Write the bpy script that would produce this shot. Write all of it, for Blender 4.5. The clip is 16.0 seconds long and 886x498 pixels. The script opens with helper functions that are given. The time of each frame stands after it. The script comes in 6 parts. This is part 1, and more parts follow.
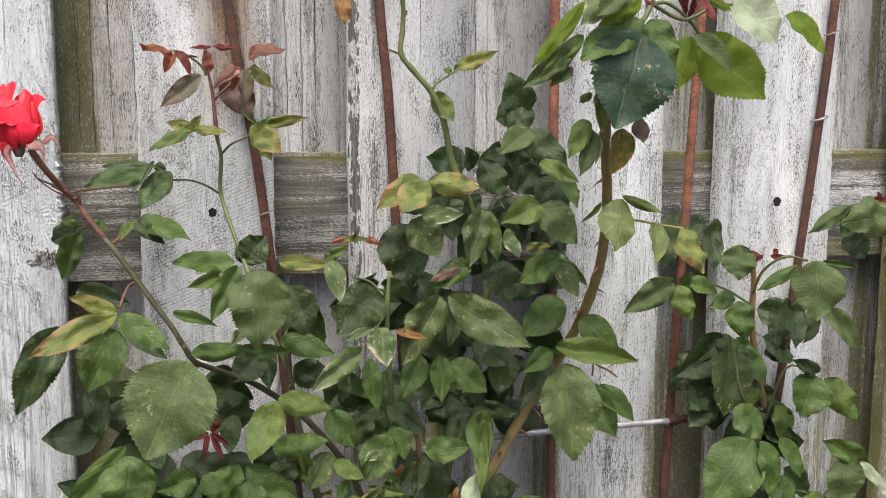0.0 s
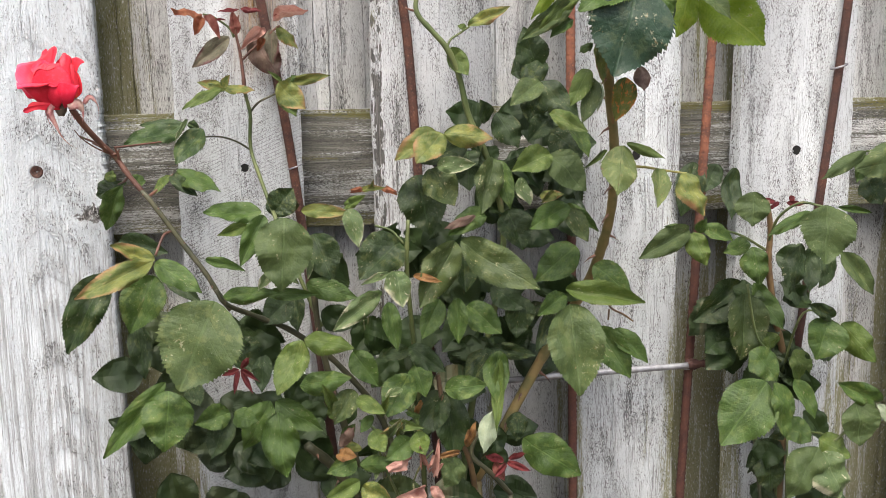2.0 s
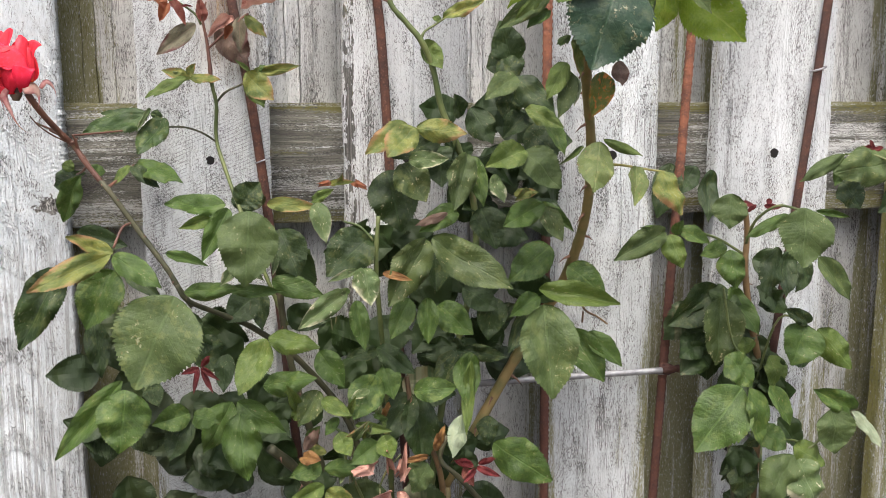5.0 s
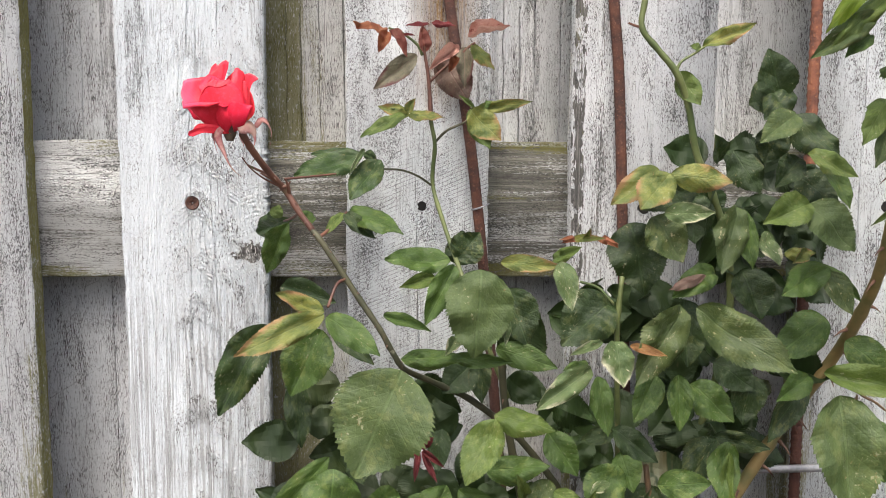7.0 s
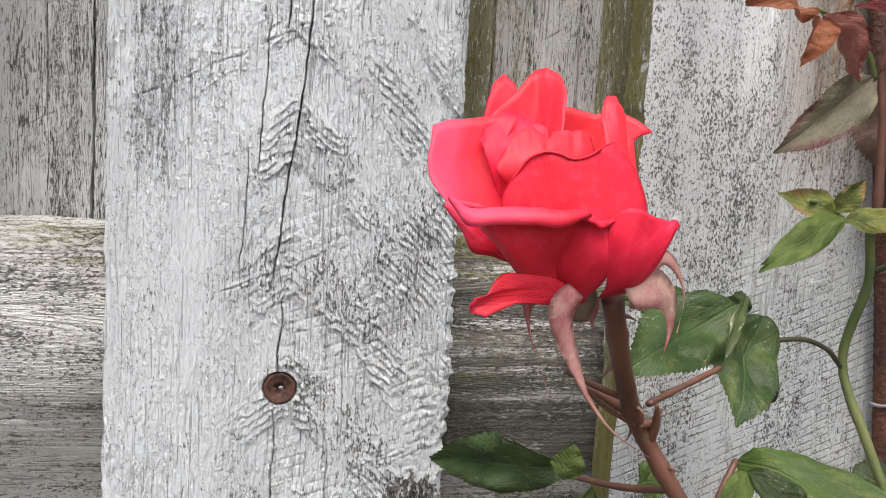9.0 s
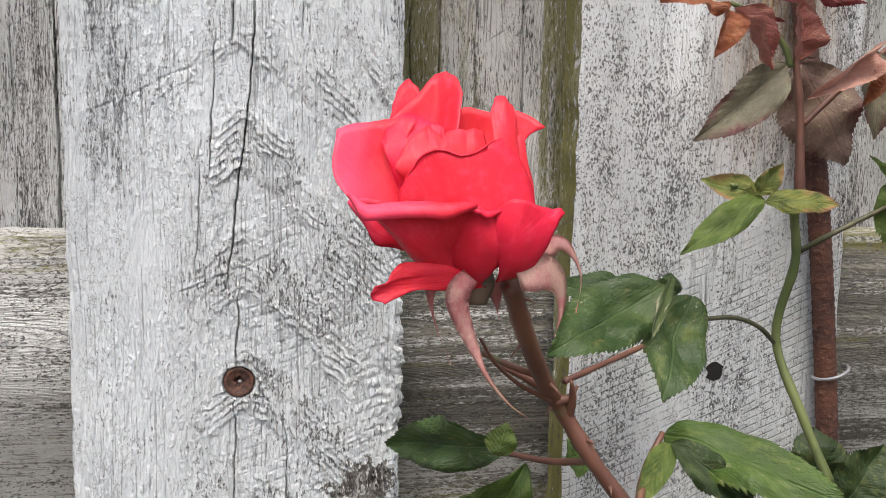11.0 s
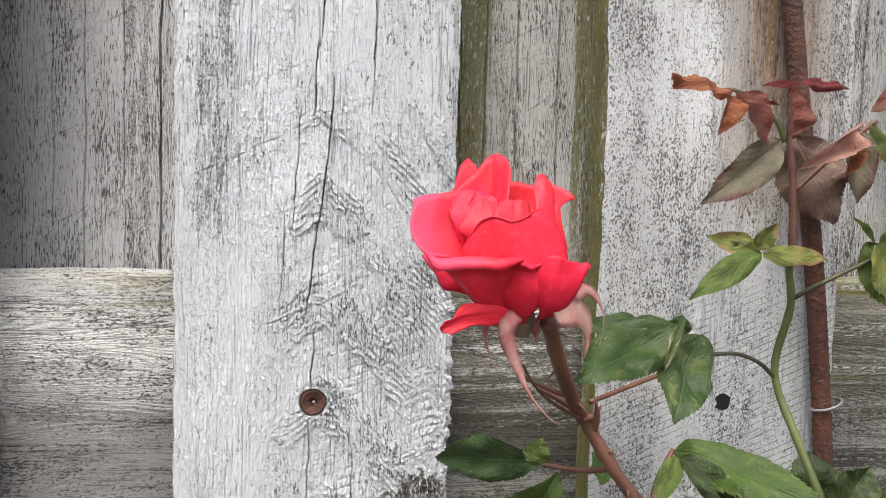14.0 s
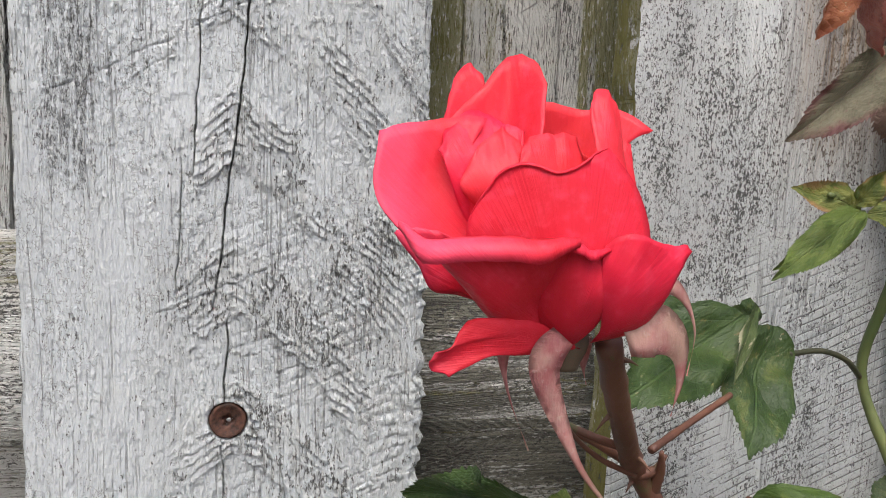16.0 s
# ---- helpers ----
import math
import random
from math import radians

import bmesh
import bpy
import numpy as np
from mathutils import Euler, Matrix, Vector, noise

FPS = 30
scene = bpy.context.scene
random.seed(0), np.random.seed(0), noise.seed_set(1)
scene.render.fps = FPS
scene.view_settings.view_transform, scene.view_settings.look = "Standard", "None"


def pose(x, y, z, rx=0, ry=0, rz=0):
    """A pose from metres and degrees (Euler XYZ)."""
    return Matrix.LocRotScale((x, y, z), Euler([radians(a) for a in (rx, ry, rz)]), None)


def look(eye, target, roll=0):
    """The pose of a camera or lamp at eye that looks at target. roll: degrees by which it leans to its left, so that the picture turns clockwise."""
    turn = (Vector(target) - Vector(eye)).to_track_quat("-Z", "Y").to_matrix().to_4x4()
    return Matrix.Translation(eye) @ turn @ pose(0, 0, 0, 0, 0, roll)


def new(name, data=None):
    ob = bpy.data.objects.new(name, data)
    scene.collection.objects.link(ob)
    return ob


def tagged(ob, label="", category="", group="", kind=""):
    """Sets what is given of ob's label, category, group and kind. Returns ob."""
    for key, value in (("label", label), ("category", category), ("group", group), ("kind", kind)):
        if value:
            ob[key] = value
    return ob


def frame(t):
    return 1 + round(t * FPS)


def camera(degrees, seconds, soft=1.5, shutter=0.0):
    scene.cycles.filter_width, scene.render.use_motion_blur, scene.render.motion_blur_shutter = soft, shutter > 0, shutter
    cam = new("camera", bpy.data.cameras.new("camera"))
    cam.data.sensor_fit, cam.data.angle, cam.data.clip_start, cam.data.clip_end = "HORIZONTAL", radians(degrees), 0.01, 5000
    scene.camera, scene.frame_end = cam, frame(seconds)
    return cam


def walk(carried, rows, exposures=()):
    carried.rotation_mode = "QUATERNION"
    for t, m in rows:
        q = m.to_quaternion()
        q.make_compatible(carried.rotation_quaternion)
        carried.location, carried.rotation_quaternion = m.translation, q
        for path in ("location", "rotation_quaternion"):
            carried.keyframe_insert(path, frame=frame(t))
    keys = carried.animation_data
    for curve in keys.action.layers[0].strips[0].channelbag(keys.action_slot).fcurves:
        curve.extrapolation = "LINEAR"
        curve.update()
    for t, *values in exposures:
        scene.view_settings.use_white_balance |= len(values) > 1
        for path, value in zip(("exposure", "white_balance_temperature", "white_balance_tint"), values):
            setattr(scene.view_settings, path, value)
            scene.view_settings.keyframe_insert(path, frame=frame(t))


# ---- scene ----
cam = camera(51.9, 16.0, soft=0.6)
METRES, EYE, TILT, LEAN, TURN = 1.4, 1.09, -7.5, 0.0, -12.4
ROWS = [
    (0.0, 0.0, 0.0, 0.0, 0.0, 0.0, -0.0),
    (0.5, 0.0039, -0.0051, -0.0006, -0.42, 0.41, -0.09),
    (1.0, 0.0148, -0.0158, -0.0016, 0.04, 0.33, 0.08),
    (1.5, 0.0289, -0.0299, -0.0089, 1.74, -0.68, 0.09),
    (2.0, 0.0339, -0.0324, -0.0135, 3.84, -2.07, 0.71),
    (2.5, 0.0401, -0.0208, -0.018, 3.73, -2.21, 0.38),
    (3.0, 0.0494, -0.0162, -0.0141, 2.7, -1.05, 0.16),
    (3.5, 0.0508, -0.0412, -0.0189, 2.47, -0.64, 0.79),
    (6.0, 0.0299, 0.0066, -0.0192, 3.18, -2.17, -1.85),
    (6.5, 0.0271, 0.0082, -0.0172, 8.62, -1.41, -0.94),
    (7.0, -0.0436, 0.0715, -0.0022, 10.63, 0.03, -1.62),
    (7.5, -0.1687, 0.1924, 0.0495, 8.08, 2.3, -1.81),
    (8.0, -0.2603, 0.2799, 0.0618, 5.17, 1.58, -2.19),
    (8.5, -0.3094, 0.358, 0.0693, 0.52, 0.85, -2.82),
    (9.0, -0.2894, 0.4004, 0.069, 0.56, 0.28, -3.43),
    (11.5, -0.2646, 0.3698, 0.0679, 0.76, 0.09, -0.31),
    (12.0, -0.26, 0.3449, 0.071, -1.51, 1.62, 0.28),
    (12.5, -0.2574, 0.3217, 0.0767, -0.55, 3.58, 0.19),
    (13.0, -0.2544, 0.3132, 0.0792, 0.61, 4.17, -0.25),
    (13.5, -0.2576, 0.3176, 0.0687, 1.74, 3.34, -0.92),
    (14.0, -0.2735, 0.3349, 0.0695, 3.06, 2.54, -2.06),
    (14.5, -0.2789, 0.3658, 0.0629, 3.62, 2.23, -2.88),
    (15.0, -0.283, 0.3992, 0.073, 2.78, 2.15, -2.8),
    (15.5, -0.2851, 0.4203, 0.0787, 0.89, 0.83, -1.84),
    (16.0, -0.2855, 0.4341, 0.0789, -0.44, -1.44, -1.99),
]
walk(cam, [(t, pose(-0.139, -1.02, EYE, TILT, LEAN, TURN) @ pose(METRES * x, METRES * y, METRES * z, 90 + pitch, roll, yaw)) for t, x, y, z, yaw, pitch, roll in ROWS],
     [(0.0, 1.06), (0.5, 1.02), (1.0, 0.83), (1.5, 1.0), (2.0, 1.17), (2.5, 1.25), (3.5, 1.2), (6.5, 1.2), (7.0, 1.2), (7.5, 1.1), (8.0, 1.02), (9.0, 0.92), (11.5, 0.9), (12.5, 1.03), (13.5, 0.97), (14.5, 1.02), (15.0, 0.99), (16.0, 0.72)])

# ---- sky and sun: a bright overcast day ----
world = bpy.data.worlds.new("overcast_sky")
scene.world = world
world.use_nodes = True
wn = world.node_tree.nodes
sky = wn.new("ShaderNodeTexSky")
sky.sky_type, sky.sun_disc = "NISHITA", False
sky.sun_elevation, sky.sun_rotation = radians(62), radians(194)
sky.air_density, sky.dust_density = 0.8, 6.0
wn["Background"].inputs["Strength"].default_value = 0.15
world.node_tree.links.new(sky.outputs["Color"], wn["Background"].inputs["Color"])
sun = new("sun", bpy.data.lights.new("sun", "SUN"))
sun.data.energy, sun.data.angle, sun.data.color = 1.45, radians(45), (0.985, 0.97, 0.925)
sun.matrix_world = look((-0.52, -2.1, 4.0), (0, 0, 0))


# ---- materials ----
class Mat:
    """A node material under construction."""

    def __init__(self, name, rough=0.7):
        self.m = bpy.data.materials.new(name)
        self.m.use_nodes = True
        self.t = self.m.node_tree
        self.b = self.t.nodes["Principled BSDF"]
        self.b.inputs["Roughness"].default_value = rough

    def n(self, kind, **props):
        node = self.t.nodes.new("ShaderNode" + kind)
        for k, v in props.items():
            setattr(node, k, v)
        return node

    def put(self, socket, v):
        if isinstance(v, bpy.types.NodeSocket):
            self.t.links.new(v, socket)
        else:
            socket.default_value = v

    def f(self, op, a, b=0.0, c=0.0):
        node = self.n("Math", operation=op)
        for s, v in zip(node.inputs, (a, b, c)):
            self.put(s, v)
        return node.outputs[0]

    def coords(self):
        sep = self.n("SeparateXYZ")
        self.put(sep.inputs[0], self.n("TexCoord").outputs["Object"])
        return sep.outputs

    def xyz(self, x, y, z):
        c = self.n("CombineXYZ")
        for s, v in zip(c.inputs, (x, y, z)):
            self.put(s, v)
        return c.outputs[0]

    def noise(self, vec, scale=1.0, detail=3.0, rough=0.55):
        node = self.n("TexNoise")
        self.put(node.inputs["Vector"], vec)
        node.inputs["Scale"].default_value, node.inputs["Detail"].default_value = scale, detail
        node.inputs["Roughness"].default_value = rough
        return node.outputs["Fac"]

    def step(self, v, lo, hi):
        node = self.n("MapRange", interpolation_type="SMOOTHSTEP")
        for s, x in zip(node.inputs, (v, lo, hi, 0.0, 1.0)):
            self.put(s, x)
        return node.outputs[0]

    def mix(self, fac, a, b):
        node = self.n("Mix", data_type="RGBA")
        self.put(node.inputs["Factor"], fac)
        self.put(node.inputs["A"], (*a, 1) if isinstance(a, tuple) else a)
        self.put(node.inputs["B"], (*b, 1) if isinstance(b, tuple) else b)
        return node.outputs["Result"]

    def rnd(self):
        return self.n("ObjectInfo").outputs["Random"]

    def done(self, colour, height=None, depth=0.001, rough=None):
        self.put(self.b.inputs["Base Color"], (*colour, 1) if isinstance(colour, tuple) else colour)
        if rough is not None:
            self.put(self.b.inputs["Roughness"], rough)
        if height is not None:
            bump = self.n("Bump")
            bump.inputs["Distance"].default_value = depth
            self.put(bump.inputs["Height"], height)
            self.put(self.b.inputs["Normal"], bump.outputs[0])
        return self.m


def board_material(name, cover, moss, arch=300.0, apex=0.0, pits=0.0, relief=0.5, scores=0.0, hatch=0.0, hatch_top=1.08, bare=(0.24, 0.23, 0.21), along="z", white=(0.765, 0.78, 0.775),
                   mould=None, rust=None, strip=False, patch=None, grime=1.0, torn=0.0, mossy=None, pit_run=380.0):
    """Weathered sawn timber. cover: how much white paint is left; moss: how green; arch: how tall the grain's arches stand about x = apex; pits: dark specks;
    scores, hatch: coarse and fine marks of the saw; mould, rust: (x, half width, lowest z) of a run of grime; strip: paint flaked off along the left edge; patch: (x, z, r) of bare knotty wood; torn: how dirty the open grain between the arches is; pit_run: how short the specks are along the grain."""
    m = Mat(name, 0.85)
    m.b.inputs["Specular IOR Level"].default_value = 0.25
    x, y, z = m.coords()
    if along == "x":
        x, z = z, x
    shift = m.f("MULTIPLY", m.rnd(), 37.0)
    zs = m.f("ADD", z, shift)

    def grain(sx, sz, detail=4.0, rough=0.62, sy=200.0, xx=None):
        return m.noise(m.xyz(m.f("MULTIPLY", xx or x, sx), m.f("MULTIPLY", y, sy), m.f("MULTIPLY", zs, sz)), 1.0, detail, rough)

    wob = m.f("MULTIPLY", m.f("SUBTRACT", grain(11.0, 3.5, 2.0, 0.5, 1.0), 0.5), 0.018)
    xw = m.f("ADD", x, wob)
    fibre = grain(820.0, 15.0, 6.0, 0.70, 300.0, xw)
    flake = grain(720.0, 230.0, 5.0, 0.72, 500.0, xw)
    streak = grain(95.0, 3.2, 4.0, 0.6, 50.0, xw)
    blot = grain(15.0, 4.5, 4.0, 0.6, 15.0)
    # year rings cut by the face, broken into scales
    dx = m.f("SUBTRACT", xw, apex)
    ring = m.f("ADD", z, m.f("MULTIPLY", m.f("MULTIPLY", dx, dx), arch))
    ring = m.f("ADD", ring, m.f("MULTIPLY", m.f("SUBTRACT", fibre, 0.5), 0.020))
    ring = m.f("ADD", ring, m.f("MULTIPLY", grain(60.0, 14.0, 4.0, 0.6, 20.0), 0.036))
    tooth = m.f("FRACT", m.f("MULTIPLY", ring, 62.0))
    ridge = m.f("MINIMUM", m.f("MULTIPLY", tooth, 4.5), m.f("MULTIPLY", m.f("SUBTRACT", 1.0, tooth), 1.3))
    cord = grain(560.0, 5.0, 2.0, 0.5, 100.0, xw)
    lip = m.f("MULTIPLY", m.f("SUBTRACT", 1.0, m.step(tooth, 0.03, 0.16)), m.f("MULTIPLY", m.step(grain(90.0, 40.0, 4.0), 0.42, 0.56), m.f("ADD", 0.30, m.f("MULTIPLY", m.step(x, -0.035, 0.015), 0.7))))
    # bare wood
    wood = m.mix(m.step(fibre, 0.34, 0.66), tuple(c * 0.40 for c in bare), tuple(min(1, c * 1.45) for c in bare))
    wood = m.mix(m.f("MULTIPLY", m.step(streak, 0.46, 0.66), 0.6), wood, tuple(c * 0.42 for c in bare))
    # what is left of the paint
    wear = m.f("ADD", m.f("MULTIPLY", fibre, 0.36), m.f("MULTIPLY", flake, 0.36))
    wear = m.f("ADD", wear, m.f("MULTIPLY", streak, 0.36))
    wear = m.f("ADD", wear, m.f("MULTIPLY", blot, 0.46))
    wear = m.f("ADD", wear, m.f("MULTIPLY", lip, 0.10))
    limit = 0.77 + cover
    if along == "x":
        ledge = m.f("ADD", m.step(m.f("ADD", x, m.f("MULTIPLY", flake, 0.004)), 0.0665, 0.069), m.f("SUBTRACT", 1.0, m.step(m.f("ADD", x, m.f("MULTIPLY", flake, 0.008)), -0.0655, -0.0625)))
        wear = m.f("SUBTRACT", wear, m.f("MULTIPLY", ledge, 0.16))
        bald = m.step(z, -0.42, -0.36)
        wear = m.f("ADD", wear, m.f("MULTIPLY", bald, 0.10))
    if strip:
        edge_l = m.f("SUBTRACT", 1.0, m.step(m.f("ADD", x, m.f("MULTIPLY", m.f("SUBTRACT", grain(120.0, 120.0, 3.0), 0.5), 0.006)), -0.0600, -0.0590))
        chip = m.step(m.noise(m.xyz(m.f("MULTIPLY", x, 130.0), 0.0, m.f("MULTIPLY", z, 38.0)), 1.0, 4.0, 0.6), 0.485, 0.505)
        wear = m.f("ADD", wear, m.f("MULTIPLY", m.f("SUBTRACT", m.f("MULTIPLY", chip, 0.9), 0.30), edge_l))
        next_ = m.f("MULTIPLY", m.step(x, -0.0590, -0.0560), m.f("SUBTRACT", 1.0, m.step(x, -0.046, -0.030)))
        wear = m.f("ADD", wear, m.f("MULTIPLY", next_, 0.09))
    if patch:
        px, pz, pr = patch
        d = m.f("SQRT", m.f("ADD", m.f("POWER", m.f("SUBTRACT", x, px), 2.0), m.f("POWER", m.f("MULTIPLY", m.f("SUBTRACT", z, pz), 1.6), 2.0)))
        d = m.f("ADD", d, m.f("MULTIPLY", m.f("SUBTRACT", m.noise(m.xyz(x, y, z), 120.0, 4.0, 0.7), 0.5), pr * 2.2))
        scab = m.f("SUBTRACT", 1.0, m.step(d, pr * 0.25, pr * 0.95))
        wear = m.f("ADD", wear, m.f("MULTIPLY", scab, 0.6))
        wood = m.mix(scab, wood, m.mix(m.step(flake, 0.50, 0.58), (0.030, 0.026, 0.022), (0.60, 0.59, 0.56)))
    coat = m.f("SUBTRACT", 1.0, m.step(wear, limit - 0.030, limit + 0.035))
    pale = m.mix(m.step(blot, 0.36, 0.66), white, tuple(c * 0.84 for c in white))
    pale = m.mix(m.f("MULTIPLY", m.step(flake, 0.50, 0.68), 0.12 + 0.28 * grime), pale, tuple(c * 0.52 for c in white))
    pale = m.mix(m.f("MULTIPLY", m.step(fibre, 0.54, 0.70), 0.10 + 0.25 * grime), pale, tuple(c * 0.60 for c in white))
    col = m.mix(coat, wood, pale)
    # dirt held in the open grain
    dirt = m.f("ADD", m.f("MULTIPLY", grain(1150.0, 34.0, 4.0, 0.66, 300.0, xw), 0.72), m.f("MULTIPLY", grain(42.0, 9.0, 3.0, 0.6), 0.28))
    dirt = m.step(dirt, 0.560, 0.600)
    col = m.mix(m.f("MULTIPLY", dirt, 0.66 * grime), col, (0.115, 0.110, 0.105))
    # outlines of lifting flakes, their thin shadows drawn in dark colour
    peel_shade = grain(300.0, 210.0, 4.0, 0.62, 300.0)
    peel_shade = m.f("SUBTRACT", 1.0, m.step(m.f("ABSOLUTE", m.f("SUBTRACT", peel_shade, 0.5)), 0.004, 0.020))
    peel_shade = m.f("MULTIPLY", peel_shade, m.step(grain(55.0, 24.0, 4.0, 0.65), 0.47, 0.56))
    col = m.mix(m.f("MULTIPLY", peel_shade, 0.60), col, (0.135, 0.130, 0.125))
    lifted = m.step(grain(480.0, 300.0, 4.0, 0.7, 400.0), 0.50, 0.56)
    col = m.mix(m.f("MULTIPLY", lip, 0.5 * relief), col, (0.20, 0.19, 0.18))
    h = m.f("ADD", m.f("MULTIPLY", fibre, 0.55), m.f("MULTIPLY", coat, 0.30))
    h = m.f("ADD", h, m.f("MULTIPLY", flake, 0.70))
    h = m.f("ADD", h, m.f("MULTIPLY", lifted, 0.10))
    h = m.f("SUBTRACT", h, m.f("MULTIPLY", dirt, 0.12))
    h = m.f("ADD", h, m.f("MULTIPLY", ridge, 0.42 * relief))
    h = m.f("ADD", h, m.f("MULTIPLY", cord, 0.5))
    if torn:
        ax = m.f("ABSOLUTE", m.f("SUBTRACT", xw, 0.001))
        lie = m.f("ADD", m.f("ADD", z, m.f("MULTIPLY", ax, 0.62)), m.f("MULTIPLY", m.f("MULTIPLY", ax, ax), 9.0))
        lie = m.f("ADD", lie, m.f("MULTIPLY", m.f("SUBTRACT", grain(60.0, 25.0, 3.0), 0.5), 0.012))
        turn = m.f("FRACT", m.f("MULTIPLY", m.f("SUBTRACT", 1.146, lie), 1 / 0.0525))
        open_ = m.f("MULTIPLY", m.step(turn, 0.36, 0.50), m.f("SUBTRACT", 1.0, m.step(turn, 0.93, 1.0)))
        open_ = m.f("MULTIPLY", open_, m.f("MULTIPLY", m.step(xw, -0.034, 0.004), m.f("SUBTRACT", 1.0, m.step(z, 1.13, 1.18))))
        open_ = m.f("MAXIMUM", open_, m.f("MULTIPLY", m.step(xw, 0.020, 0.045), 0.8))
        open_ = m.f("MULTIPLY", open_, torn)
        col = m.mix(m.f("MULTIPLY", open_, m.f("MULTIPLY", m.step(grain(240.0, 90.0, 4.0, 0.65), 0.36, 0.60), 0.26)), col, (0.43, 0.415, 0.39))
        low = m.f("MULTIPLY", m.f("SUBTRACT", 1.0, m.step(z, 0.84, 0.95)), m.step(grain(300.0, 5.0, 3.0, 0.55, 100.0, xw), 0.47, 0.57))
        col = m.mix(m.f("MULTIPLY", low, 0.50), col, (0.24, 0.235, 0.225))
        bits = m.f("ADD", m.f("MULTIPLY", grain(900.0, 330.0, 5.0, 0.75), 0.72), m.f("MULTIPLY", grain(70.0, 30.0, 3.0), 0.28))
        bits = m.step(bits, m.f("SUBTRACT", 0.594, m.f("MULTIPLY", open_, 0.046)), m.f("SUBTRACT", 0.613, m.f("MULTIPLY", open_, 0.046)))
        col = m.mix(m.f("MULTIPLY", bits, 0.80), col, (0.10, 0.095, 0.09))
        h = m.f("SUBTRACT", h, m.f("MULTIPLY", bits, 0.3))
    if pits:
        pit = m.step(m.f("ADD", m.f("MULTIPLY", grain(1150.0, pit_run, 5.0, 0.72), 0.70), m.f("MULTIPLY", grain(55.0, 14.0, 4.0, 0.65), 0.30)), 0.572 - 0.05 * pits, 0.590 - 0.05 * pits)
        col = m.mix(m.f("MULTIPLY", pit, 0.86), col, (0.075, 0.072, 0.070))
        h = m.f("SUBTRACT", h, m.f("MULTIPLY", pit, 0.4))
    if scores:
        q = m.f("SUBTRACT", z, m.f("MULTIPLY", x, 0.55))
        q = m.f("ADD", m.f("MULTIPLY", q, 21.0), m.f("MULTIPLY", m.noise(m.xyz(m.f("MULTIPLY", x, 9.0), 2.0, m.f("MULTIPLY", z, 9.0)), 1.0, 4.0), 0.55))
        cut = m.f("SUBTRACT", 1.0, m.step(m.f("ABSOLUTE", m.f("SUBTRACT", m.f("FRACT", q), 0.5)), 0.004, 0.014))
        cut = m.f("MULTIPLY", cut, m.f("MULTIPLY", m.step(grain(60.0, 30.0, 5.0, 0.68), 0.46, 0.57), scores))
        col = m.mix(m.f("MULTIPLY", cut, 0.8), col, (0.11, 0.105, 0.10))
        h = m.f("SUBTRACT", h, m.f("MULTIPLY", cut, 0.5))
    if hatch:
        q = m.f("SUBTRACT", z, m.f("MULTIPLY", x, 0.42))
        q = m.f("ADD", m.f("MULTIPLY", q, 250.0), m.f("MULTIPLY", grain(14.0, 14.0, 2.0), 1.3))
        lines = m.step(m.f("ABSOLUTE", m.f("SUBTRACT", m.f("FRACT", q), 0.5)), 0.39, 0.49)
        lines = m.f("MULTIPLY", lines, m.step(grain(160.0, 80.0, 4.0), 0.40, 0.52))
        lines = m.f("MULTIPLY", lines, m.step(grain(14.0, 7.0, 2.0), 0.30, 0.46))
        lines = m.f("MULTIPLY", lines, m.f("MULTIPLY", m.f("SUBTRACT", 1.0, m.step(z, hatch_top - 0.06, hatch_top)), hatch))
        col = m.mix(m.f("MULTIPLY", lines, 0.74), col, (0.13, 0.125, 0.12))
        h = m.f("SUBTRACT", h, m.f("MULTIPLY", lines, 0.5))
    if mould:
        mx, mw, mz = mould
        run = m.f("SUBTRACT", 1.0, m.step(m.f("ABSOLUTE", m.f("SUBTRACT", xw, mx)), mw * 0.3, mw * 1.3))
        run = m.f("MULTIPLY", run, m.step(z, mz - 0.05, mz + 0.03))
        run = m.f("ADD", m.f("MULTIPLY", grain(1100.0, 260.0, 6.0, 0.80), 0.44), m.f("ADD", m.f("MULTIPLY", grain(260.0, 26.0, 5.0, 0.7), 0.36), m.f("MULTIPLY", run, 0.20)))
        run = m.f("MULTIPLY", m.step(run, 0.575, 0.620), m.step(m.f("ABSOLUTE", m.f("SUBTRACT", xw, mx)), mw * 2.2, mw * 1.2))
        run = m.f("MULTIPLY", run, m.f("ADD", 0.25, m.f("MULTIPLY", m.step(grain(1300.0, 600.0, 5.0, 0.8), 0.44, 0.56), 0.75)))
        col = m.mix(m.f("MULTIPLY", run, 0.86), col, (0.050, 0.047, 0.046))
    if rust:
        mx, mw, mz = rust
        run = m.f("SUBTRACT", 1.0, m.step(m.f("ABSOLUTE", m.f("SUBTRACT", xw, mx)), mw * 0.2, mw * 1.2))
        run = m.f("MULTIPLY", run, m.step(m.f("ADD", z, m.f("MULTIPLY", streak, 0.1)), mz, mz + 0.10))
        run = m.f("MULTIPLY", run, m.f("ADD", 0.55, m.f("MULTIPLY", m.step(m.f("ADD", m.f("MULTIPLY", flake, 0.5), m.f("MULTIPLY", grain(150.0, 12.0, 4.0, 0.65), 0.5)), 0.40, 0.60), 0.45)))
        col = m.mix(m.f("POWER", run, 0.6), col, m.mix(m.step(fibre, 0.35, 0.65), (0.065, 0.026, 0.007), (0.27, 0.155, 0.050)))
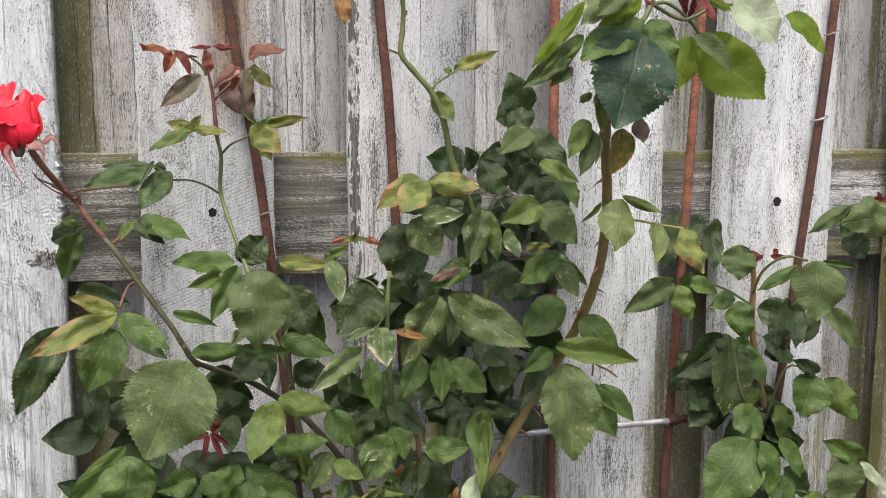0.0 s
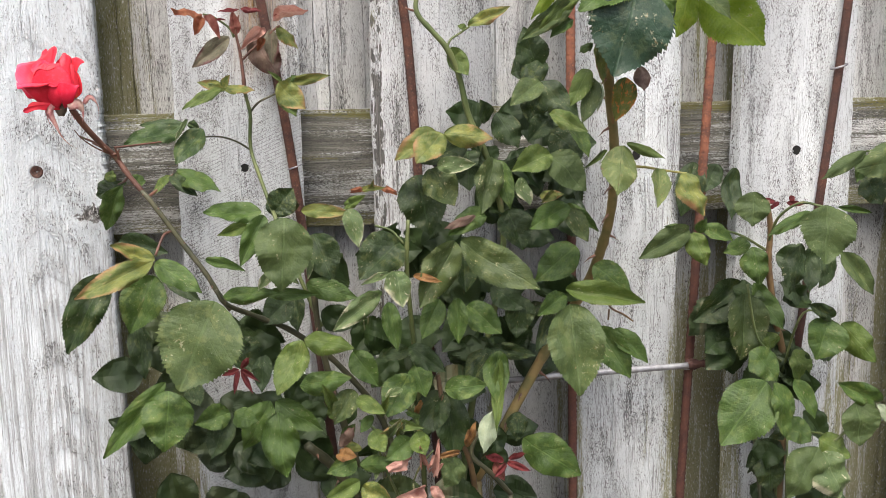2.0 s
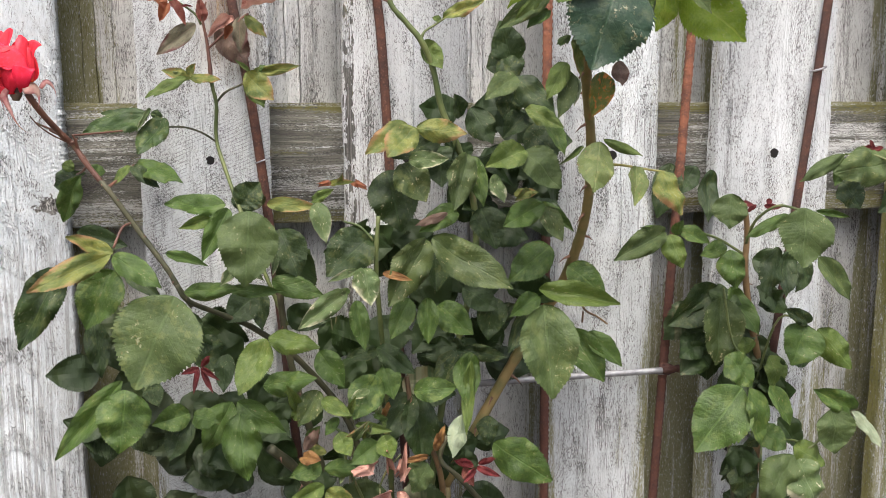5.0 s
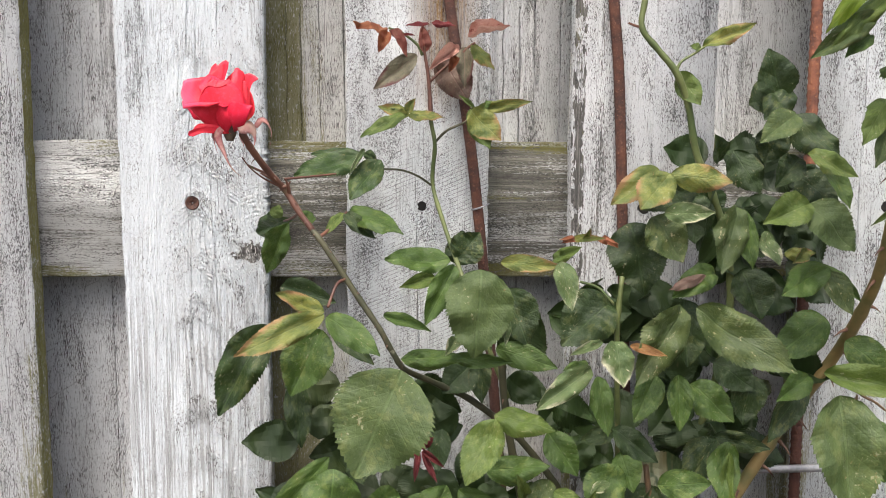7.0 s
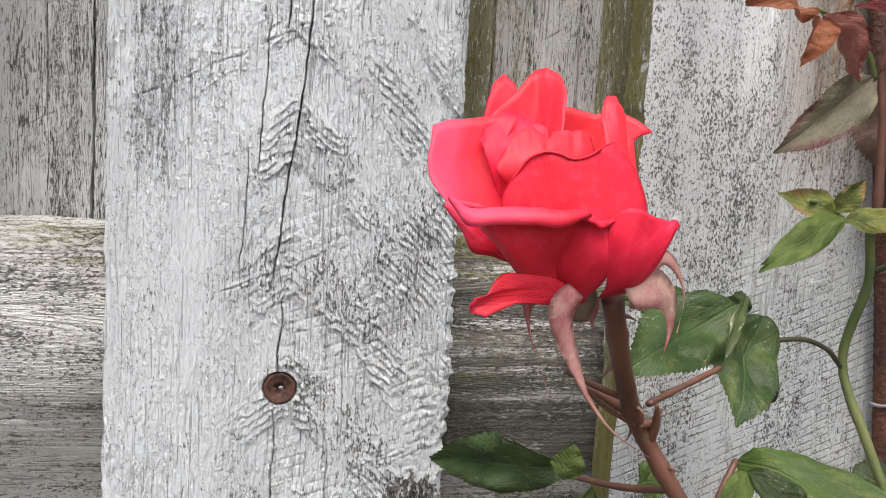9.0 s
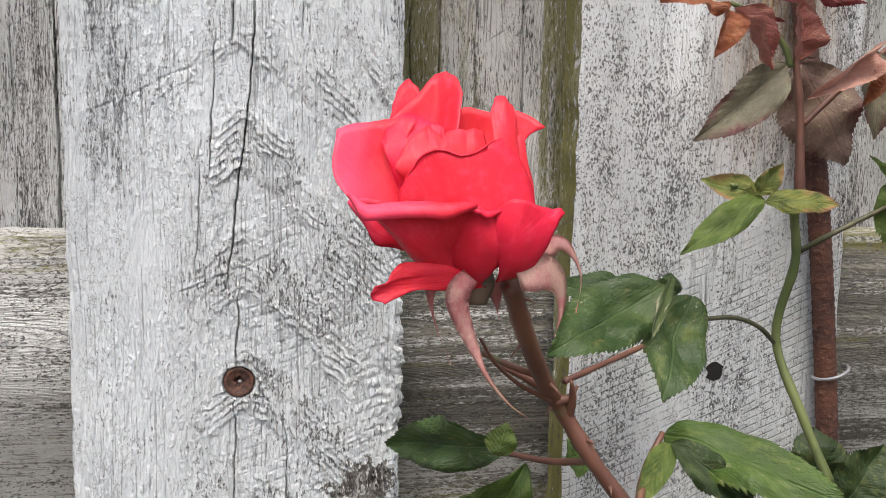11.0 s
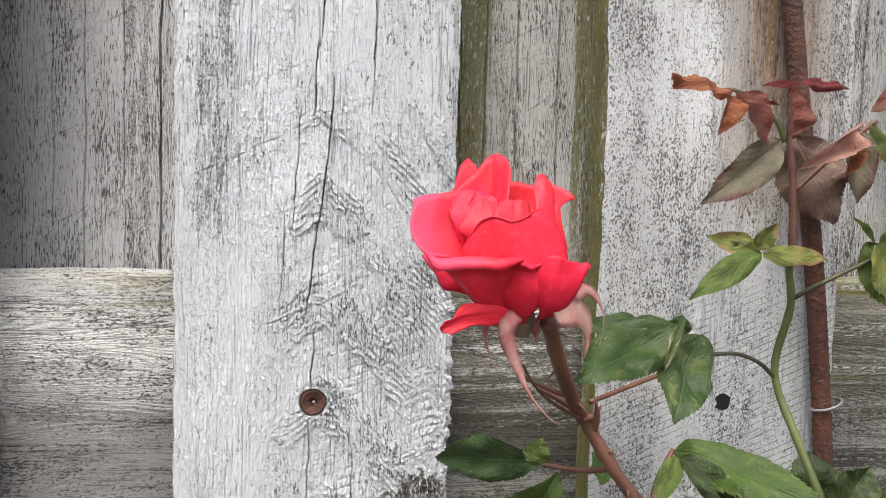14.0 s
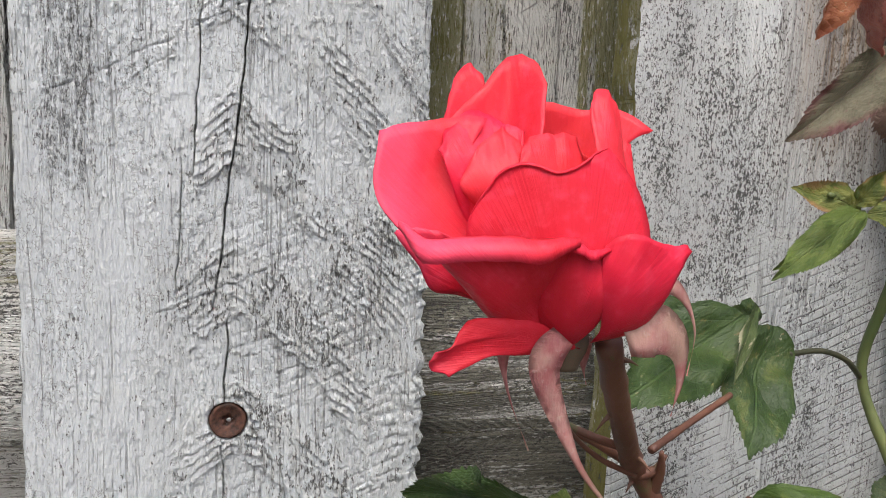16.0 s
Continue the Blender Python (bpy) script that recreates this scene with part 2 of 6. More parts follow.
    if moss:
        edge = m.step(m.f("ABSOLUTE", x), 0.030, 0.074)
        if mossy:
            edge = m.f("ADD", m.f("MULTIPLY", m.f("SUBTRACT", 1.0, m.step(x, mossy[0], mossy[0] + 0.016)), 1.4), m.step(x, mossy[1] - 0.006, mossy[1]))
        green = m.f("ADD", m.f("MULTIPLY", edge, 0.16), m.f("MULTIPLY", grain(60.0, 3.6, 6.0, 0.72, 40.0), 0.75))
        green = m.f("ADD", green, m.f("MULTIPLY", flake, 0.25))
        if along == "z":
            green = m.f("ADD", green, m.f("MULTIPLY", m.f("SUBTRACT", 1.0, m.step(z, 0.60, 0.96)), 0.17 if mossy else 0.09))
        else:
            green = m.f("ADD", green, m.f("MULTIPLY", bald, 0.06))
        green = m.step(green, 0.80 - moss, 0.90 - moss)
        green = m.f("MULTIPLY", green, m.f("SUBTRACT", 1.0, m.f("MULTIPLY", m.step(grain(520.0, 170.0, 4.0, 0.7), 0.57, 0.61), 0.9)))
        col = m.mix(m.f("MULTIPLY", green, 0.80), col, m.mix(fibre, (0.130, 0.124, 0.024), (0.300, 0.280, 0.085)))
    return m.done(col, h, 0.0030)


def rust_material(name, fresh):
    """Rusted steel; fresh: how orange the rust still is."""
    m = Mat(name, 0.85)
    x, y, z = m.coords()
    v = m.xyz(x, y, z)
    a, b = m.noise(v, 60.0, 5.0, 0.65), m.noise(v, 420.0, 3.0)
    col = m.mix(m.step(a, 0.35, 0.65), tuple(c * (1 + 1.2 * fresh) for c in (0.045, 0.018, 0.012)), tuple(c * (1 + 1.0 * fresh) for c in (0.115, 0.042, 0.022)))
    col = m.mix(m.step(b, 0.55, 0.75), col, (0.19 + 0.12 * fresh, 0.085 + 0.04 * fresh, 0.05))
    col = m.mix(m.f("MULTIPLY", m.step(m.noise(m.xyz(m.rnd(), 0.0, z), 5.0, 3.0), 0.40, 0.62), 0.75 - 0.55 * fresh), col, (0.036, 0.018, 0.015))
    # the rust turns a darker maroon below about z 0.95
    low_part = m.f("SUBTRACT", 1.0, m.step(m.f("ADD", z, m.f("MULTIPLY", a, 0.10)), 0.93, 1.05))
    col = m.mix(m.f("MULTIPLY", low_part, 0.75), col, m.mix(b, (0.024, 0.009, 0.008), (0.066, 0.024, 0.017)))
    return m.done(col, m.f("ADD", a, b), 0.0014)


def plain_material(name, colour, rough, metal=0.0, grain=60.0, spread=0.35, depth=0.0006):
    m = Mat(name, rough)
    m.b.inputs["Metallic"].default_value = metal
    x, y, z = m.coords()
    a = m.noise(m.xyz(x, y, z), grain, 5.0, 0.6)
    col = m.mix(m.step(a, 0.3, 0.7), tuple(c * (1 - spread) for c in colour), tuple(min(1, c * (1 + spread)) for c in colour))
    return m.done(col, a, depth)


HERO = board_material("white_paling_arched_grain", 0.215, 0.0, arch=45.0, apex=0.010, relief=0.0, mould=(-0.050, 0.020, 1.08), patch=(0.055, 0.953, 0.021), white=(0.750, 0.796, 0.816), grime=0.7, torn=1.0)
SPECKLED = board_material("white_paling_speckled", 0.20, 0.06, apex=0.02, pits=0.58, relief=0.25, hatch=1.0, hatch_top=1.09, rust=(0.026, 0.034, 1.125), mould=(0.064, 0.009, 1.06), grime=0.5, white=(0.80, 0.825, 0.82), pit_run=640.0)
CHIPPED = board_material("white_paling_chipped", 0.13, 0.13, apex=-0.03, relief=0.5, strip=True, pits=0.55, grime=0.95)
WHITE = board_material("white_paling", 0.16, 0.13, apex=-0.03, relief=0.4, scores=0.4, pits=0.6, grime=1.0)
CLEAN = board_material("white_paling_sound_paint", 0.225, 0.11, apex=0.03, relief=0.35, pits=0.42, grime=0.6, white=(0.835, 0.865, 0.865), mould=(-0.062, 0.008, 0.3))
CRACKED = board_material("white_paling_cracked_paint", 0.195, 0.14, apex=0.03, relief=0.4, pits=0.6, grime=0.9, white=(0.81, 0.845, 0.845))
STREAKED = board_material("white_paling_streaked", 0.15, 0.20, apex=0.03, relief=0.4, pits=0.65, grime=0.8, hatch=0.6, hatch_top=1.6, mould=(0.02, 0.012, 0.3))
GREY_BACK = board_material("bare_grey_paling", 0.11, 0.22, arch=400.0, apex=0.05, relief=0.4, scores=0.6, pits=0.7, grime=0.7, white=(0.80, 0.80, 0.80), bare=(0.44, 0.44, 0.42), mould=(0.015, 0.014, 0.3), pit_run=160.0)
FLAKY_BACK = board_material("flaking_grey_paling", 0.225, 0.12, arch=400.0, apex=0.05, relief=0.5, scores=0.5, pits=0.68, grime=0.9, white=(0.82, 0.84, 0.85), bare=(0.36, 0.37, 0.37), mould=(0.018, 0.012, 0.9), pit_run=160.0)
MOSSY_BACK = board_material("mossy_grey_paling", 0.135, 0.265, arch=400.0, apex=0.05, relief=0.4, scores=0.5, pits=0.7, grime=0.9, white=(0.78, 0.78, 0.75), bare=(0.45, 0.44, 0.41), mossy=(-0.021, 0.046), pit_run=160.0)
PALE_BACK = board_material("pale_back_paling", 0.215, 0.15, arch=300.0, apex=-0.03, relief=0.5, pits=0.5, grime=0.7, white=(0.82, 0.83, 0.82), bare=(0.42, 0.41, 0.38), mould=(0.0, 0.014, 1.0), pit_run=160.0)
OLIVE_BACK = board_material("olive_streaked_paling", 0.22, 0.28, arch=300.0, apex=-0.03, relief=0.5, pits=0.5, grime=0.8, white=(0.78, 0.79, 0.77), bare=(0.36, 0.35, 0.31), mossy=(-0.028, 0.050), pit_run=160.0)
BLACKENED = board_material("mould_streaked_paling", 0.205, 0.20, arch=300.0, apex=-0.03, relief=0.5, pits=0.55, grime=0.8, white=(0.82, 0.83, 0.82), bare=(0.40, 0.39, 0.36), mould=(0.012, 0.016, 0.4), mossy=(-0.042, 0.052), pit_run=160.0)
RAIL = board_material("weathered_rail", 0.085, 0.165, arch=500.0, apex=0.02, relief=0.6, along="x", pits=0.60, white=(0.74, 0.75, 0.73), bare=(0.22, 0.215, 0.18), pit_run=480.0)
SIDE = board_material("mossy_sawn_edge", -0.03, 0.35, arch=400.0, relief=0.2, pits=0.5, bare=(0.25, 0.235, 0.15))
FLAKE = plain_material("curled_paint_flake", (0.58, 0.60, 0.60), 0.8, 0.0, 300.0, 0.2)
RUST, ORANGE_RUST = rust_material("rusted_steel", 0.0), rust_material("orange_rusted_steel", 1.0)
GALV = plain_material("dull_galvanised_wire", (0.30, 0.30, 0.31), 0.6, 0.6)
SCREW = plain_material("rusted_screw_head", (0.050, 0.020, 0.012), 0.75, 0.0, 420.0, 0.75)
HOLE_SHADE = plain_material("screw_hole_shade", (0.008, 0.007, 0.006), 1.0)
PLASTIC = plain_material("black_plastic", (0.012, 0.012, 0.013), 0.45, 0.0, 300.0, 0.3)
SOIL = plain_material("dark_garden_soil", (0.06, 0.045, 0.03), 0.95, 0.0, 30.0, 0.5, 0.01)


# ---- helpers for building ----
def part(name, bm, material, parent, label=""):
    """Links a bmesh as one mesh object under a thing or part."""
    me = bpy.data.meshes.new(name)
    bm.to_mesh(me)
    bm.free()
    me.materials.append(material)
    ob = new(name, me)
    ob.parent = parent
    if label:
        ob["label"] = label
    return ob


def smooth(bm):
    for f in bm.faces:
        f.smooth = True
    return bm


def tube(points, radii, sides=8, knob=0.0, pitch=0.0):
    """A closed tube along points; knob and pitch raise ribs on it."""
    bm = bmesh.new()
    pts = [Vector(p) for p in points]
    rings = []
    for i, p in enumerate(pts):
        d = (pts[min(i + 1, len(pts) - 1)] - pts[max(i - 1, 0)]).normalized()
        a = d.cross(Vector((0.3, 1, 0.2))).normalized()
        b = d.cross(a)
        r = radii[i] if isinstance(radii, (list, tuple)) else radii
        ring = []
        for k in range(sides):
            w = math.tau * k / sides
            rr = r + (knob if pitch and (i + k // max(1, sides // 4)) % 3 == 0 else 0.0)
            ring.append(bm.verts.new(p + rr * (math.cos(w) * a + math.sin(w) * b)))
        rings.append(ring)
    for u, v in zip(rings, rings[1:]):
        for k in range(sides):
            bm.faces.new((u[k], u[(k + 1) % sides], v[(k + 1) % sides], v[k]))
    bm.faces.new(rings[0][::-1])
    bm.faces.new(rings[-1])
    bmesh.ops.recalc_face_normals(bm, faces=bm.faces)
    return smooth(bm)


def spline(points, steps=6):
    """Catmull-Rom through points."""
    p = [Vector(q) for q in points]
    p = [2 * p[0] - p[1], *p, 2 * p[-1] - p[-2]]
    out = []
    for i in range(1, len(p) - 2):
        for k in range(steps):
            t = k / steps
            out.append(0.5 * (2 * p[i] + (p[i + 1] - p[i - 1]) * t + (2 * p[i - 1] - 5 * p[i] + 4 * p[i + 1] - p[i + 2]) * t * t
                              + (3 * p[i] - p[i - 1] - 3 * p[i + 1] + p[i + 2]) * t ** 3))
    return [*out, p[-2]]


def board(x0, x1, y0, y1, z0, z1, ragged=0.0012, seed=0, cracks=()):
    """A sawn board with worn, uneven long edges, about its own middle. cracks: open drying cracks from left to right, each a half width and its path down the face as (z, x)."""
    bm = bmesh.new()
    w, d = (x1 - x0) / 2, (y1 - y0) / 2
    rows = max(8, int((z1 - z0) / 0.008))

    def prof(side, z):
        return ragged * (1.6 * noise.noise((side * 9.1 + seed, z * 9, 0.3)) + 1.0 * noise.noise((side * 4.1 + seed, z * 60, 1.3)) + 0.9 * noise.noise((side * 2.3 + seed, z * 170, 4.3)))

    last = None
    for i in range(rows + 1):
        z = z0 + (z1 - z0) * i / rows
        l, r = -w + prof(1, z), w + prof(2, z)
        e = 0.0014 + abs(prof(3, z)) * 0.7
        outline = [(l, d), (l, -d + e), (l + e, -d)]
        for half, path in cracks:
            (zt, xt), (zb, xb) = path[0], path[-1]
            zz = max(zb, min(zt, z))
            cx = next((b + (a - b) * (3 * k * k - 2 * k ** 3) for (zh, a), (zl, b) in zip(path, path[1:]) if zl <= zz <= zh for k in [(zz - zl) / (zh - zl)]), xb)
            cx += 0.0014 * noise.noise((z * 24, 5.0, xt * 90)) + 0.0006 * noise.noise((z * 130, 8.0, xt * 90))
            u = (z - zb) / (zt - zb)
            gape = half * min(1.0, 9 * u * (1 - u)) * (0.8 + 0.7 * noise.noise((z * 45, 1.0, xt * 50))) if 0 < u < 1 else 0.0
            outline += [(cx - max(gape, 0.00002), -d), (cx, -d + (0.007 if gape > 0 else 0.0)), (cx + max(gape, 0.00002), -d)]
        outline += [(r - e, -d), (r, -d + e), (r, d)]
        ring = [bm.verts.new((px, py, z)) for px, py in outline]
        if last:
            n = len(ring)
            for k in range(n):
                f = bm.faces.new((last[k], last[(k + 1) % n], ring[(k + 1) % n], ring[k]))
                f.material_index = 1 if k in (0, n - 2) else 0
        else:
            bm.faces.new(ring[::-1])
        last = ring
    bm.faces.new(last)
    bmesh.ops.recalc_face_normals(bm, faces=bm.faces)
    return bm


def weave(x, z, sx, sz, seed, octaves=3, rough=0.55):
    """Smooth value noise between 0 and 1 over arrays x and z, with sx and sz cells a metre."""
    table = np.random.default_rng(seed).random((128, 128))
    total, weight, norm = 0.0, 1.0, 0.0
    for _ in range(octaves):
        u, v = x * sx + 40.3, z * sz + 17.9
        i, k = np.floor(u).astype(int), np.floor(v).astype(int)
        a, b = u - i, v - k
        a, b = a * a * (3 - 2 * a), b * b * (3 - 2 * b)
        i0, i1, k0, k1 = i % 128, (i + 1) % 128, k % 128, (k + 1) % 128
        total = total + weight * ((table[i0, k0] * (1 - a) + table[i1, k0] * a) * (1 - b) + (table[i0, k1] * (1 - a) + table[i1, k1] * a) * b)
        norm += weight
        weight, sx, sz = weight * rough, sx * 2.03, sz * 2.03
    return total / norm


def ramp(v, lo, hi):
    t = np.clip((v - lo) / (hi - lo), 0.0, 1.0)
    return t * t * (3 - 2 * t)


def torn_face(x, z):
    """How far the weathered face of the arched paling stands out, in metres: raised fibres, lifting scales of paint along the year rings, saw scores."""
    xw = x + 0.006 * (weave(x, z, 9, 4, 1, 2) - 0.5)
    fibre = weave(xw, z, 700, 11, 2, 3, 0.6)
    cord = weave(xw, z, 260, 4, 3, 2)
    dx = np.abs(xw - 0.001)
    ring = z + 0.62 * dx + 9.0 * dx * dx + 0.010 * (weave(xw, z, 60, 25, 4, 3) - 0.5)
    phase = np.mod((1.146 - ring) / 0.0525, 1.0)
    torn = ramp(phase, 0.36, 0.50) * (1 - ramp(phase, 0.93, 1.0))
    torn = torn * ramp(xw, -0.034, 0.004) * (1 - ramp(z, 1.13, 1.18))
    edge = ramp(xw, 0.020, 0.045) * (1 - ramp(z, 1.07, 1.14)) * ramp(weave(xw, z, 50, 18, 5, 3), 0.30, 0.52)
    knot = np.hypot(xw - 0.066, (z - 0.985) * 0.75)
    swirl = 1 - ramp(knot, 0.012, 0.026)
    torn = np.maximum(torn, edge) * (1 - swirl)
    patchy = ramp(weave(xw, z, 70, 45, 6, 3), 0.30, 0.50)
    # scales: each lifts towards its ragged lower edge and drops off there
    slant = z - 0.40 * x
    rows = z + 0.55 * dx + 4.0 * dx * dx
    height = np.zeros_like(x)
    for width, count, seed, share in ((0.0026, 250.0, 7, 1.0), (0.0014, 430.0, 8, 0.35)):
        col = np.floor((xw + 0.0012 * (weave(xw, z, 160, 120, seed + 20, 2) - 0.5) * 2) / width)
        luck = np.mod(np.sin(col * 12.9898 + seed) * 43758.5453, 1.0)
        aligned = ramp(xw, 0.020, 0.050)
        step = -rows * count + luck * (0.45 - 0.20 * aligned) + 1.2 * (weave(xw, z, 150, 70, seed + 30, 3) - 0.5)
        tooth = np.mod(step, 1.0)
        keep = ramp(weave(col * 0.01, np.floor(step) * 0.01, 61.0, 47.0, seed + 40, 1), 0.20, 0.42)
        height += share * keep * np.where(tooth < 0.93, (tooth / 0.93) ** 2.0, (1 - tooth) / 0.07 * 0.9)
    out = 0.00105 * torn * patchy * height
    out += 0.0006 * torn
    # small curled flakes anywhere, the thickest on the mouldy side
    chip = weave(xw, z, 620, 200, 9, 4, 0.65)
    some = ramp(weave(xw, z, 45, 22, 10, 3), 0.34, 0.60)
    left = 1 - ramp(xw, -0.062, -0.012)
    bar = 0.66 - 0.09 * some - 0.05 * left
    out += 0.00022 * ramp(chip, bar, bar + 0.015) * (0.35 + ramp(weave(xw, z + 0.0012, 620, 200, 9, 2), 0.40, 0.75)) + 0.00038 * ramp(weave(xw, z, 900, 330, 12, 2), 0.68, 0.71) * (0.3 + some)
    out += 0.00020 * fibre + 0.00036 * cord
    low = (1 - ramp(z, 0.86, 0.97)) * ramp(weave(xw, z, 240, 5, 13, 2), 0.45, 0.62)
    out -= 0.0006 * low
    out += 0.0007 * swirl * (0.5 + 0.5 * np.sin(knot * 1900 + 16 * weave(xw, z, 70, 60, 14, 4))) * ramp(weave(xw, z, 120, 120, 15, 3), 0.35, 0.5)
    # marks of the saw
    fine = np.abs(np.mod(slant * 205 + 1.6 * weave(x, z, 14, 14, 16, 2), 1.0) - 0.5)
    out -= 0.00038 * (1 - ramp(fine, 0.06, 0.16)) * ramp(weave(xw, z, 130, 60, 17, 3), 0.44, 0.54) * (1 - ramp(z, 1.05, 1.12)) * ramp(xw, -0.020, 0.012)
    for xa, za, xb, zb, deep in ((-0.0645, 1.118, 0.0235, 1.161, 1.0), (-0.0505, 1.112, -0.012, 1.1405, 0.7), (-0.0275, 1.042, 0.0255, 1.0645, 1.0), (-0.0315, 1.096, -0.010, 1.103, 0.5),
                                 (-0.012, 1.0745, 0.010, 1.084, 0.7), (0.030, 0.9655, 0.0555, 0.9745, 1.0), (-0.050, 1.200, -0.028, 1.210, 0.6), (-0.020, 1.172, 0.012, 1.187, 0.5), (0.004, 1.172, 0.026, 1.182, 0.5), (-0.068, 0.930, 0.030, 0.972, 0.5), (-0.05, 0.865, 0.06, 0.915, 0.7)):
        u = (x - xa) / (xb - xa)
        off = z - (za + (zb - za) * u) - 0.0040 * (weave(x, z, 110, 30, 18, 3) - 0.5)
        on = ramp(u, -0.02, 0.08) * (1 - ramp(u, 0.90, 1.02)) * ramp(weave(x, z, 190, 40, 19, 3), 0.36, 0.50)
        out -= 0.0006 * deep * on * (1 - ramp(np.abs(off), 0.00008, 0.00045))
        out += 0.0002 * deep * on * np.exp(-((off - 0.0013) / 0.0007) ** 2)
    sunk = np.hypot(x + 0.0008, z - 1.0025)
    return np.where(sunk < 0.0072, -0.0020, out)


def relief_board(w, d, z0, z1, seed, ragged, cracks):
    """A board about its own middle whose front is a fine relief, split by drying cracks; finest where the camera comes near."""
    levels = np.concatenate([np.arange(z0, 0.62, 0.02), np.arange(0.62, 0.90, 0.0010), np.arange(0.90, 1.26, 0.00045), np.arange(1.26, 1.46, 0.0010), np.arange(1.46, z1, 0.02), [z1]])
    n = 280
    grid = np.linspace(-1.0, 1.0, n)
    z = np.repeat(levels[:, None], n, axis=1)
    one = np.zeros_like(levels)
    worn = ramp(levels, 0.90, 0.95) * (1 - ramp(levels, 1.05, 1.10))
    lo = -w + ragged * (3.0 * (weave(one, levels, 1, 7, seed, 2) - 0.5) + 2.4 * (weave(one, levels, 1, 120, seed + 1, 3) - 0.5))
    hi = w + ragged * (3.0 * (weave(one, levels, 1, 7, seed + 2, 2) - 0.5) + (1.6 + 4.0 * worn) * (weave(one, levels, 1, 230, seed + 3, 3) - 0.5))
    x = lo[:, None] + (hi - lo)[:, None] * (grid[None, :] + 1) / 2
    out = torn_face(x, z)
    rim = np.minimum(x - lo[:, None], hi[:, None] - x)
    out -= 0.0022 * (1 - ramp(rim, 0.0, 0.0035)) * (0.4 + 1.2 * weave(x, z, 60, 90, seed + 4, 2))
    rows = np.arange(len(levels))
    for half, path in cracks:
        zs, xs = [p[0] for p in path][::-1], [p[1] for p in path][::-1]
        cx = np.interp(levels, zs, xs) + 0.0016 * (weave(one, levels, 1, 26, int(half * 1e6), 2) - 0.5) + 0.0020 * (weave(one + xs[0] * 99, levels, 1, 110, 5, 3) - 0.5)
        u = (levels - zs[0]) / (zs[-1] - zs[0])
        gape = half * np.clip(9 * u * (1 - u), 0, 1) * (0.55 + 0.9 * weave(one, levels, 1, 60, 31, 2))
        inside = (u > 0) & (u < 1)
        k = np.clip(np.abs(x - cx[:, None]).argmin(axis=1), 2, n - 3)
        r, c = rows[inside], k[inside]
        x[r, c], x[r, c - 1], x[r, c + 1] = cx[inside], (cx - gape)[inside], (cx + gape)[inside]
        out[r, c] = -0.006
    verts = np.stack([x, -d - out, z], axis=2)
    back = np.stack([np.stack([hi, one + d, levels], axis=1), np.stack([lo, one + d, levels], axis=1)], axis=1)
    verts = np.concatenate([verts, back], axis=1)
    m = n + 2
    a = (rows[:-1, None] * m + np.arange(m)[None, :])
    b = rows[:-1, None] * m + (np.arange(m)[None, :] + 1) % m
    quads = np.stack([a, b, b + m, a + m], axis=2)
    skin = np.zeros((len(levels) - 1, m), dtype=np.int32)
    skin[:, n - 1:] = 1
    me = bpy.data.meshes.new("paling")
    me.vertices.add(verts.shape[0] * m)
    me.vertices.foreach_set("co", verts.reshape(-1).astype(np.float32))
    total = quads.shape[0] * m
    me.loops.add(total * 4)
    me.loops.foreach_set("vertex_index", quads.reshape(-1).astype(np.int32))
    me.polygons.add(total)
    me.polygons.foreach_set("loop_start", np.arange(0, total * 4, 4, dtype=np.int32))
    me.polygons.foreach_set("material_index", skin.reshape(-1))
    me.update(calc_edges=True)
    return me


# ---- ground ----
bm = bmesh.new()
bmesh.ops.create_grid(bm, x_segments=60, y_segments=60, size=60)
for v in bm.verts:
    if v.co.length < 40:
        v.co.z = 0.02 * noise.noise(v.co * 1.3)
ground = part("ground", bm, SOIL, None)
tagged(ground, "dark bare garden soil in front of the fence", "ground", kind="structure")

# ---- fence: white palings in front, a rail, bare palings behind ----
TOP = 1.78
fence = tagged(new("fence"), "weathered timber paling fence with flaking white paint", "fence")
FRONT = [(-0.702, -0.562), (-0.471, -0.328), (-0.247, -0.105), (-0.022, 0.121), (0.222, 0.357), (0.435, 0.588), (0.686, 0.828)]
SKINS = [WHITE, HERO, SPECKLED, CHIPPED, CRACKED, CLEAN, STREAKED]
CRACKS = {
    0: [(0.0005, [(1.5, 0.035), (0.7, 0.04)])],
    1: [(0.00060, [(1.40, 0.0055), (1.234, 0.0035), (1.186, 0.0005)]), (0.00044, [(1.174, 0.0080), (1.150, 0.0062), (1.107, 0.0025), (1.068, -0.0025), (1.045, -0.0065)]), (0.00040, [(1.190, -0.0005), (1.150, -0.0030)]),
        (0.00042, [(1.043, -0.0003), (1.009, -0.0025)]), (0.00034, [(0.996, -0.0030), (0.86, -0.0050)]), (0.00034, [(0.988, 0.0185), (0.80, 0.0255)]), (0.00055, [(1.46, 0.0310), (1.236, 0.0295), (1.150, 0.0270)]),
        (0.00026, [(1.155, -0.0090), (1.090, -0.0120)]), (0.00020, [(1.105, -0.0165), (1.05, -0.0185)])],
    2: [(0.0004, [(1.06, -0.003), (0.82, 0.001)])],
    3: [(0.0005, [(1.5, 0.012), (0.9, 0.008)]), (0.0004, [(1.3, 0.034), (0.7, 0.036)])],
    4: [(0.0005, [(1.4, -0.02), (0.5, -0.015)]), (0.0005, [(1.2, 0.02), (0.55, 0.03)])],
    5: [(0.0004, [(1.1, 0.04), (0.6, 0.035)])],
}
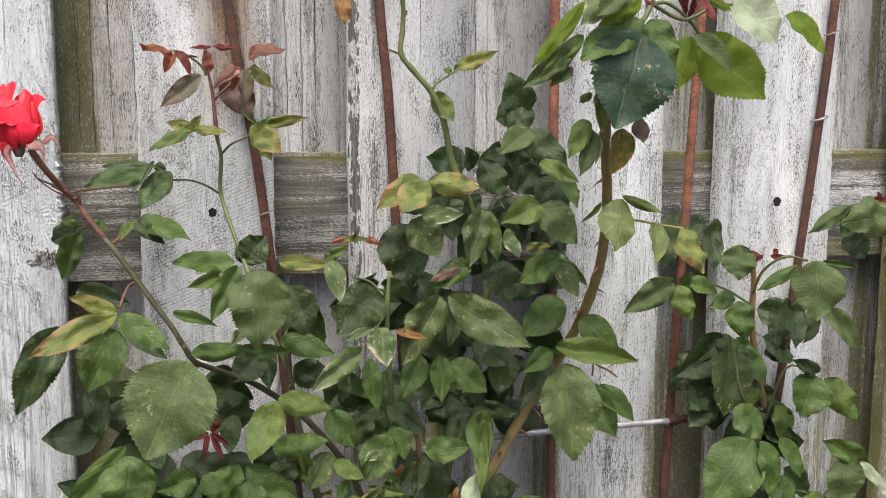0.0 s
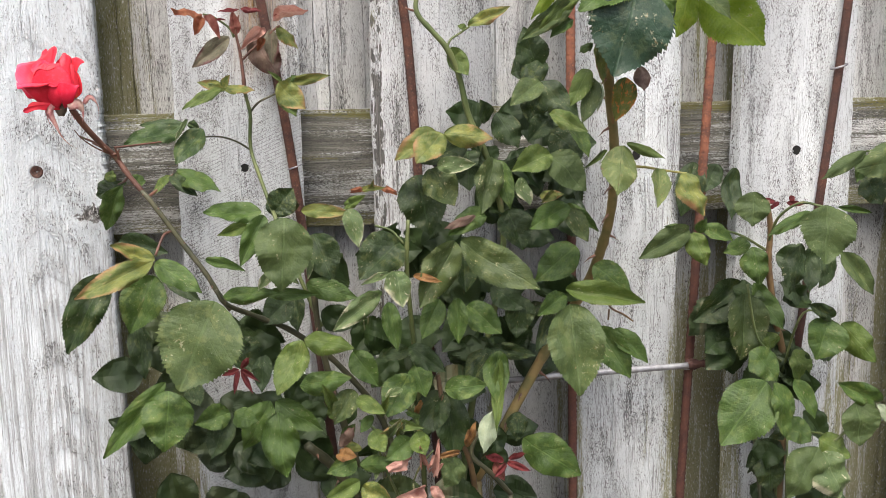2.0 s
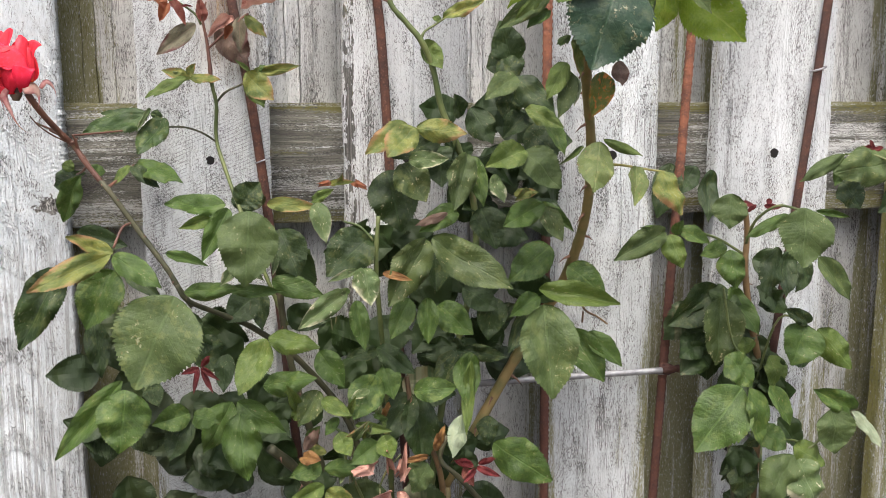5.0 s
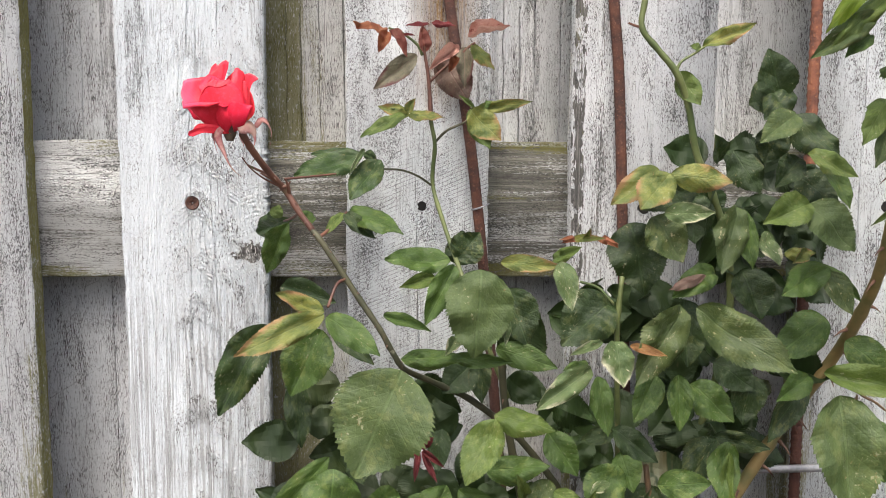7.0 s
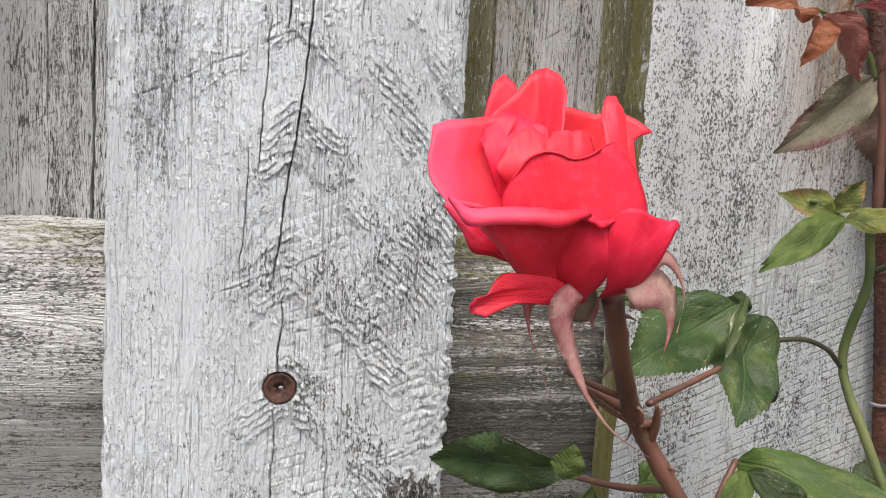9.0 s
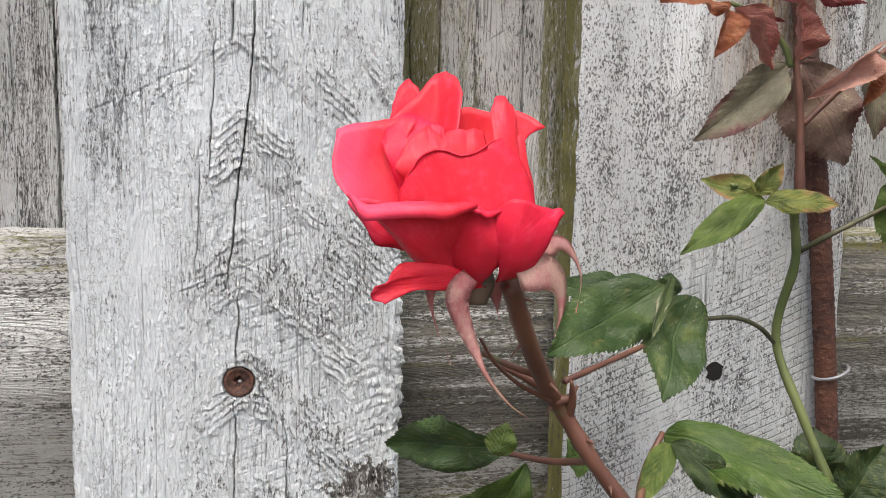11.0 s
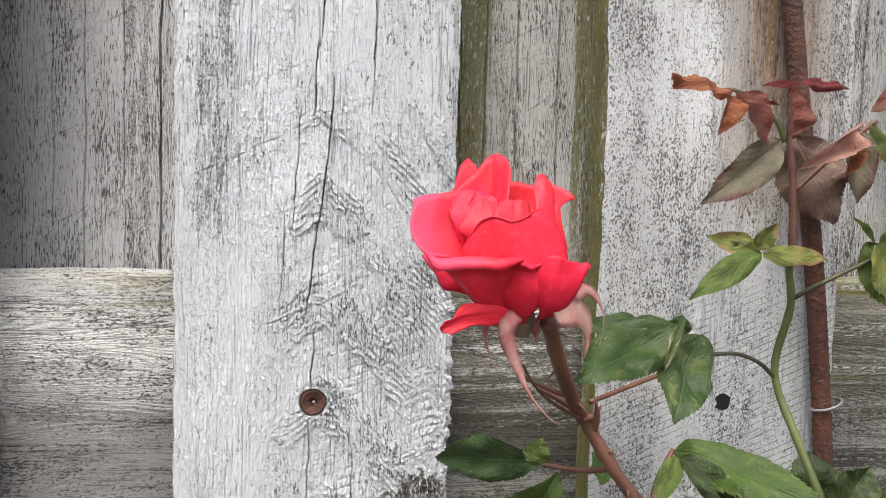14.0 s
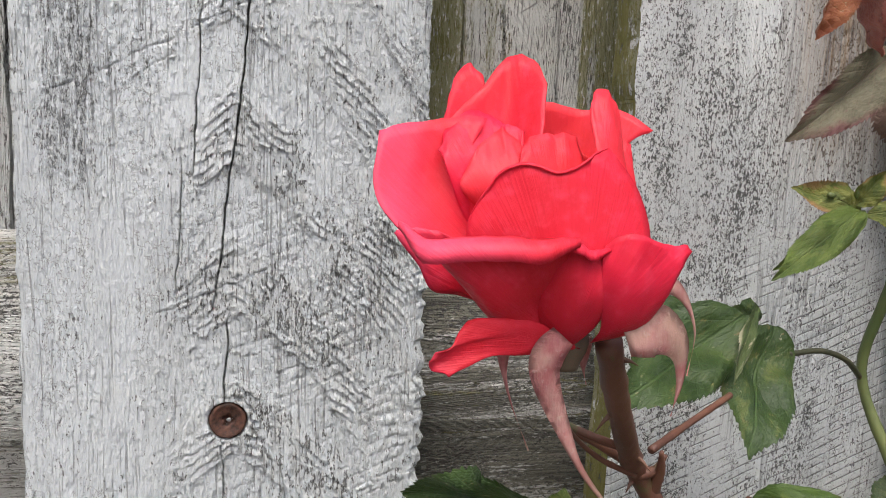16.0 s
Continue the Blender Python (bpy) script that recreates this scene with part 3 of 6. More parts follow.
more = [(-0.702 - 0.23 * k, -0.562 - 0.23 * k) for k in range(1, 8)] + [(0.686 + 0.23 * k, 0.828 + 0.23 * k) for k in range(1, 8)]
palings = []
for k, (a, b) in enumerate(FRONT + more):
    if k == 1:
        ob = new("paling", relief_board((b - a) / 2, 0.012, 0.04, TOP, 3, 0.0010, CRACKS[1]))
        ob.data.materials.append(HERO)
        ob.parent, ob["label"] = fence, "white-painted paling with arched grain and lifting paint scales"
    else:
        ob = part("paling", board(a, b, 0.0, 0.024, 0.04, TOP, 0.0011, k + 1, CRACKS.get(k, ())), SKINS[k] if k < len(SKINS) else WHITE, fence, "white-painted paling with worn flaking paint")
    ob.data.materials.append(SIDE if k in (0, 2, 6) else WHITE if k == 3 else SKINS[k] if k < len(SKINS) else WHITE)
    ob.location = ((a + b) / 2, 0.012, 0)
    palings.append(ob)
for k in range(-7, 14):
    mid = (-0.5165, -0.286, -0.0575, 0.172, 0.396, 0.634, 0.80)[k] if 0 <= k < 7 else -0.5165 + 0.2295 * k
    half = {5: 0.067, 6: 0.094}.get(k, 0.088)
    r = random.Random(90 + k)
    gaps = [(r.uniform(0.0004, 0.0009), [(r.uniform(1.3, 1.7), dx + r.uniform(-0.006, 0.004)), (r.uniform(0.5, 1.05), dx + r.uniform(-0.004, 0.006))]) for dx in (-0.030, -0.012, 0.008, 0.032)]
    ob = part("back_paling", board(mid - half, mid + half, 0, 0.02, 0.05, TOP, 0.0012, 40 + k, gaps), {0: FLAKY_BACK, 1: MOSSY_BACK, 2: PALE_BACK, 3: PALE_BACK, 4: OLIVE_BACK, 5: BLACKENED}.get(k, GREY_BACK), fence, "bare grey back paling with green algae")
    ob.data.materials.append(GREY_BACK)
    ob.location = (mid, 0.081, 0)
for k, (z0, z1) in enumerate(((0.923, 1.063), (0.20, 0.34), (1.56, 1.70))):
    bm = board(-0.07, 0.07, 0, 0.036, -2.3, 2.5, 0.0008, 70 + k)
    bmesh.ops.rotate(bm, verts=bm.verts, cent=(0, 0, 0), matrix=Matrix.Rotation(radians(90), 3, "Y"))
    ob = part("rail", bm, RAIL, fence, "horizontal rail with worn grey paint")
    ob.data.materials.append(RAIL)
    ob.location = (0, 0.052, (z0 + z1) / 2)

# ---- rusted reinforcing rods against the fence ----
trellis = tagged(new("rod_trellis"), "rusted steel reinforcing rods leaning on the fence as a trellis", "trellis")
RODS = [((-0.205, 1.62), (-0.150, 1.227), (-0.112, 0.955), (-0.055, 0.30)), ((-0.015, 1.62), (0.012, 1.230), (0.026, 1.04), (0.058, 0.30)),
        ((0.213, 1.62), (0.214, 1.20), (0.218, 0.66), (0.222, 0.30)), ((0.425, 1.62), (0.396, 1.209), (0.366, 0.60), (0.355, 0.30)),
        ((0.60, 1.62), (0.572, 1.226), (0.542, 0.934), (0.470, 0.30))]
for k, line in enumerate(RODS):
    pts = spline([(x, -0.0085, z) for x, z in line], 190)
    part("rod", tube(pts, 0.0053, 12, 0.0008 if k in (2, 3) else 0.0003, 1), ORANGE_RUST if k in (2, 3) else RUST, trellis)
crossbar = part("crossbar", tube(spline([(-0.02, -0.019, 0.726), (0.2, -0.02, 0.731), (0.372, -0.019, 0.733)], 12), 0.0040, 10), GALV, trellis, "dull grey steel crossbar")
part("rusted_end", tube(spline([(0.366, -0.019, 0.7328), (0.40, -0.0195, 0.7345), (0.438, -0.019, 0.735)], 12), [0.0043 + 0.0005 * (k % 3) for k in range(25)], 10), RUST, crossbar, "dark rusted end of the crossbar")
bm = bmesh.new()
bmesh.ops.create_icosphere(bm, subdivisions=3, radius=0.0085)
for v in bm.verts:
    v.co = Vector((v.co.x * 1.25 + 0.374, v.co.y * 0.75 - 0.0135, v.co.z * 0.85 + 0.7325)) + 0.0022 * noise.noise_vector(v.co * 260)
part("rusted_joint", smooth(bm), RUST, crossbar, "lumpy rusted joint")


# ---- plant materials: a leaf's own coordinates run from its stalk (y = 0) to its tip (y = 1) ----
def leaf_material(name, low, high, vein, spot=(0.2, 0.1, 0.04), spots=0.0, burn=0.0, rough=0.5, glow=0.22):
    """Leaf skin with side veins, mottling, spots, and a dried rim where burn is above 0."""
    m = Mat(name, rough)
    m.b.inputs["Specular IOR Level"].default_value = 0.35
    x, y, z = m.coords()
    r = m.f("MULTIPLY", m.rnd(), 23.0)
    ax = m.f("ABSOLUTE", x)
    v = m.xyz(x, y, r)
    big, fine = m.noise(v, 2.6, 4.0, 0.6), m.noise(v, 26.0, 4.0, 0.6)
    col = m.mix(m.step(m.f("ADD", m.f("MULTIPLY", big, 0.75), m.f("MULTIPLY", fine, 0.25)), 0.34, 0.66), low, high)
    col = m.mix(m.f("MULTIPLY", m.rnd(), 0.35), col, m.mix(0.5, low, vein))
    side = m.f("FRACT", m.f("MULTIPLY", m.f("SUBTRACT", y, m.f("MULTIPLY", ax, 0.75)), 8.0))
    side = m.f("ABSOLUTE", m.f("SUBTRACT", side, 0.5))
    lines = m.f("SUBTRACT", 1.0, m.step(side, 0.015, 0.075))
    net = m.n("TexVoronoi", feature="DISTANCE_TO_EDGE")
    m.put(net.inputs["Vector"], v)
    net.inputs["Scale"].default_value = 17.0
    cells = m.step(net.outputs["Distance"], 0.0, 0.16)
    mid = m.f("SUBTRACT", 1.0, m.step(ax, 0.008, 0.022))
    veins = m.f("MAXIMUM", m.f("MULTIPLY", lines, 0.22), mid)
    col = m.mix(m.f("MULTIPLY", veins, 0.55), col, vein)
    if spots:
        sp = m.noise(v, 7.0, 5.0, 0.7)
        col = m.mix(m.step(sp, 0.72 - spots * 0.2, 0.78 - spots * 0.2), col, spot)
    dust = m.step(m.noise(v, 48.0, 3.0), 0.66, 0.74)
    col = m.mix(m.f("MULTIPLY", dust, 0.20), col, (0.42, 0.44, 0.36))
    bite = m.f("MULTIPLY", m.step(m.noise(v, 15.0, 4.0, 0.7), 0.60, 0.64), m.step(m.noise(v, 2.6, 3.0), 0.52, 0.60))
    col = m.mix(m.f("MULTIPLY", bite, 0.55), col, m.mix(m.step(fine, 0.45, 0.6), (0.40, 0.39, 0.26), (0.20, 0.13, 0.055)))
    fleck = m.step(m.noise(v, 34.0, 3.0), 0.34, 0.27)
    col = m.mix(m.f("MULTIPLY", fleck, 0.55), col, tuple(c * 0.35 for c in low))
    film = m.step(m.noise(v, 9.0, 5.0, 0.7), 0.50, 0.66)
    col = m.mix(m.f("MULTIPLY", film, 0.08), col, (0.30, 0.33, 0.25))
    sick = 0.0 if vein[0] > vein[1] else m.f("MULTIPLY", m.step(m.noise(v, 5.5, 5.0, 0.68), 0.50, 0.64), m.step(m.noise(m.xyz(0.0, r, 0.0), 2.7, 1.0), 0.38, 0.62))
    col = m.mix(m.f("MULTIPLY", sick, 0.50), col, tuple(a * 0.9 + b * 0.22 for a, b in zip(vein, (0.42, 0.33, 0.10))))
    if burn:
        far = m.f("ADD", m.f("MULTIPLY", y, 0.55), m.f("ADD", m.f("MULTIPLY", ax, 0.7), m.f("MULTIPLY", big, 0.55)))
        col = m.mix(m.step(far, 1.12 - burn * 0.3, 1.28 - burn * 0.3), col, spot)
    col = m.mix(m.f("MULTIPLY", m.f("SUBTRACT", 1.0, cells), 0.16), col, vein)
    rim = m.f("ADD", ax, m.f("MULTIPLY", m.f("SUBTRACT", big, 0.5), 0.12))
    col = m.mix(m.f("MULTIPLY", m.step(rim, 0.40, 0.52), m.f("MULTIPLY", m.step(m.noise(m.xyz(r, 0.0, 0.0), 3.0, 1.0), 0.52, 0.66), 0.40)), col, m.mix(0.4, vein, spot))
    h = m.f("SUBTRACT", m.f("ADD", m.f("MULTIPLY", m.f("ADD", side, m.f("MULTIPLY", cells, 0.30)), 0.30), m.f("MULTIPLY", fine, 0.5)), m.f("MULTIPLY", veins, 0.35))
    mat = m.done(col, h, 0.0011, m.f("ADD", rough - 0.1, m.f("MULTIPLY", fine, 0.25)))
    thin, both = m.n("BsdfTranslucent"), m.n("MixShader")
    m.put(thin.inputs["Color"], col)
    both.inputs[0].default_value = glow
    m.put(both.inputs[1], m.b.outputs[0])
    m.put(both.inputs[2], thin.outputs[0])
    m.put(m.t.nodes["Material Output"].inputs["Surface"], both.outputs[0])
    return mat


LEAF = {
    "G": leaf_material("leaf_green", (0.029, 0.058, 0.009), (0.060, 0.108, 0.016), (0.086, 0.146, 0.033)),
    # D: deep green, darkened to hold the shade between and behind leaves
    "D": leaf_material("leaf_shaded_green", (0.011, 0.024, 0.006), (0.027, 0.050, 0.010), (0.042, 0.074, 0.022)),
    "E": leaf_material("leaf_blotched_green", (0.014, 0.034, 0.008), (0.046, 0.082, 0.018), (0.066, 0.112, 0.036), (0.150, 0.130, 0.045), 0.42, 0.55, rough=0.42),
    "H": leaf_material("leaf_dusty_green", (0.040, 0.064, 0.017), (0.068, 0.098, 0.026), (0.080, 0.120, 0.041), rough=0.6),
    "L": leaf_material("leaf_fresh_green", (0.046, 0.080, 0.010), (0.090, 0.132, 0.019), (0.124, 0.172, 0.049)),
    # N: fresh yellow-green, colour raised for the light coming through from behind
    "N": leaf_material("leaf_backlit_green", (0.100, 0.174, 0.009), (0.163, 0.249, 0.015), (0.230, 0.298, 0.041), glow=0.6),
    "T": leaf_material("leaf_blue_green", (0.013, 0.032, 0.017), (0.019, 0.047, 0.024), (0.038, 0.075, 0.038), rough=0.42),
    "Y": leaf_material("leaf_yellowing", (0.052, 0.088, 0.016), (0.205, 0.205, 0.040), (0.161, 0.190, 0.060), (0.27, 0.150, 0.070), 0.42, 1.15),
    "S": leaf_material("leaf_scarred", (0.032, 0.053, 0.013), (0.062, 0.087, 0.020), (0.076, 0.110, 0.039), (0.328, 0.297, 0.172), 0.55),
    "P": leaf_material("leaf_bleached", (0.045, 0.080, 0.022), (0.090, 0.130, 0.040), (0.134, 0.177, 0.076), (0.44, 0.42, 0.29), 0.55, 1.05),
    "W": leaf_material("leaf_pale_grey", (0.215, 0.267, 0.160), (0.352, 0.400, 0.281), (0.293, 0.343, 0.206), rough=0.6),
    "B": leaf_material("leaf_bronze", (0.060, 0.058, 0.032), (0.185, 0.175, 0.112), (0.215, 0.150, 0.112), (0.100, 0.034, 0.034), 0.45, 1.15),
    "V": leaf_material("leaf_purple_brown", (0.105, 0.064, 0.048), (0.205, 0.145, 0.108), (0.190, 0.105, 0.085), (0.110, 0.030, 0.030), 0.50, 0.95),
    "A": leaf_material("leaf_turning_orange", (0.045, 0.085, 0.012), (0.150, 0.150, 0.022), (0.200, 0.180, 0.040), (0.42, 0.140, 0.025), 0.95, 0.85, glow=0.35),
    "M": leaf_material("leaf_mottled_pale", (0.075, 0.110, 0.028), (0.135, 0.165, 0.050), (0.165, 0.200, 0.075), (0.170, 0.095, 0.060), 0.50, 0.5),
    "R": leaf_material("leaf_young_red", (0.175, 0.046, 0.036), (0.310, 0.120, 0.090), (0.36, 0.16, 0.13), (0.10, 0.018, 0.020), 0.5, 0.9),
    "O": leaf_material("leaf_dead_orange", (0.145, 0.064, 0.021), (0.281, 0.145, 0.043), (0.255, 0.145, 0.060), (0.12, 0.07, 0.03), 0.4, 0.3),
    "Q": leaf_material("leaf_young_orange", (0.196, 0.051, 0.024), (0.323, 0.128, 0.051), (0.297, 0.111, 0.060), (0.20, 0.02, 0.03), 0.2, 0.4),
    "K": leaf_material("leaf_dry_pink", (0.330, 0.150, 0.115), (0.560, 0.350, 0.285), (0.520, 0.270, 0.215), (0.190, 0.045, 0.036), 0.5, 0.75),
    "C": leaf_material("leaf_crimson", (0.085, 0.009, 0.010), (0.162, 0.015, 0.019), (0.170, 0.025, 0.025)),
}
LEAF_WORDS = {"G": "", "D": "", "H": "dusty grey-green leaf", "L": "fresh light green leaf", "N": "yellow-green leaf, coloured bright as if lit from behind", "T": "dark blue-green leaf", "Y": "yellowing leaf with brown rim",
              "S": "scarred green leaf", "P": "green leaf with bleached patches", "W": "pale grey-green leaf", "B": "bronze young leaf", "V": "purple-brown leaf", "R": "young red leaf",
              "E": "dark blotched green leaf", "O": "dead orange-brown leaf", "A": "yellow-green leaf turning orange", "M": "pale mottled leaf with brown spots", "Q": "young orange-red leaf", "K": "dry pink leaf", "C": "crimson young leaf"}


def bark_material(name, low, high, fleck):
    m = Mat(name, 0.55)
    x, y, z = m.coords()
    a = m.noise(m.xyz(x, y, m.f("MULTIPLY", z, 0.35)), 120.0, 4.0)
    b = m.noise(m.xyz(x, y, z), 30.0, 4.0)
    col = m.mix(m.step(b, 0.35, 0.65), low, high)
    col = m.mix(m.step(a, 0.6, 0.72), col, fleck)
    return m.done(col, a, 0.0005)


BARK = {
    "green": bark_material("green_stem", (0.060, 0.085, 0.025), (0.120, 0.140, 0.045), (0.18, 0.15, 0.07)),
    "red": bark_material("reddish_stem", (0.075, 0.030, 0.020), (0.140, 0.060, 0.036), (0.08, 0.08, 0.03)),
    "dark": bark_material("dark_stem", (0.035, 0.038, 0.018), (0.075, 0.070, 0.035), (0.11, 0.09, 0.05)),
    "brown": bark_material("brown_stem", (0.100, 0.060, 0.030), (0.190, 0.120, 0.055), (0.07, 0.05, 0.03)),
    "yellow": bark_material("yellow_stem", (0.180, 0.170, 0.040), (0.260, 0.230, 0.070), (0.2, 0.15, 0.06)),
    "thorny": bark_material("olive_cane", (0.120, 0.115, 0.040), (0.250, 0.180, 0.070), (0.22, 0.12, 0.05)),
}
THORN = plain_material("red_brown_thorn", (0.14, 0.07, 0.045), 0.5)


def petal_material():
    m = Mat("red_petal", 0.48)
    m.b.inputs["Specular IOR Level"].default_value = 0.25
    x, y, z = m.coords()
    v = m.xyz(x, y, z)
    a, b = m.noise(v, 45.0, 3.0), m.noise(v, 320.0, 3.0)
    col = m.mix(m.step(a, 0.3, 0.7), (0.58, 0.008, 0.030), (0.77, 0.020, 0.064))
    col = m.mix(m.f("MULTIPLY", m.step(b, 0.45, 0.8), 0.3), col, (0.94, 0.10, 0.19))
    col = m.mix(m.f("MULTIPLY", m.rnd(), 0.4), col, (0.90, 0.065, 0.055))
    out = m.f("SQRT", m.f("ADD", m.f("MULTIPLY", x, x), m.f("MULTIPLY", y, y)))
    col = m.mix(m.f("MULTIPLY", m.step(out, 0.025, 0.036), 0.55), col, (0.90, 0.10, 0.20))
    # lower petals take a darker red, the shade low in the bloom coloured in
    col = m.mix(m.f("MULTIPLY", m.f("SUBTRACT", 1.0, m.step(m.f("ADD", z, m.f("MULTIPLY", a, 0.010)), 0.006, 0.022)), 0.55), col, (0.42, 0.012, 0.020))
    col = m.mix(m.f("MULTIPLY", m.step(x, 0.010, 0.017), m.f("SUBTRACT", 1.0, m.step(m.f("ADD", z, m.f("MULTIPLY", a, 0.008)), 0.010, 0.020))), col, m.mix(m.step(y, -0.008, -0.002), col, (0.74, 0.27, 0.040)))
    ang = m.n("Math", operation="ARCTAN2")
    m.put(ang.inputs[0], x)
    m.put(ang.inputs[1], z)
    vein = m.noise(m.xyz(m.f("MULTIPLY", ang.outputs[0], 60.0), m.f("MULTIPLY", y, 300.0), m.f("MULTIPLY", out, 60.0)), 1.0, 4.0, 0.6)
    col = m.mix(m.f("MULTIPLY", m.step(vein, 0.40, 0.75), 0.22), col, (0.55, 0.008, 0.022))
    mat = m.done(col, m.f("ADD", m.f("MULTIPLY", b, 0.5), m.f("MULTIPLY", vein, 0.5)), 0.00035)
    thin, both = m.n("BsdfTranslucent"), m.n("MixShader")
    m.put(thin.inputs["Color"], col)
    both.inputs[0].default_value = 0.16
    m.put(both.inputs[1], m.b.outputs[0])
    m.put(both.inputs[2], thin.outputs[0])
    m.put(m.t.nodes["Material Output"].inputs["Surface"], both.outputs[0])
    return mat


PETAL = petal_material()


def sepal_material():
    m = Mat("sepal_skin", 0.7)
    x, y, z = m.coords()
    v = m.xyz(x, y, z)
    a, b, c = m.noise(v, 110.0, 3.0), m.noise(m.xyz(m.f("MULTIPLY", x, 4.0), m.f("MULTIPLY", y, 4.0), z), 260.0, 4.0), m.noise(v, 700.0, 3.0)
    col = m.mix(m.step(a, 0.36, 0.62), (0.44, 0.150, 0.160), (0.60, 0.36, 0.32))
    col = m.mix(m.f("MULTIPLY", m.step(b, 0.40, 0.72), 0.30), col, (0.58, 0.42, 0.36))
    col = m.mix(m.f("MULTIPLY", m.step(c, 0.60, 0.72), 0.3), col, (0.64, 0.56, 0.50))
    tip = m.f("SUBTRACT", 1.0, m.step(m.f("ADD", z, m.f("MULTIPLY", a, 0.010)), -0.030, -0.012))
    col = m.mix(m.f("MULTIPLY", tip, 0.65), col, (0.26, 0.175, 0.095))
    col = m.mix(m.f("MULTIPLY", m.step(m.noise(v, 55.0, 3.0), 0.54, 0.66), 0.25), col, (0.22, 0.22, 0.11))
    return m.done(col, m.f("ADD", b, c), 0.00012)


SEPAL = sepal_material()
HIP = leaf_material("calyx_skin", (0.075, 0.045, 0.030), (0.12, 0.09, 0.06), (0.14, 0.10, 0.07))


# ---- plant parts ----
TEETH = 25


def blade(seed, fold, bend, curl, ruffle):
    """One toothed leaf blade, 1 long and 1 wide, from its stalk along y, quilted between its veins."""
    rnd = random.Random(seed)
    stations = [(0.0, 0.03, 0.0)]
    for k in range(TEETH):
        for du, grow, push in ((0.10, 0.962, 0.0), (0.82, 1.032, 0.016)):
            u = 0.015 + 0.96 * (k + du) / TEETH
            w = (math.sin(math.pi * u ** 0.80)) ** 0.74 * (1.02 - 0.16 * u ** 2) * (1 - 0.35 * max(0.0, u - 0.82) / 0.18)
            stations.append((u, w * grow * (1 + rnd.uniform(-0.03, 0.03)), push))
    stations.append((1.0, 0.012, 0.0))
    verts, faces = [], []
    cols = (-1, -0.78, -0.52, -0.26, 0, 0.26, 0.52, 0.78, 1)
    lean = rnd.uniform(-0.05, 0.05)
    for i, (u, w, push) in enumerate(stations):
        for c in cols:
            x = 0.5 * c * w
            lift = fold * abs(x) - bend * (u - 0.25) ** 2 - curl * (abs(x) * 2) ** 3 * 0.5
            lift += ruffle * noise.noise((x * 3 + seed * 3.1, u * 4, 0.5)) + 0.35 * ruffle * noise.noise((c * 2.0 + seed * 1.3, u * 9, 2.5)) * abs(c) ** 2
            lift += 0.007 * math.sin((u - abs(x) * 0.75) * 8 * math.tau) * abs(c) * (1 - 0.4 * abs(c))
            verts.append((x + lean * math.sin(u * math.pi) + 0.03 * bend * math.sin(u * 5 + seed), u + (push if abs(c) == 1 else 0.0), lift))
        if i:
            a = (i - 1) * len(cols)
            for k in range(len(cols) - 1):
                faces.append((a + k, a + k + 1, a + k + 1 + len(cols), a + k + len(cols)))
    return verts, faces


SHAPES = [blade(1, 0.30, 0.25, 0.1, 0.09), blade(2, 0.12, 0.40, 0.3, 0.11), blade(3, 0.45, 0.10, 0.2, 0.13), blade(4, -0.15, 0.35, 0.2, 0.15),
          blade(5, 0.22, 0.55, 0.0, 0.11), blade(6, 0.60, 0.30, 0.5, 0.13), blade(7, 0.05, 0.20, 0.40, 0.17), blade(8, 0.28, -0.20, 0.2, 0.15),
          blade(9, 1.10, 0.30, 0.0, 0.22), blade(10, -0.75, 0.55, -0.6, 0.28), blade(11, 0.45, 0.80, -1.1, 0.36), blade(12, 0.20, 0.15, 0.12, 0.10)]
blades = {}


def blade_mesh(shape, kind):
    if (shape, kind) not in blades:
        me = bpy.data.meshes.new("leaf")
        me.from_pydata(SHAPES[shape][0], [], SHAPES[shape][1])
        me.polygons.foreach_set("use_smooth", [True] * len(me.polygons))
        me.materials.append(LEAF[kind])
        blades[shape, kind] = me
    return blades[shape, kind]


nodes = {}
feet = {}
chance = random.Random(5)


def leaf_pose(base, tip, width):
    """A blade's placing: from base to tip, its face turned out from the fence and up, a little askew."""
    base, tip = Vector(base), Vector(tip)
    along = tip - base
    y = along.normalized()
    out = Vector((chance.uniform(-0.25, 0.25), -1.0, 0.40 + chance.uniform(-0.3, 0.25)))
    n = (out - out.dot(y) * y).normalized()
    x = y.cross(n)
    s = (along.length + width) / 2
    m = Matrix((x * width * 1.06, along, n * s)).transposed().to_4x4()
    m.translation = base
    return m


def leaf(plant, base, tip, width, kind):
    """A leaflet as a part of its plant, with a short stalk that runs to the nearest stem."""
    shape = chance.randrange(8)
    ob = new("leaf", blade_mesh(3 if kind == "V" else 0 if kind == "B" else 8 + shape % 3 if kind in "RQK" else 11 if width > 0.055 else shape, kind))
    ob.parent = plant
    ob.matrix_local = leaf_pose(base, tip, width)
    if LEAF_WORDS[kind]:
        ob["label"] = LEAF_WORDS[kind]
    start = Vector(base)
    near = min(nodes[plant.name], key=lambda p: (p - start).length)
    gap = (near - start).length
    if 0.004 < gap < 0.07:
        sag = (near + start) / 2 - (Vector(tip) - start).normalized() * gap * 0.2
        inv = ob.matrix_local.inverted()
        bm = tube([p for p in spline([start, sag, near], 3)], 0.0009 if gap < 0.04 else 0.0011, 5)
        bm.transform(inv)
        part("stalk", bm, BARK["red" if kind in "RBCKVQ" else "green"], ob)


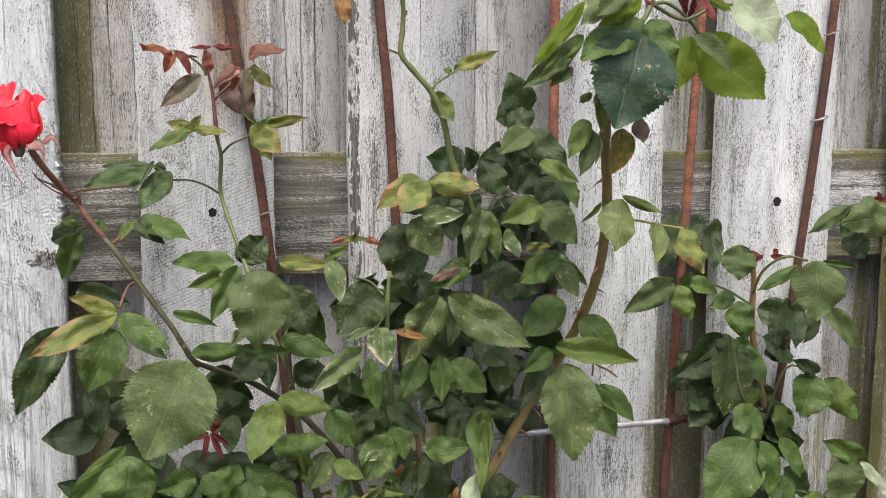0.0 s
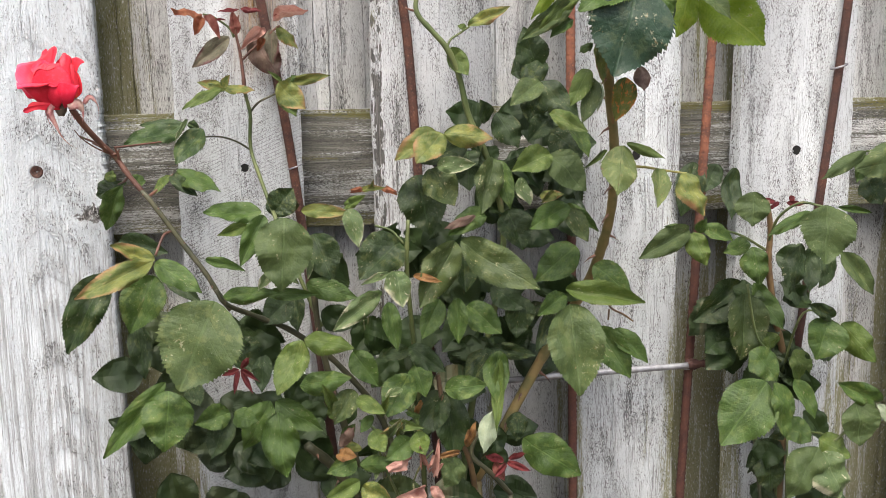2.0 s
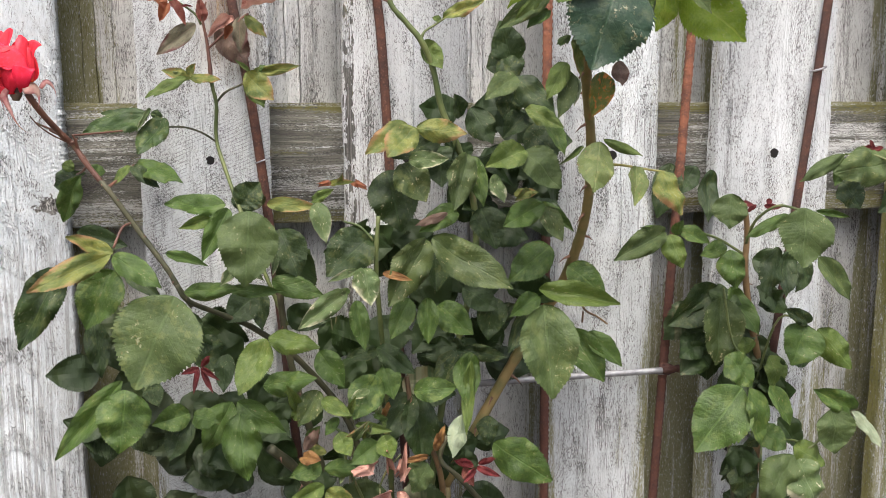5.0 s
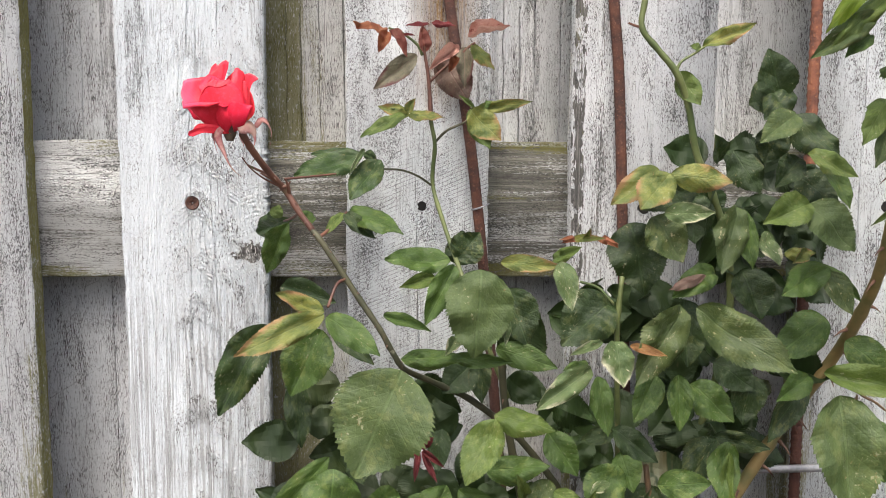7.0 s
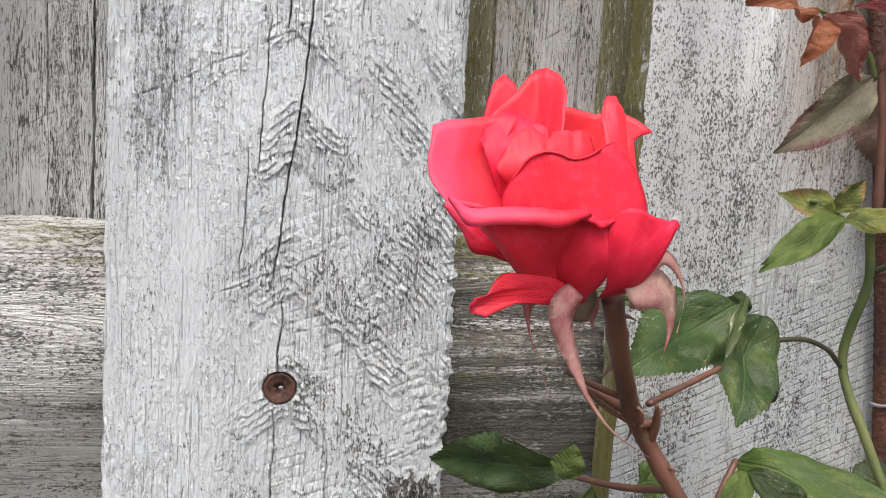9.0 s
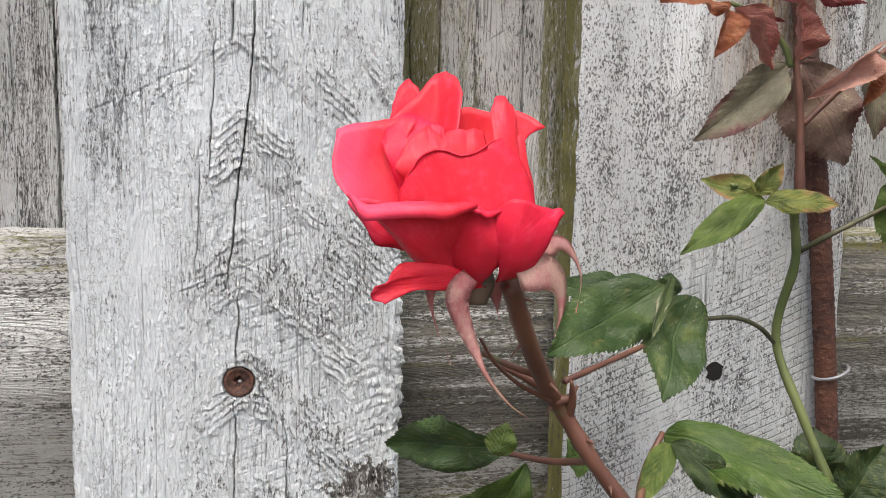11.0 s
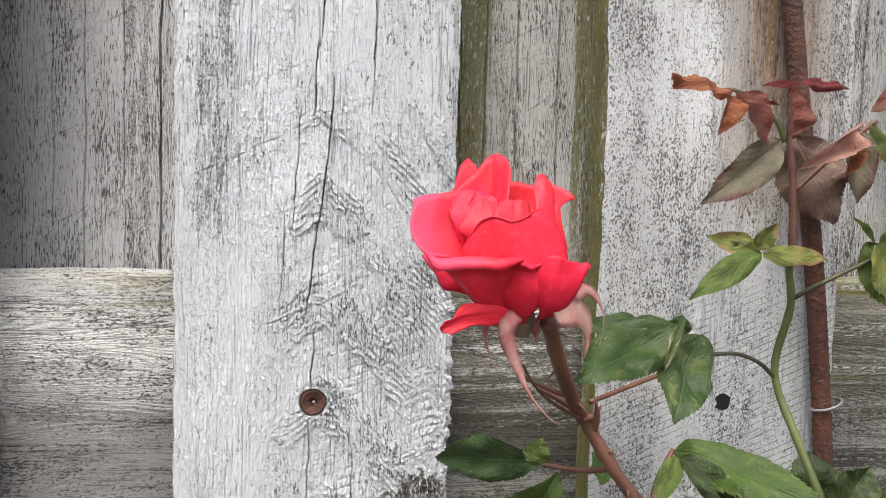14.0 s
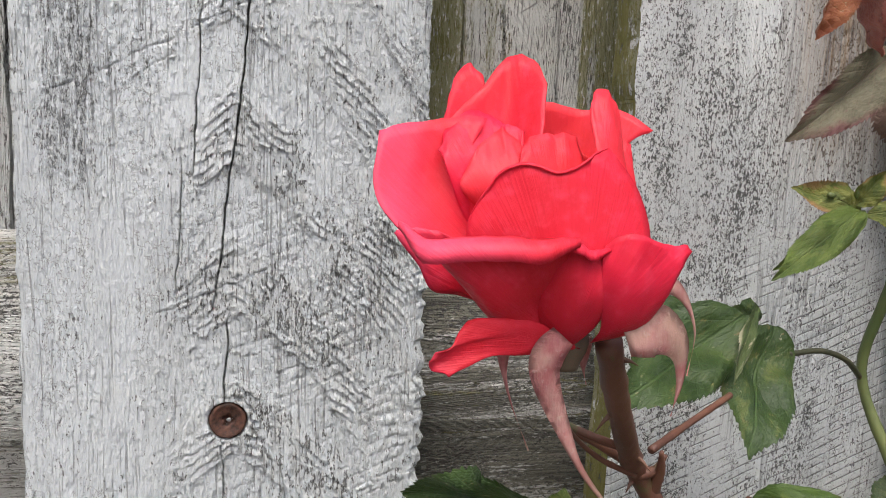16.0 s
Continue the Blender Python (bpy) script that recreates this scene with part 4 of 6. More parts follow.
def cane(plant, points, r0, r1, kind):
    """A stem through points that tapers from r0 to r1."""
    pts = spline(points, 6)
    rough = random.Random(len(nodes.setdefault(plant.name, [])))
    radii = [(r0 + (r1 - r0) * i / (len(pts) - 1)) * (1 + rough.uniform(-0.06, 0.06) + (0.12 if i % 9 == 4 else 0)) for i in range(len(pts))]
    stem = part("stem", tube(pts, radii, 9), BARK[kind], plant, {"thorny": "thick olive cane with thorns", "red": "reddish stem"}.get(kind, ""))
    nodes[plant.name] += pts
    low, radius = min((pts[0], r0), (pts[-1], r1), key=lambda e: e[0].z)
    if 0.1 < low.z < 0.72:
        feet.setdefault(plant.name, []).append((low, radius, kind))
    if r0 < 0.0027:
        return
    step = 3 if kind == "thorny" else 5
    for i in range(2, len(pts) - 2, step):
        d = (pts[i + 1] - pts[i]).normalized()
        a = Vector((rough.uniform(-1, 1), -abs(rough.uniform(-0.7, 0.7)), rough.uniform(-0.4, 0.4)))
        a = (a - a.dot(d) * d).normalized()
        long = radii[i] * (2.2 if kind == "thorny" else 1.1) * rough.uniform(0.8, 1.4)
        p = pts[i] + a * radii[i] * 0.8
        base = 0.38 if kind == "thorny" else 0.3
        part("thorn", tube([p - d * 0.0003, p + a * long * 0.5 - Vector((0, 0, long * 0.12)), p + a * long - Vector((0, 0, long * 0.45))],
                           [radii[i] * base, radii[i] * base * 0.5, 0.00012], 6), THORN, stem)


# ---- roses against the fence ----
rose_bush = tagged(new("rose_bush"), "leafy green rose bush with one red bloom by the fence", "rose bush")
thorny_rose = tagged(new("thorny_rose"), "thick thorny rose cane with large leaves at its top", "rose bush")
side_rose = tagged(new("side_rose"), "smaller rose bush with green leaves by the white palings", "rose bush")
cane(rose_bush, [(-0.320, -0.156, 1.072), (-0.312, -0.145, 1.055), (-0.300, -0.128, 1.035), (-0.291, -0.118, 1.023), (-0.279, -0.120, 1.004), (-0.267, -0.122, 0.988)], .0030, .0027, "red")
cane(rose_bush, [(-0.268, -0.122, 0.989), (-0.257, -0.125, 0.975), (-0.230, -0.126, 0.933), (-0.209, -0.130, 0.902), (-0.199, -0.130, 0.883), (-0.186, -0.130, 0.862)], .0028, .0026, "dark")
cane(rose_bush, [(-0.165, -0.048, 1.092), (-0.163, -0.046, 1.079), (-0.160, -0.044, 1.060), (-0.162, -0.036, 1.025), (-0.153, -0.046, 0.992), (-0.140, -0.060, 0.954), (-0.120, -0.085, 0.900), (-0.093, -0.100, 0.831)], .0019, .0023, "green")
cane(rose_bush, [(-0.162, -0.036, 1.022), (-0.176, -0.045, 1.032), (-0.192, -0.052, 1.038), (-0.209, -0.058, 1.039)], .0011, .0010, "dark")
cane(rose_bush, [(-0.159, -0.044, 1.065), (-0.149, -0.055, 1.075), (-0.134, -0.055, 1.082), (-0.125, -0.060, 1.088)], .0013, .0010, "dark")
cane(rose_bush, [(-0.167, -0.050, 1.088), (-0.176, -0.050, 1.092), (-0.188, -0.050, 1.093), (-0.201, -0.060, 1.095)], .0012, .0009, "green")
cane(rose_bush, [(-0.172, -0.050, 1.144), (-0.177, -0.050, 1.154), (-0.192, -0.050, 1.165), (-0.203, -0.055, 1.168)], .0014, .001, "green")
cane(rose_bush, [(-0.165, -0.050, 1.120), (-0.149, -0.050, 1.135), (-0.130, -0.050, 1.151), (-0.123, -0.050, 1.156)], .0014, .001, "red")
cane(rose_bush, [(-0.164, -0.050, 1.084), (-0.165, -0.050, 1.105), (-0.167, -0.050, 1.129), (-0.170, -0.050, 1.150), (-0.166, -0.050, 1.167)], .0024, .001, "red")
cane(rose_bush, [(0.012, -0.110, 1.249), (0.021, -0.105, 1.217), (0.022, -0.100, 1.190), (0.020, -0.100, 1.165), (0.036, -0.100, 1.145), (0.052, -0.100, 1.126), (0.065, -0.095, 1.098), (0.075, -0.090, 1.057), (0.089, -0.090, 1.025), (0.106, -0.090, 0.976), (0.114, -0.085, 0.914), (0.103, -0.080, 0.832), (0.082, -0.060, 0.730), (0.065, -0.050, 0.593)], .0023, .0042, "green")
cane(rose_bush, [(0.052, -0.100, 1.128), (0.056, -0.100, 1.136), (0.067, -0.100, 1.143), (0.076, -0.100, 1.149)], .0014, .001, "green")
cane(rose_bush, [(0.020, -0.100, 1.165), (0.013, -0.100, 1.167), (0.008, -0.100, 1.169)], .0012, .001, "red")
cane(rose_bush, [(0.022, -0.100, 1.201), (0.025, -0.100, 1.204), (0.026, -0.100, 1.208)], .0016, .001, "red")
cane(rose_bush, [(-0.263, -0.122, 0.981), (-0.251, -0.100, 0.991), (-0.240, -0.090, 1.002)], .0018, .0012, "red")
cane(rose_bush, [(-0.279, -0.120, 1.004), (-0.288, -0.100, 0.997), (-0.299, -0.075, 0.992)], .0014, .0010, "red")
cane(rose_bush, [(-0.238, -0.150, 0.950), (-0.244, -0.160, 0.947), (-0.250, -0.175, 0.931)], .0014, .0012, "red")
cane(rose_bush, [(-0.198, -0.150, 0.888), (-0.188, -0.145, 0.871), (-0.160, -0.120, 0.851), (-0.122, -0.100, 0.826), (-0.070, -0.080, 0.774), (-0.020, -0.060, 0.686), (0.005, -0.050, 0.531)], .0022, .0040, "dark")
cane(rose_bush, [(0.002, -0.130, 0.949), (-0.001, -0.130, 0.903), (0.003, -0.120, 0.842), (0.013, -0.090, 0.746), (0.021, -0.060, 0.603)], .0022, .0032, "green")
cane(rose_bush, [(-0.033, -0.120, 0.943), (-0.016, -0.120, 0.937), (-0.003, -0.125, 0.923)], .0012, .0014, "green")
cane(rose_bush, [(-0.098, -0.100, 0.902), (-0.098, -0.100, 0.843), (-0.083, -0.090, 0.754), (-0.046, -0.060, 0.610)], .0030, .0045, "dark")
cane(rose_bush, [(-0.114, -0.140, 0.712), (-0.085, -0.120, 0.674), (-0.036, -0.080, 0.583)], .0050, .0055, "dark")
cane(rose_bush, [(0.031, -0.120, 0.774), (0.039, -0.120, 0.728), (0.070, -0.100, 0.657), (0.087, -0.060, 0.531)], .0026, .0034, "brown")
cane(rose_bush, [(-0.006, -0.180, 0.678), (0.001, -0.190, 0.700), (0.015, -0.190, 0.716)], .0010, .0010, "green")
cane(rose_bush, [(-0.020, -0.160, 0.655), (-0.037, -0.165, 0.700), (-0.042, -0.170, 0.733), (-0.059, -0.165, 0.745)], .0015, .0012, "green")
cane(rose_bush, [(0.071, -0.140, 0.713), (0.064, -0.140, 0.687), (0.083, -0.140, 0.666), (0.112, -0.120, 0.628)], .0022, .0030, "dark")
cane(thorny_rose, [(0.085, -0.050, 0.618), (0.129, -0.055, 0.701), (0.162, -0.060, 0.763), (0.188, -0.070, 0.812), (0.212, -0.085, 0.861), (0.217, -0.120, 0.907), (0.215, -0.160, 0.961), (0.203, -0.200, 1.025), (0.185, -0.235, 1.079), (0.174, -0.270, 1.114), (0.178, -0.280, 1.142)], .0064, .0042, "thorny")
cane(thorny_rose, [(0.178, -0.280, 1.140), (0.190, -0.282, 1.168), (0.205, -0.275, 1.190), (0.212, -0.272, 1.206), (0.214, -0.275, 1.250)], .0026, .0019, "green")
cane(thorny_rose, [(0.209, -0.265, 1.196), (0.229, -0.260, 1.200), (0.251, -0.255, 1.189), (0.271, -0.250, 1.171)], .0018, .0014, "green")
cane(thorny_rose, [(0.211, -0.265, 1.199), (0.246, -0.260, 1.186), (0.273, -0.260, 1.197), (0.297, -0.270, 1.201)], .0018, .0014, "green")
cane(thorny_rose, [(0.217, -0.190, 1.003), (0.231, -0.210, 1.003), (0.238, -0.240, 1.002), (0.258, -0.250, 0.999)], .0014, .001, "yellow")
cane(thorny_rose, [(0.194, -0.268, 1.186), (0.175, -0.275, 1.199), (0.153, -0.280, 1.207)], .0014, .001, "green")
cane(thorny_rose, [(0.226, -0.090, 0.860), (0.238, -0.090, 0.833), (0.254, -0.090, 0.823), (0.266, -0.090, 0.814)], .0015, .001, "brown")
cane(thorny_rose, [(0.237, -0.090, 0.830), (0.236, -0.090, 0.817)], .0012, .001, "brown")
cane(side_rose, [(0.490, -0.030, 0.537), (0.494, -0.030, 0.650), (0.490, -0.035, 0.726), (0.470, -0.045, 0.788), (0.460, -0.050, 0.825), (0.451, -0.055, 0.868), (0.449, -0.060, 0.910), (0.438, -0.070, 0.946)], .0055, .0030, "brown")
cane(side_rose, [(0.448, -0.060, 0.897), (0.448, -0.080, 0.927), (0.463, -0.100, 0.946), (0.485, -0.110, 0.942)], .0018, .0014, "green")
cane(side_rose, [(0.450, -0.055, 0.882), (0.412, -0.055, 0.904), (0.377, -0.060, 0.913), (0.355, -0.060, 0.914)], .0016, .0012, "green")
cane(side_rose, [(0.490, -0.035, 0.730), (0.447, -0.070, 0.761), (0.425, -0.080, 0.786), (0.409, -0.085, 0.849)], .0018, .0014, "green")
cane(side_rose, [(0.480, -0.040, 0.711), (0.491, -0.070, 0.806), (0.532, -0.080, 0.792)], .0016, .0012, "green")
cane(side_rose, [(0.494, -0.040, 0.641), (0.508, -0.090, 0.658), (0.519, -0.110, 0.657), (0.558, -0.100, 0.698), (0.536, -0.090, 0.719)], .0016, .0012, "green")
cane(side_rose, [(0.694, -0.100, 0.978), (0.632, -0.120, 0.994), (0.588, -0.130, 0.995), (0.564, -0.120, 1.004), (0.530, -0.120, 1.005)], .0016, .0012, "green")
cane(rose_bush, [(-0.291, -0.122, 1.033), (-0.276, -0.110, 1.034), (-0.250, -0.090, 1.036)], .0011, .001, "red")
cane(rose_bush, [(-0.302, -0.130, 1.037), (-0.312, -0.130, 1.041), (-0.321, -0.128, 1.045)], .0011, .001, "red")
cane(rose_bush, [(-0.288, -0.118, 1.020), (-0.288, -0.122, 1.027), (-0.290, -0.126, 1.034)], .0022, .0006, "red")
cane(rose_bush, [(-0.296, -0.124, 1.027), (-0.308, -0.128, 1.034), (-0.318, -0.134, 1.043), (-0.324, -0.138, 1.052)], .0008, .0005, "red")
cane(rose_bush, [(-0.296, -0.119, 1.029), (-0.304, -0.119, 1.034), (-0.312, -0.119, 1.038)], .0018, .0009, "red")
cane(rose_bush, [(-0.294, -0.121, 1.026), (-0.289, -0.121, 1.027), (-0.286, -0.121, 1.031)], .0020, .0005, "red")
cane(side_rose, [(0.458, -0.060, 0.710), (0.453, -0.060, 0.689), (0.446, -0.060, 0.664), (0.439, -0.060, 0.641)], .0021, .0021, "dark")
leaf(rose_bush, (-0.204, -0.055, 1.166), (-0.234, -0.061, 1.176), 0.010, "Q")
leaf(rose_bush, (-0.204, -0.055, 1.165), (-0.212, -0.061, 1.146), 0.011, "Q")
leaf(rose_bush, (-0.202, -0.055, 1.166), (-0.186, -0.061, 1.142), 0.010, "R")
leaf(rose_bush, (-0.165, -0.050, 1.173), (-0.187, -0.056, 1.172), 0.005, "C")
leaf(rose_bush, (-0.164, -0.050, 1.174), (-0.142, -0.056, 1.172), 0.007, "C")
leaf(rose_bush, (-0.170, -0.050, 1.147), (-0.172, -0.056, 1.171), 0.011, "R")
leaf(rose_bush, (-0.192, -0.050, 1.162), (-0.179, -0.056, 1.162), 0.003, "C")
leaf(rose_bush, (-0.177, -0.055, 1.144), (-0.217, -0.061, 1.113), 0.019, "B")
leaf(rose_bush, (-0.155, -0.030, 1.147), (-0.129, -0.036, 1.103), 0.035, "V")
leaf(rose_bush, (-0.133, -0.050, 1.152), (-0.133, -0.056, 1.115), 0.016, "B")
leaf(rose_bush, (-0.138, -0.060, 1.152), (-0.165, -0.066, 1.133), 0.011, "K")
leaf(rose_bush, (-0.140, -0.060, 1.142), (-0.148, -0.066, 1.128), 0.008, "Q")
leaf(rose_bush, (-0.130, -0.055, 1.160), (-0.092, -0.061, 1.171), 0.011, "K")
leaf(rose_bush, (-0.127, -0.050, 1.155), (-0.104, -0.056, 1.133), 0.014, "Y")
leaf(rose_bush, (-0.184, -0.055, 1.089), (-0.212, -0.061, 1.098), 0.012, "Y")
leaf(rose_bush, (-0.187, -0.055, 1.091), (-0.179, -0.061, 1.104), 0.009, "Y")
leaf(rose_bush, (-0.186, -0.060, 1.089), (-0.222, -0.066, 1.071), 0.009, "L")
leaf(rose_bush, (-0.185, -0.060, 1.089), (-0.153, -0.066, 1.089), 0.011, "Y")
leaf(rose_bush, (-0.121, -0.055, 1.095), (-0.070, -0.061, 1.101), 0.011, "Y")
leaf(rose_bush, (-0.128, -0.060, 1.094), (-0.100, -0.066, 1.065), 0.026, "Y")
leaf(rose_bush, (-0.123, -0.055, 1.095), (-0.138, -0.061, 1.108), 0.005, "L")
leaf(rose_bush, (-0.120, -0.055, 1.094), (-0.109, -0.061, 1.103), 0.009, "G")
leaf(rose_bush, (0.037, -0.120, 1.038), (-0.011, -0.140, 1.015), 0.026, "Y")
leaf(rose_bush, (0.037, -0.140, 1.038), (0.007, -0.160, 1.008), 0.031, "Y")
leaf(rose_bush, (0.042, -0.130, 1.038), (0.089, -0.150, 1.034), 0.024, "Y")
leaf(rose_bush, (0.068, -0.110, 1.026), (0.014, -0.130, 1.006), 0.030, "D")
leaf(rose_bush, (0.029, -0.160, 1.007), (0.064, -0.180, 1.010), 0.017, "P")
leaf(rose_bush, (0.026, -0.140, 1.004), (0.047, -0.160, 0.967), 0.037, "S")
leaf(rose_bush, (0.015, -0.100, 0.994), (0.027, -0.120, 0.932), 0.052, "D")
leaf(rose_bush, (0.087, -0.170, 1.015), (0.071, -0.190, 0.961), 0.029, "S")
leaf(rose_bush, (0.095, -0.150, 1.011), (0.104, -0.170, 0.963), 0.020, "G")
leaf(rose_bush, (0.142, -0.180, 1.017), (0.100, -0.200, 1.004), 0.028, "L")
leaf(rose_bush, (0.141, -0.180, 1.016), (0.176, -0.200, 0.984), 0.037, "H")
leaf(rose_bush, (0.140, -0.150, 1.090), (0.105, -0.170, 1.069), 0.025, "H")
leaf(rose_bush, (0.146, -0.130, 1.090), (0.183, -0.150, 1.051), 0.033, "D")
leaf(rose_bush, (0.147, -0.160, 1.058), (0.182, -0.180, 1.040), 0.020, "L")
leaf(rose_bush, (0.164, -0.080, 1.115), (0.134, -0.100, 1.089), 0.027, "D")
leaf(rose_bush, (0.094, -0.100, 1.049), (0.085, -0.120, 1.071), 0.020, "D")
leaf(rose_bush, (0.102, -0.110, 1.058), (0.122, -0.130, 1.024), 0.030, "D")
leaf(rose_bush, (0.157, -0.120, 1.052), (0.131, -0.140, 1.029), 0.024, "D")
leaf(rose_bush, (0.165, -0.100, 1.036), (0.195, -0.120, 1.011), 0.035, "D")
leaf(rose_bush, (0.182, -0.120, 1.045), (0.197, -0.140, 1.011), 0.018, "G")
leaf(rose_bush, (0.117, -0.150, 0.990), (0.123, -0.170, 0.962), 0.016, "P")
leaf(rose_bush, (0.156, -0.150, 0.974), (0.137, -0.170, 0.967), 0.011, "Y")
leaf(rose_bush, (0.163, -0.170, 0.962), (0.115, -0.190, 0.942), 0.026, "G")
leaf(rose_bush, (0.164, -0.170, 0.959), (0.180, -0.190, 0.929), 0.021, "S")
leaf(rose_bush, (0.171, -0.140, 0.960), (0.201, -0.160, 0.933), 0.013, "G")
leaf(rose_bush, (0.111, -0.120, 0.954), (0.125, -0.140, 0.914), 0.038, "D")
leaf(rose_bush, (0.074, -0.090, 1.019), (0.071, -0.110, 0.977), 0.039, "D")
leaf(rose_bush, (0.085, -0.130, 0.953), (0.042, -0.150, 0.936), 0.024, "G")
leaf(rose_bush, (0.072, -0.140, 0.952), (0.038, -0.160, 0.944), 0.010, "V")
leaf(rose_bush, (-0.050, -0.170, 0.986), (-0.029, -0.190, 0.991), 0.007, "Y")
leaf(rose_bush, (-0.030, -0.170, 0.988), (-0.017, -0.190, 0.987), 0.006, "Q")
leaf(rose_bush, (-0.044, -0.170, 0.988), (-0.057, -0.190, 0.989), 0.006, "Q")
leaf(rose_bush, (-0.040, -0.170, 0.987), (-0.038, -0.190, 0.997), 0.006, "Y")
leaf(rose_bush, (-0.109, -0.180, 0.969), (-0.064, -0.200, 0.969), 0.014, "Y")
leaf(rose_bush, (-0.064, -0.200, 0.972), (-0.055, -0.220, 0.939), 0.019, "P")
leaf(rose_bush, (-0.067, -0.180, 0.971), (-0.048, -0.200, 0.984), 0.011, "L")
leaf(rose_bush, (-0.133, -0.030, 0.944), (-0.133, -0.030, 0.978), 0.036, "D")
leaf(rose_bush, (-0.150, -0.140, 0.964), (-0.206, -0.160, 0.966), 0.025, "G")
leaf(rose_bush, (-0.162, -0.150, 0.952), (-0.190, -0.170, 0.947), 0.013, "L")
leaf(rose_bush, (-0.145, -0.160, 0.964), (-0.170, -0.180, 0.917), 0.021, "G")
leaf(rose_bush, (-0.125, -0.190, 0.965), (-0.130, -0.210, 0.897), 0.054, "H")
leaf(rose_bush, (-0.205, -0.160, 0.921), (-0.166, -0.180, 0.913), 0.011, "G")
leaf(rose_bush, (-0.191, -0.160, 0.884), (-0.138, -0.180, 0.890), 0.018, "G")
leaf(rose_bush, (-0.149, -0.150, 0.882), (-0.099, -0.170, 0.882), 0.013, "G")
leaf(rose_bush, (-0.143, -0.170, 0.904), (-0.153, -0.190, 0.895), 0.011, "P")
leaf(rose_bush, (-0.129, -0.150, 0.904), (-0.115, -0.170, 0.895), 0.010, "P")
leaf(rose_bush, (-0.128, -0.100, 0.863), (-0.153, -0.120, 0.844), 0.033, "D")
leaf(rose_bush, (-0.119, -0.100, 0.869), (-0.119, -0.120, 0.833), 0.021, "D")
leaf(rose_bush, (-0.101, -0.170, 0.919), (-0.105, -0.190, 0.903), 0.007, "P")
leaf(rose_bush, (-0.098, -0.120, 0.937), (-0.080, -0.140, 0.890), 0.037, "D")
leaf(rose_bush, (-0.108, -0.130, 0.886), (-0.057, -0.150, 0.873), 0.023, "G")
leaf(rose_bush, (-0.007, -0.130, 0.927), (-0.053, -0.150, 0.894), 0.046, "D")
leaf(rose_bush, (-0.024, -0.180, 0.903), (-0.052, -0.200, 0.898), 0.008, "P")
leaf(rose_bush, (-0.021, -0.210, 0.911), (-0.016, -0.230, 0.879), 0.026, "P")
leaf(rose_bush, (0.001, -0.170, 0.897), (0.026, -0.190, 0.894), 0.008, "O")
leaf(rose_bush, (0.048, -0.160, 0.929), (0.007, -0.180, 0.865), 0.037, "S")
leaf(rose_bush, (-0.036, -0.200, 0.886), (-0.083, -0.220, 0.857), 0.020, "P")
leaf(rose_bush, (-0.025, -0.170, 0.871), (-0.019, -0.190, 0.825), 0.019, "G")
leaf(rose_bush, (-0.029, -0.150, 0.877), (-0.053, -0.170, 0.877), 0.010, "G")
leaf(rose_bush, (0.060, -0.120, 0.926), (0.062, -0.140, 0.871), 0.036, "D")
leaf(rose_bush, (0.032, -0.140, 0.864), (0.010, -0.160, 0.828), 0.025, "G")
leaf(rose_bush, (0.049, -0.150, 0.866), (0.047, -0.170, 0.823), 0.021, "G")
leaf(rose_bush, (-0.112, -0.170, 0.838), (-0.064, -0.190, 0.832), 0.024, "L")
leaf(rose_bush, (-0.113, -0.200, 0.843), (-0.138, -0.220, 0.795), 0.031, "L")
leaf(rose_bush, (-0.119, -0.170, 0.789), (-0.069, -0.190, 0.801), 0.025, "G")
leaf(rose_bush, (-0.062, -0.140, 0.812), (-0.038, -0.160, 0.780), 0.027, "G")
leaf(rose_bush, (0.000, -0.120, 0.806), (-0.031, -0.140, 0.804), 0.016, "D")
leaf(rose_bush, (0.000, -0.120, 0.809), (0.037, -0.140, 0.784), 0.024, "D")
leaf(rose_bush, (-0.143, -0.190, 0.780), (-0.100, -0.210, 0.752), 0.025, "G")
leaf(rose_bush, (-0.005, -0.160, 0.789), (-0.032, -0.180, 0.751), 0.035, "G")
leaf(rose_bush, (0.005, -0.130, 0.790), (0.014, -0.150, 0.761), 0.026, "G")
leaf(rose_bush, (0.034, -0.150, 0.767), (0.075, -0.170, 0.776), 0.025, "G")
leaf(rose_bush, (0.037, -0.120, 0.755), (0.001, -0.140, 0.712), 0.036, "D")
leaf(rose_bush, (0.039, -0.120, 0.754), (0.047, -0.140, 0.683), 0.038, "D")
leaf(rose_bush, (0.045, -0.200, 0.934), (0.119, -0.220, 0.885), 0.037, "S")
leaf(rose_bush, (0.189, -0.120, 0.912), (0.140, -0.140, 0.880), 0.037, "G")
leaf(rose_bush, (0.096, -0.100, 0.865), (0.130, -0.120, 0.845), 0.030, "D")
leaf(rose_bush, (0.128, -0.100, 0.854), (0.123, -0.120, 0.812), 0.035, "D")
leaf(rose_bush, (0.060, -0.150, 0.859), (0.093, -0.170, 0.831), 0.031, "G")
leaf(rose_bush, (0.172, -0.130, 0.859), (0.138, -0.150, 0.843), 0.022, "G")
leaf(rose_bush, (0.092, -0.120, 0.801), (0.137, -0.140, 0.796), 0.018, "D")
leaf(rose_bush, (0.095, -0.120, 0.801), (0.080, -0.140, 0.819), 0.009, "D")
leaf(rose_bush, (0.093, -0.130, 0.801), (0.059, -0.150, 0.768), 0.033, "D")
leaf(rose_bush, (0.093, -0.150, 0.806), (0.083, -0.170, 0.757), 0.028, "G")
leaf(rose_bush, (0.092, -0.160, 0.800), (0.083, -0.180, 0.727), 0.013, "L")
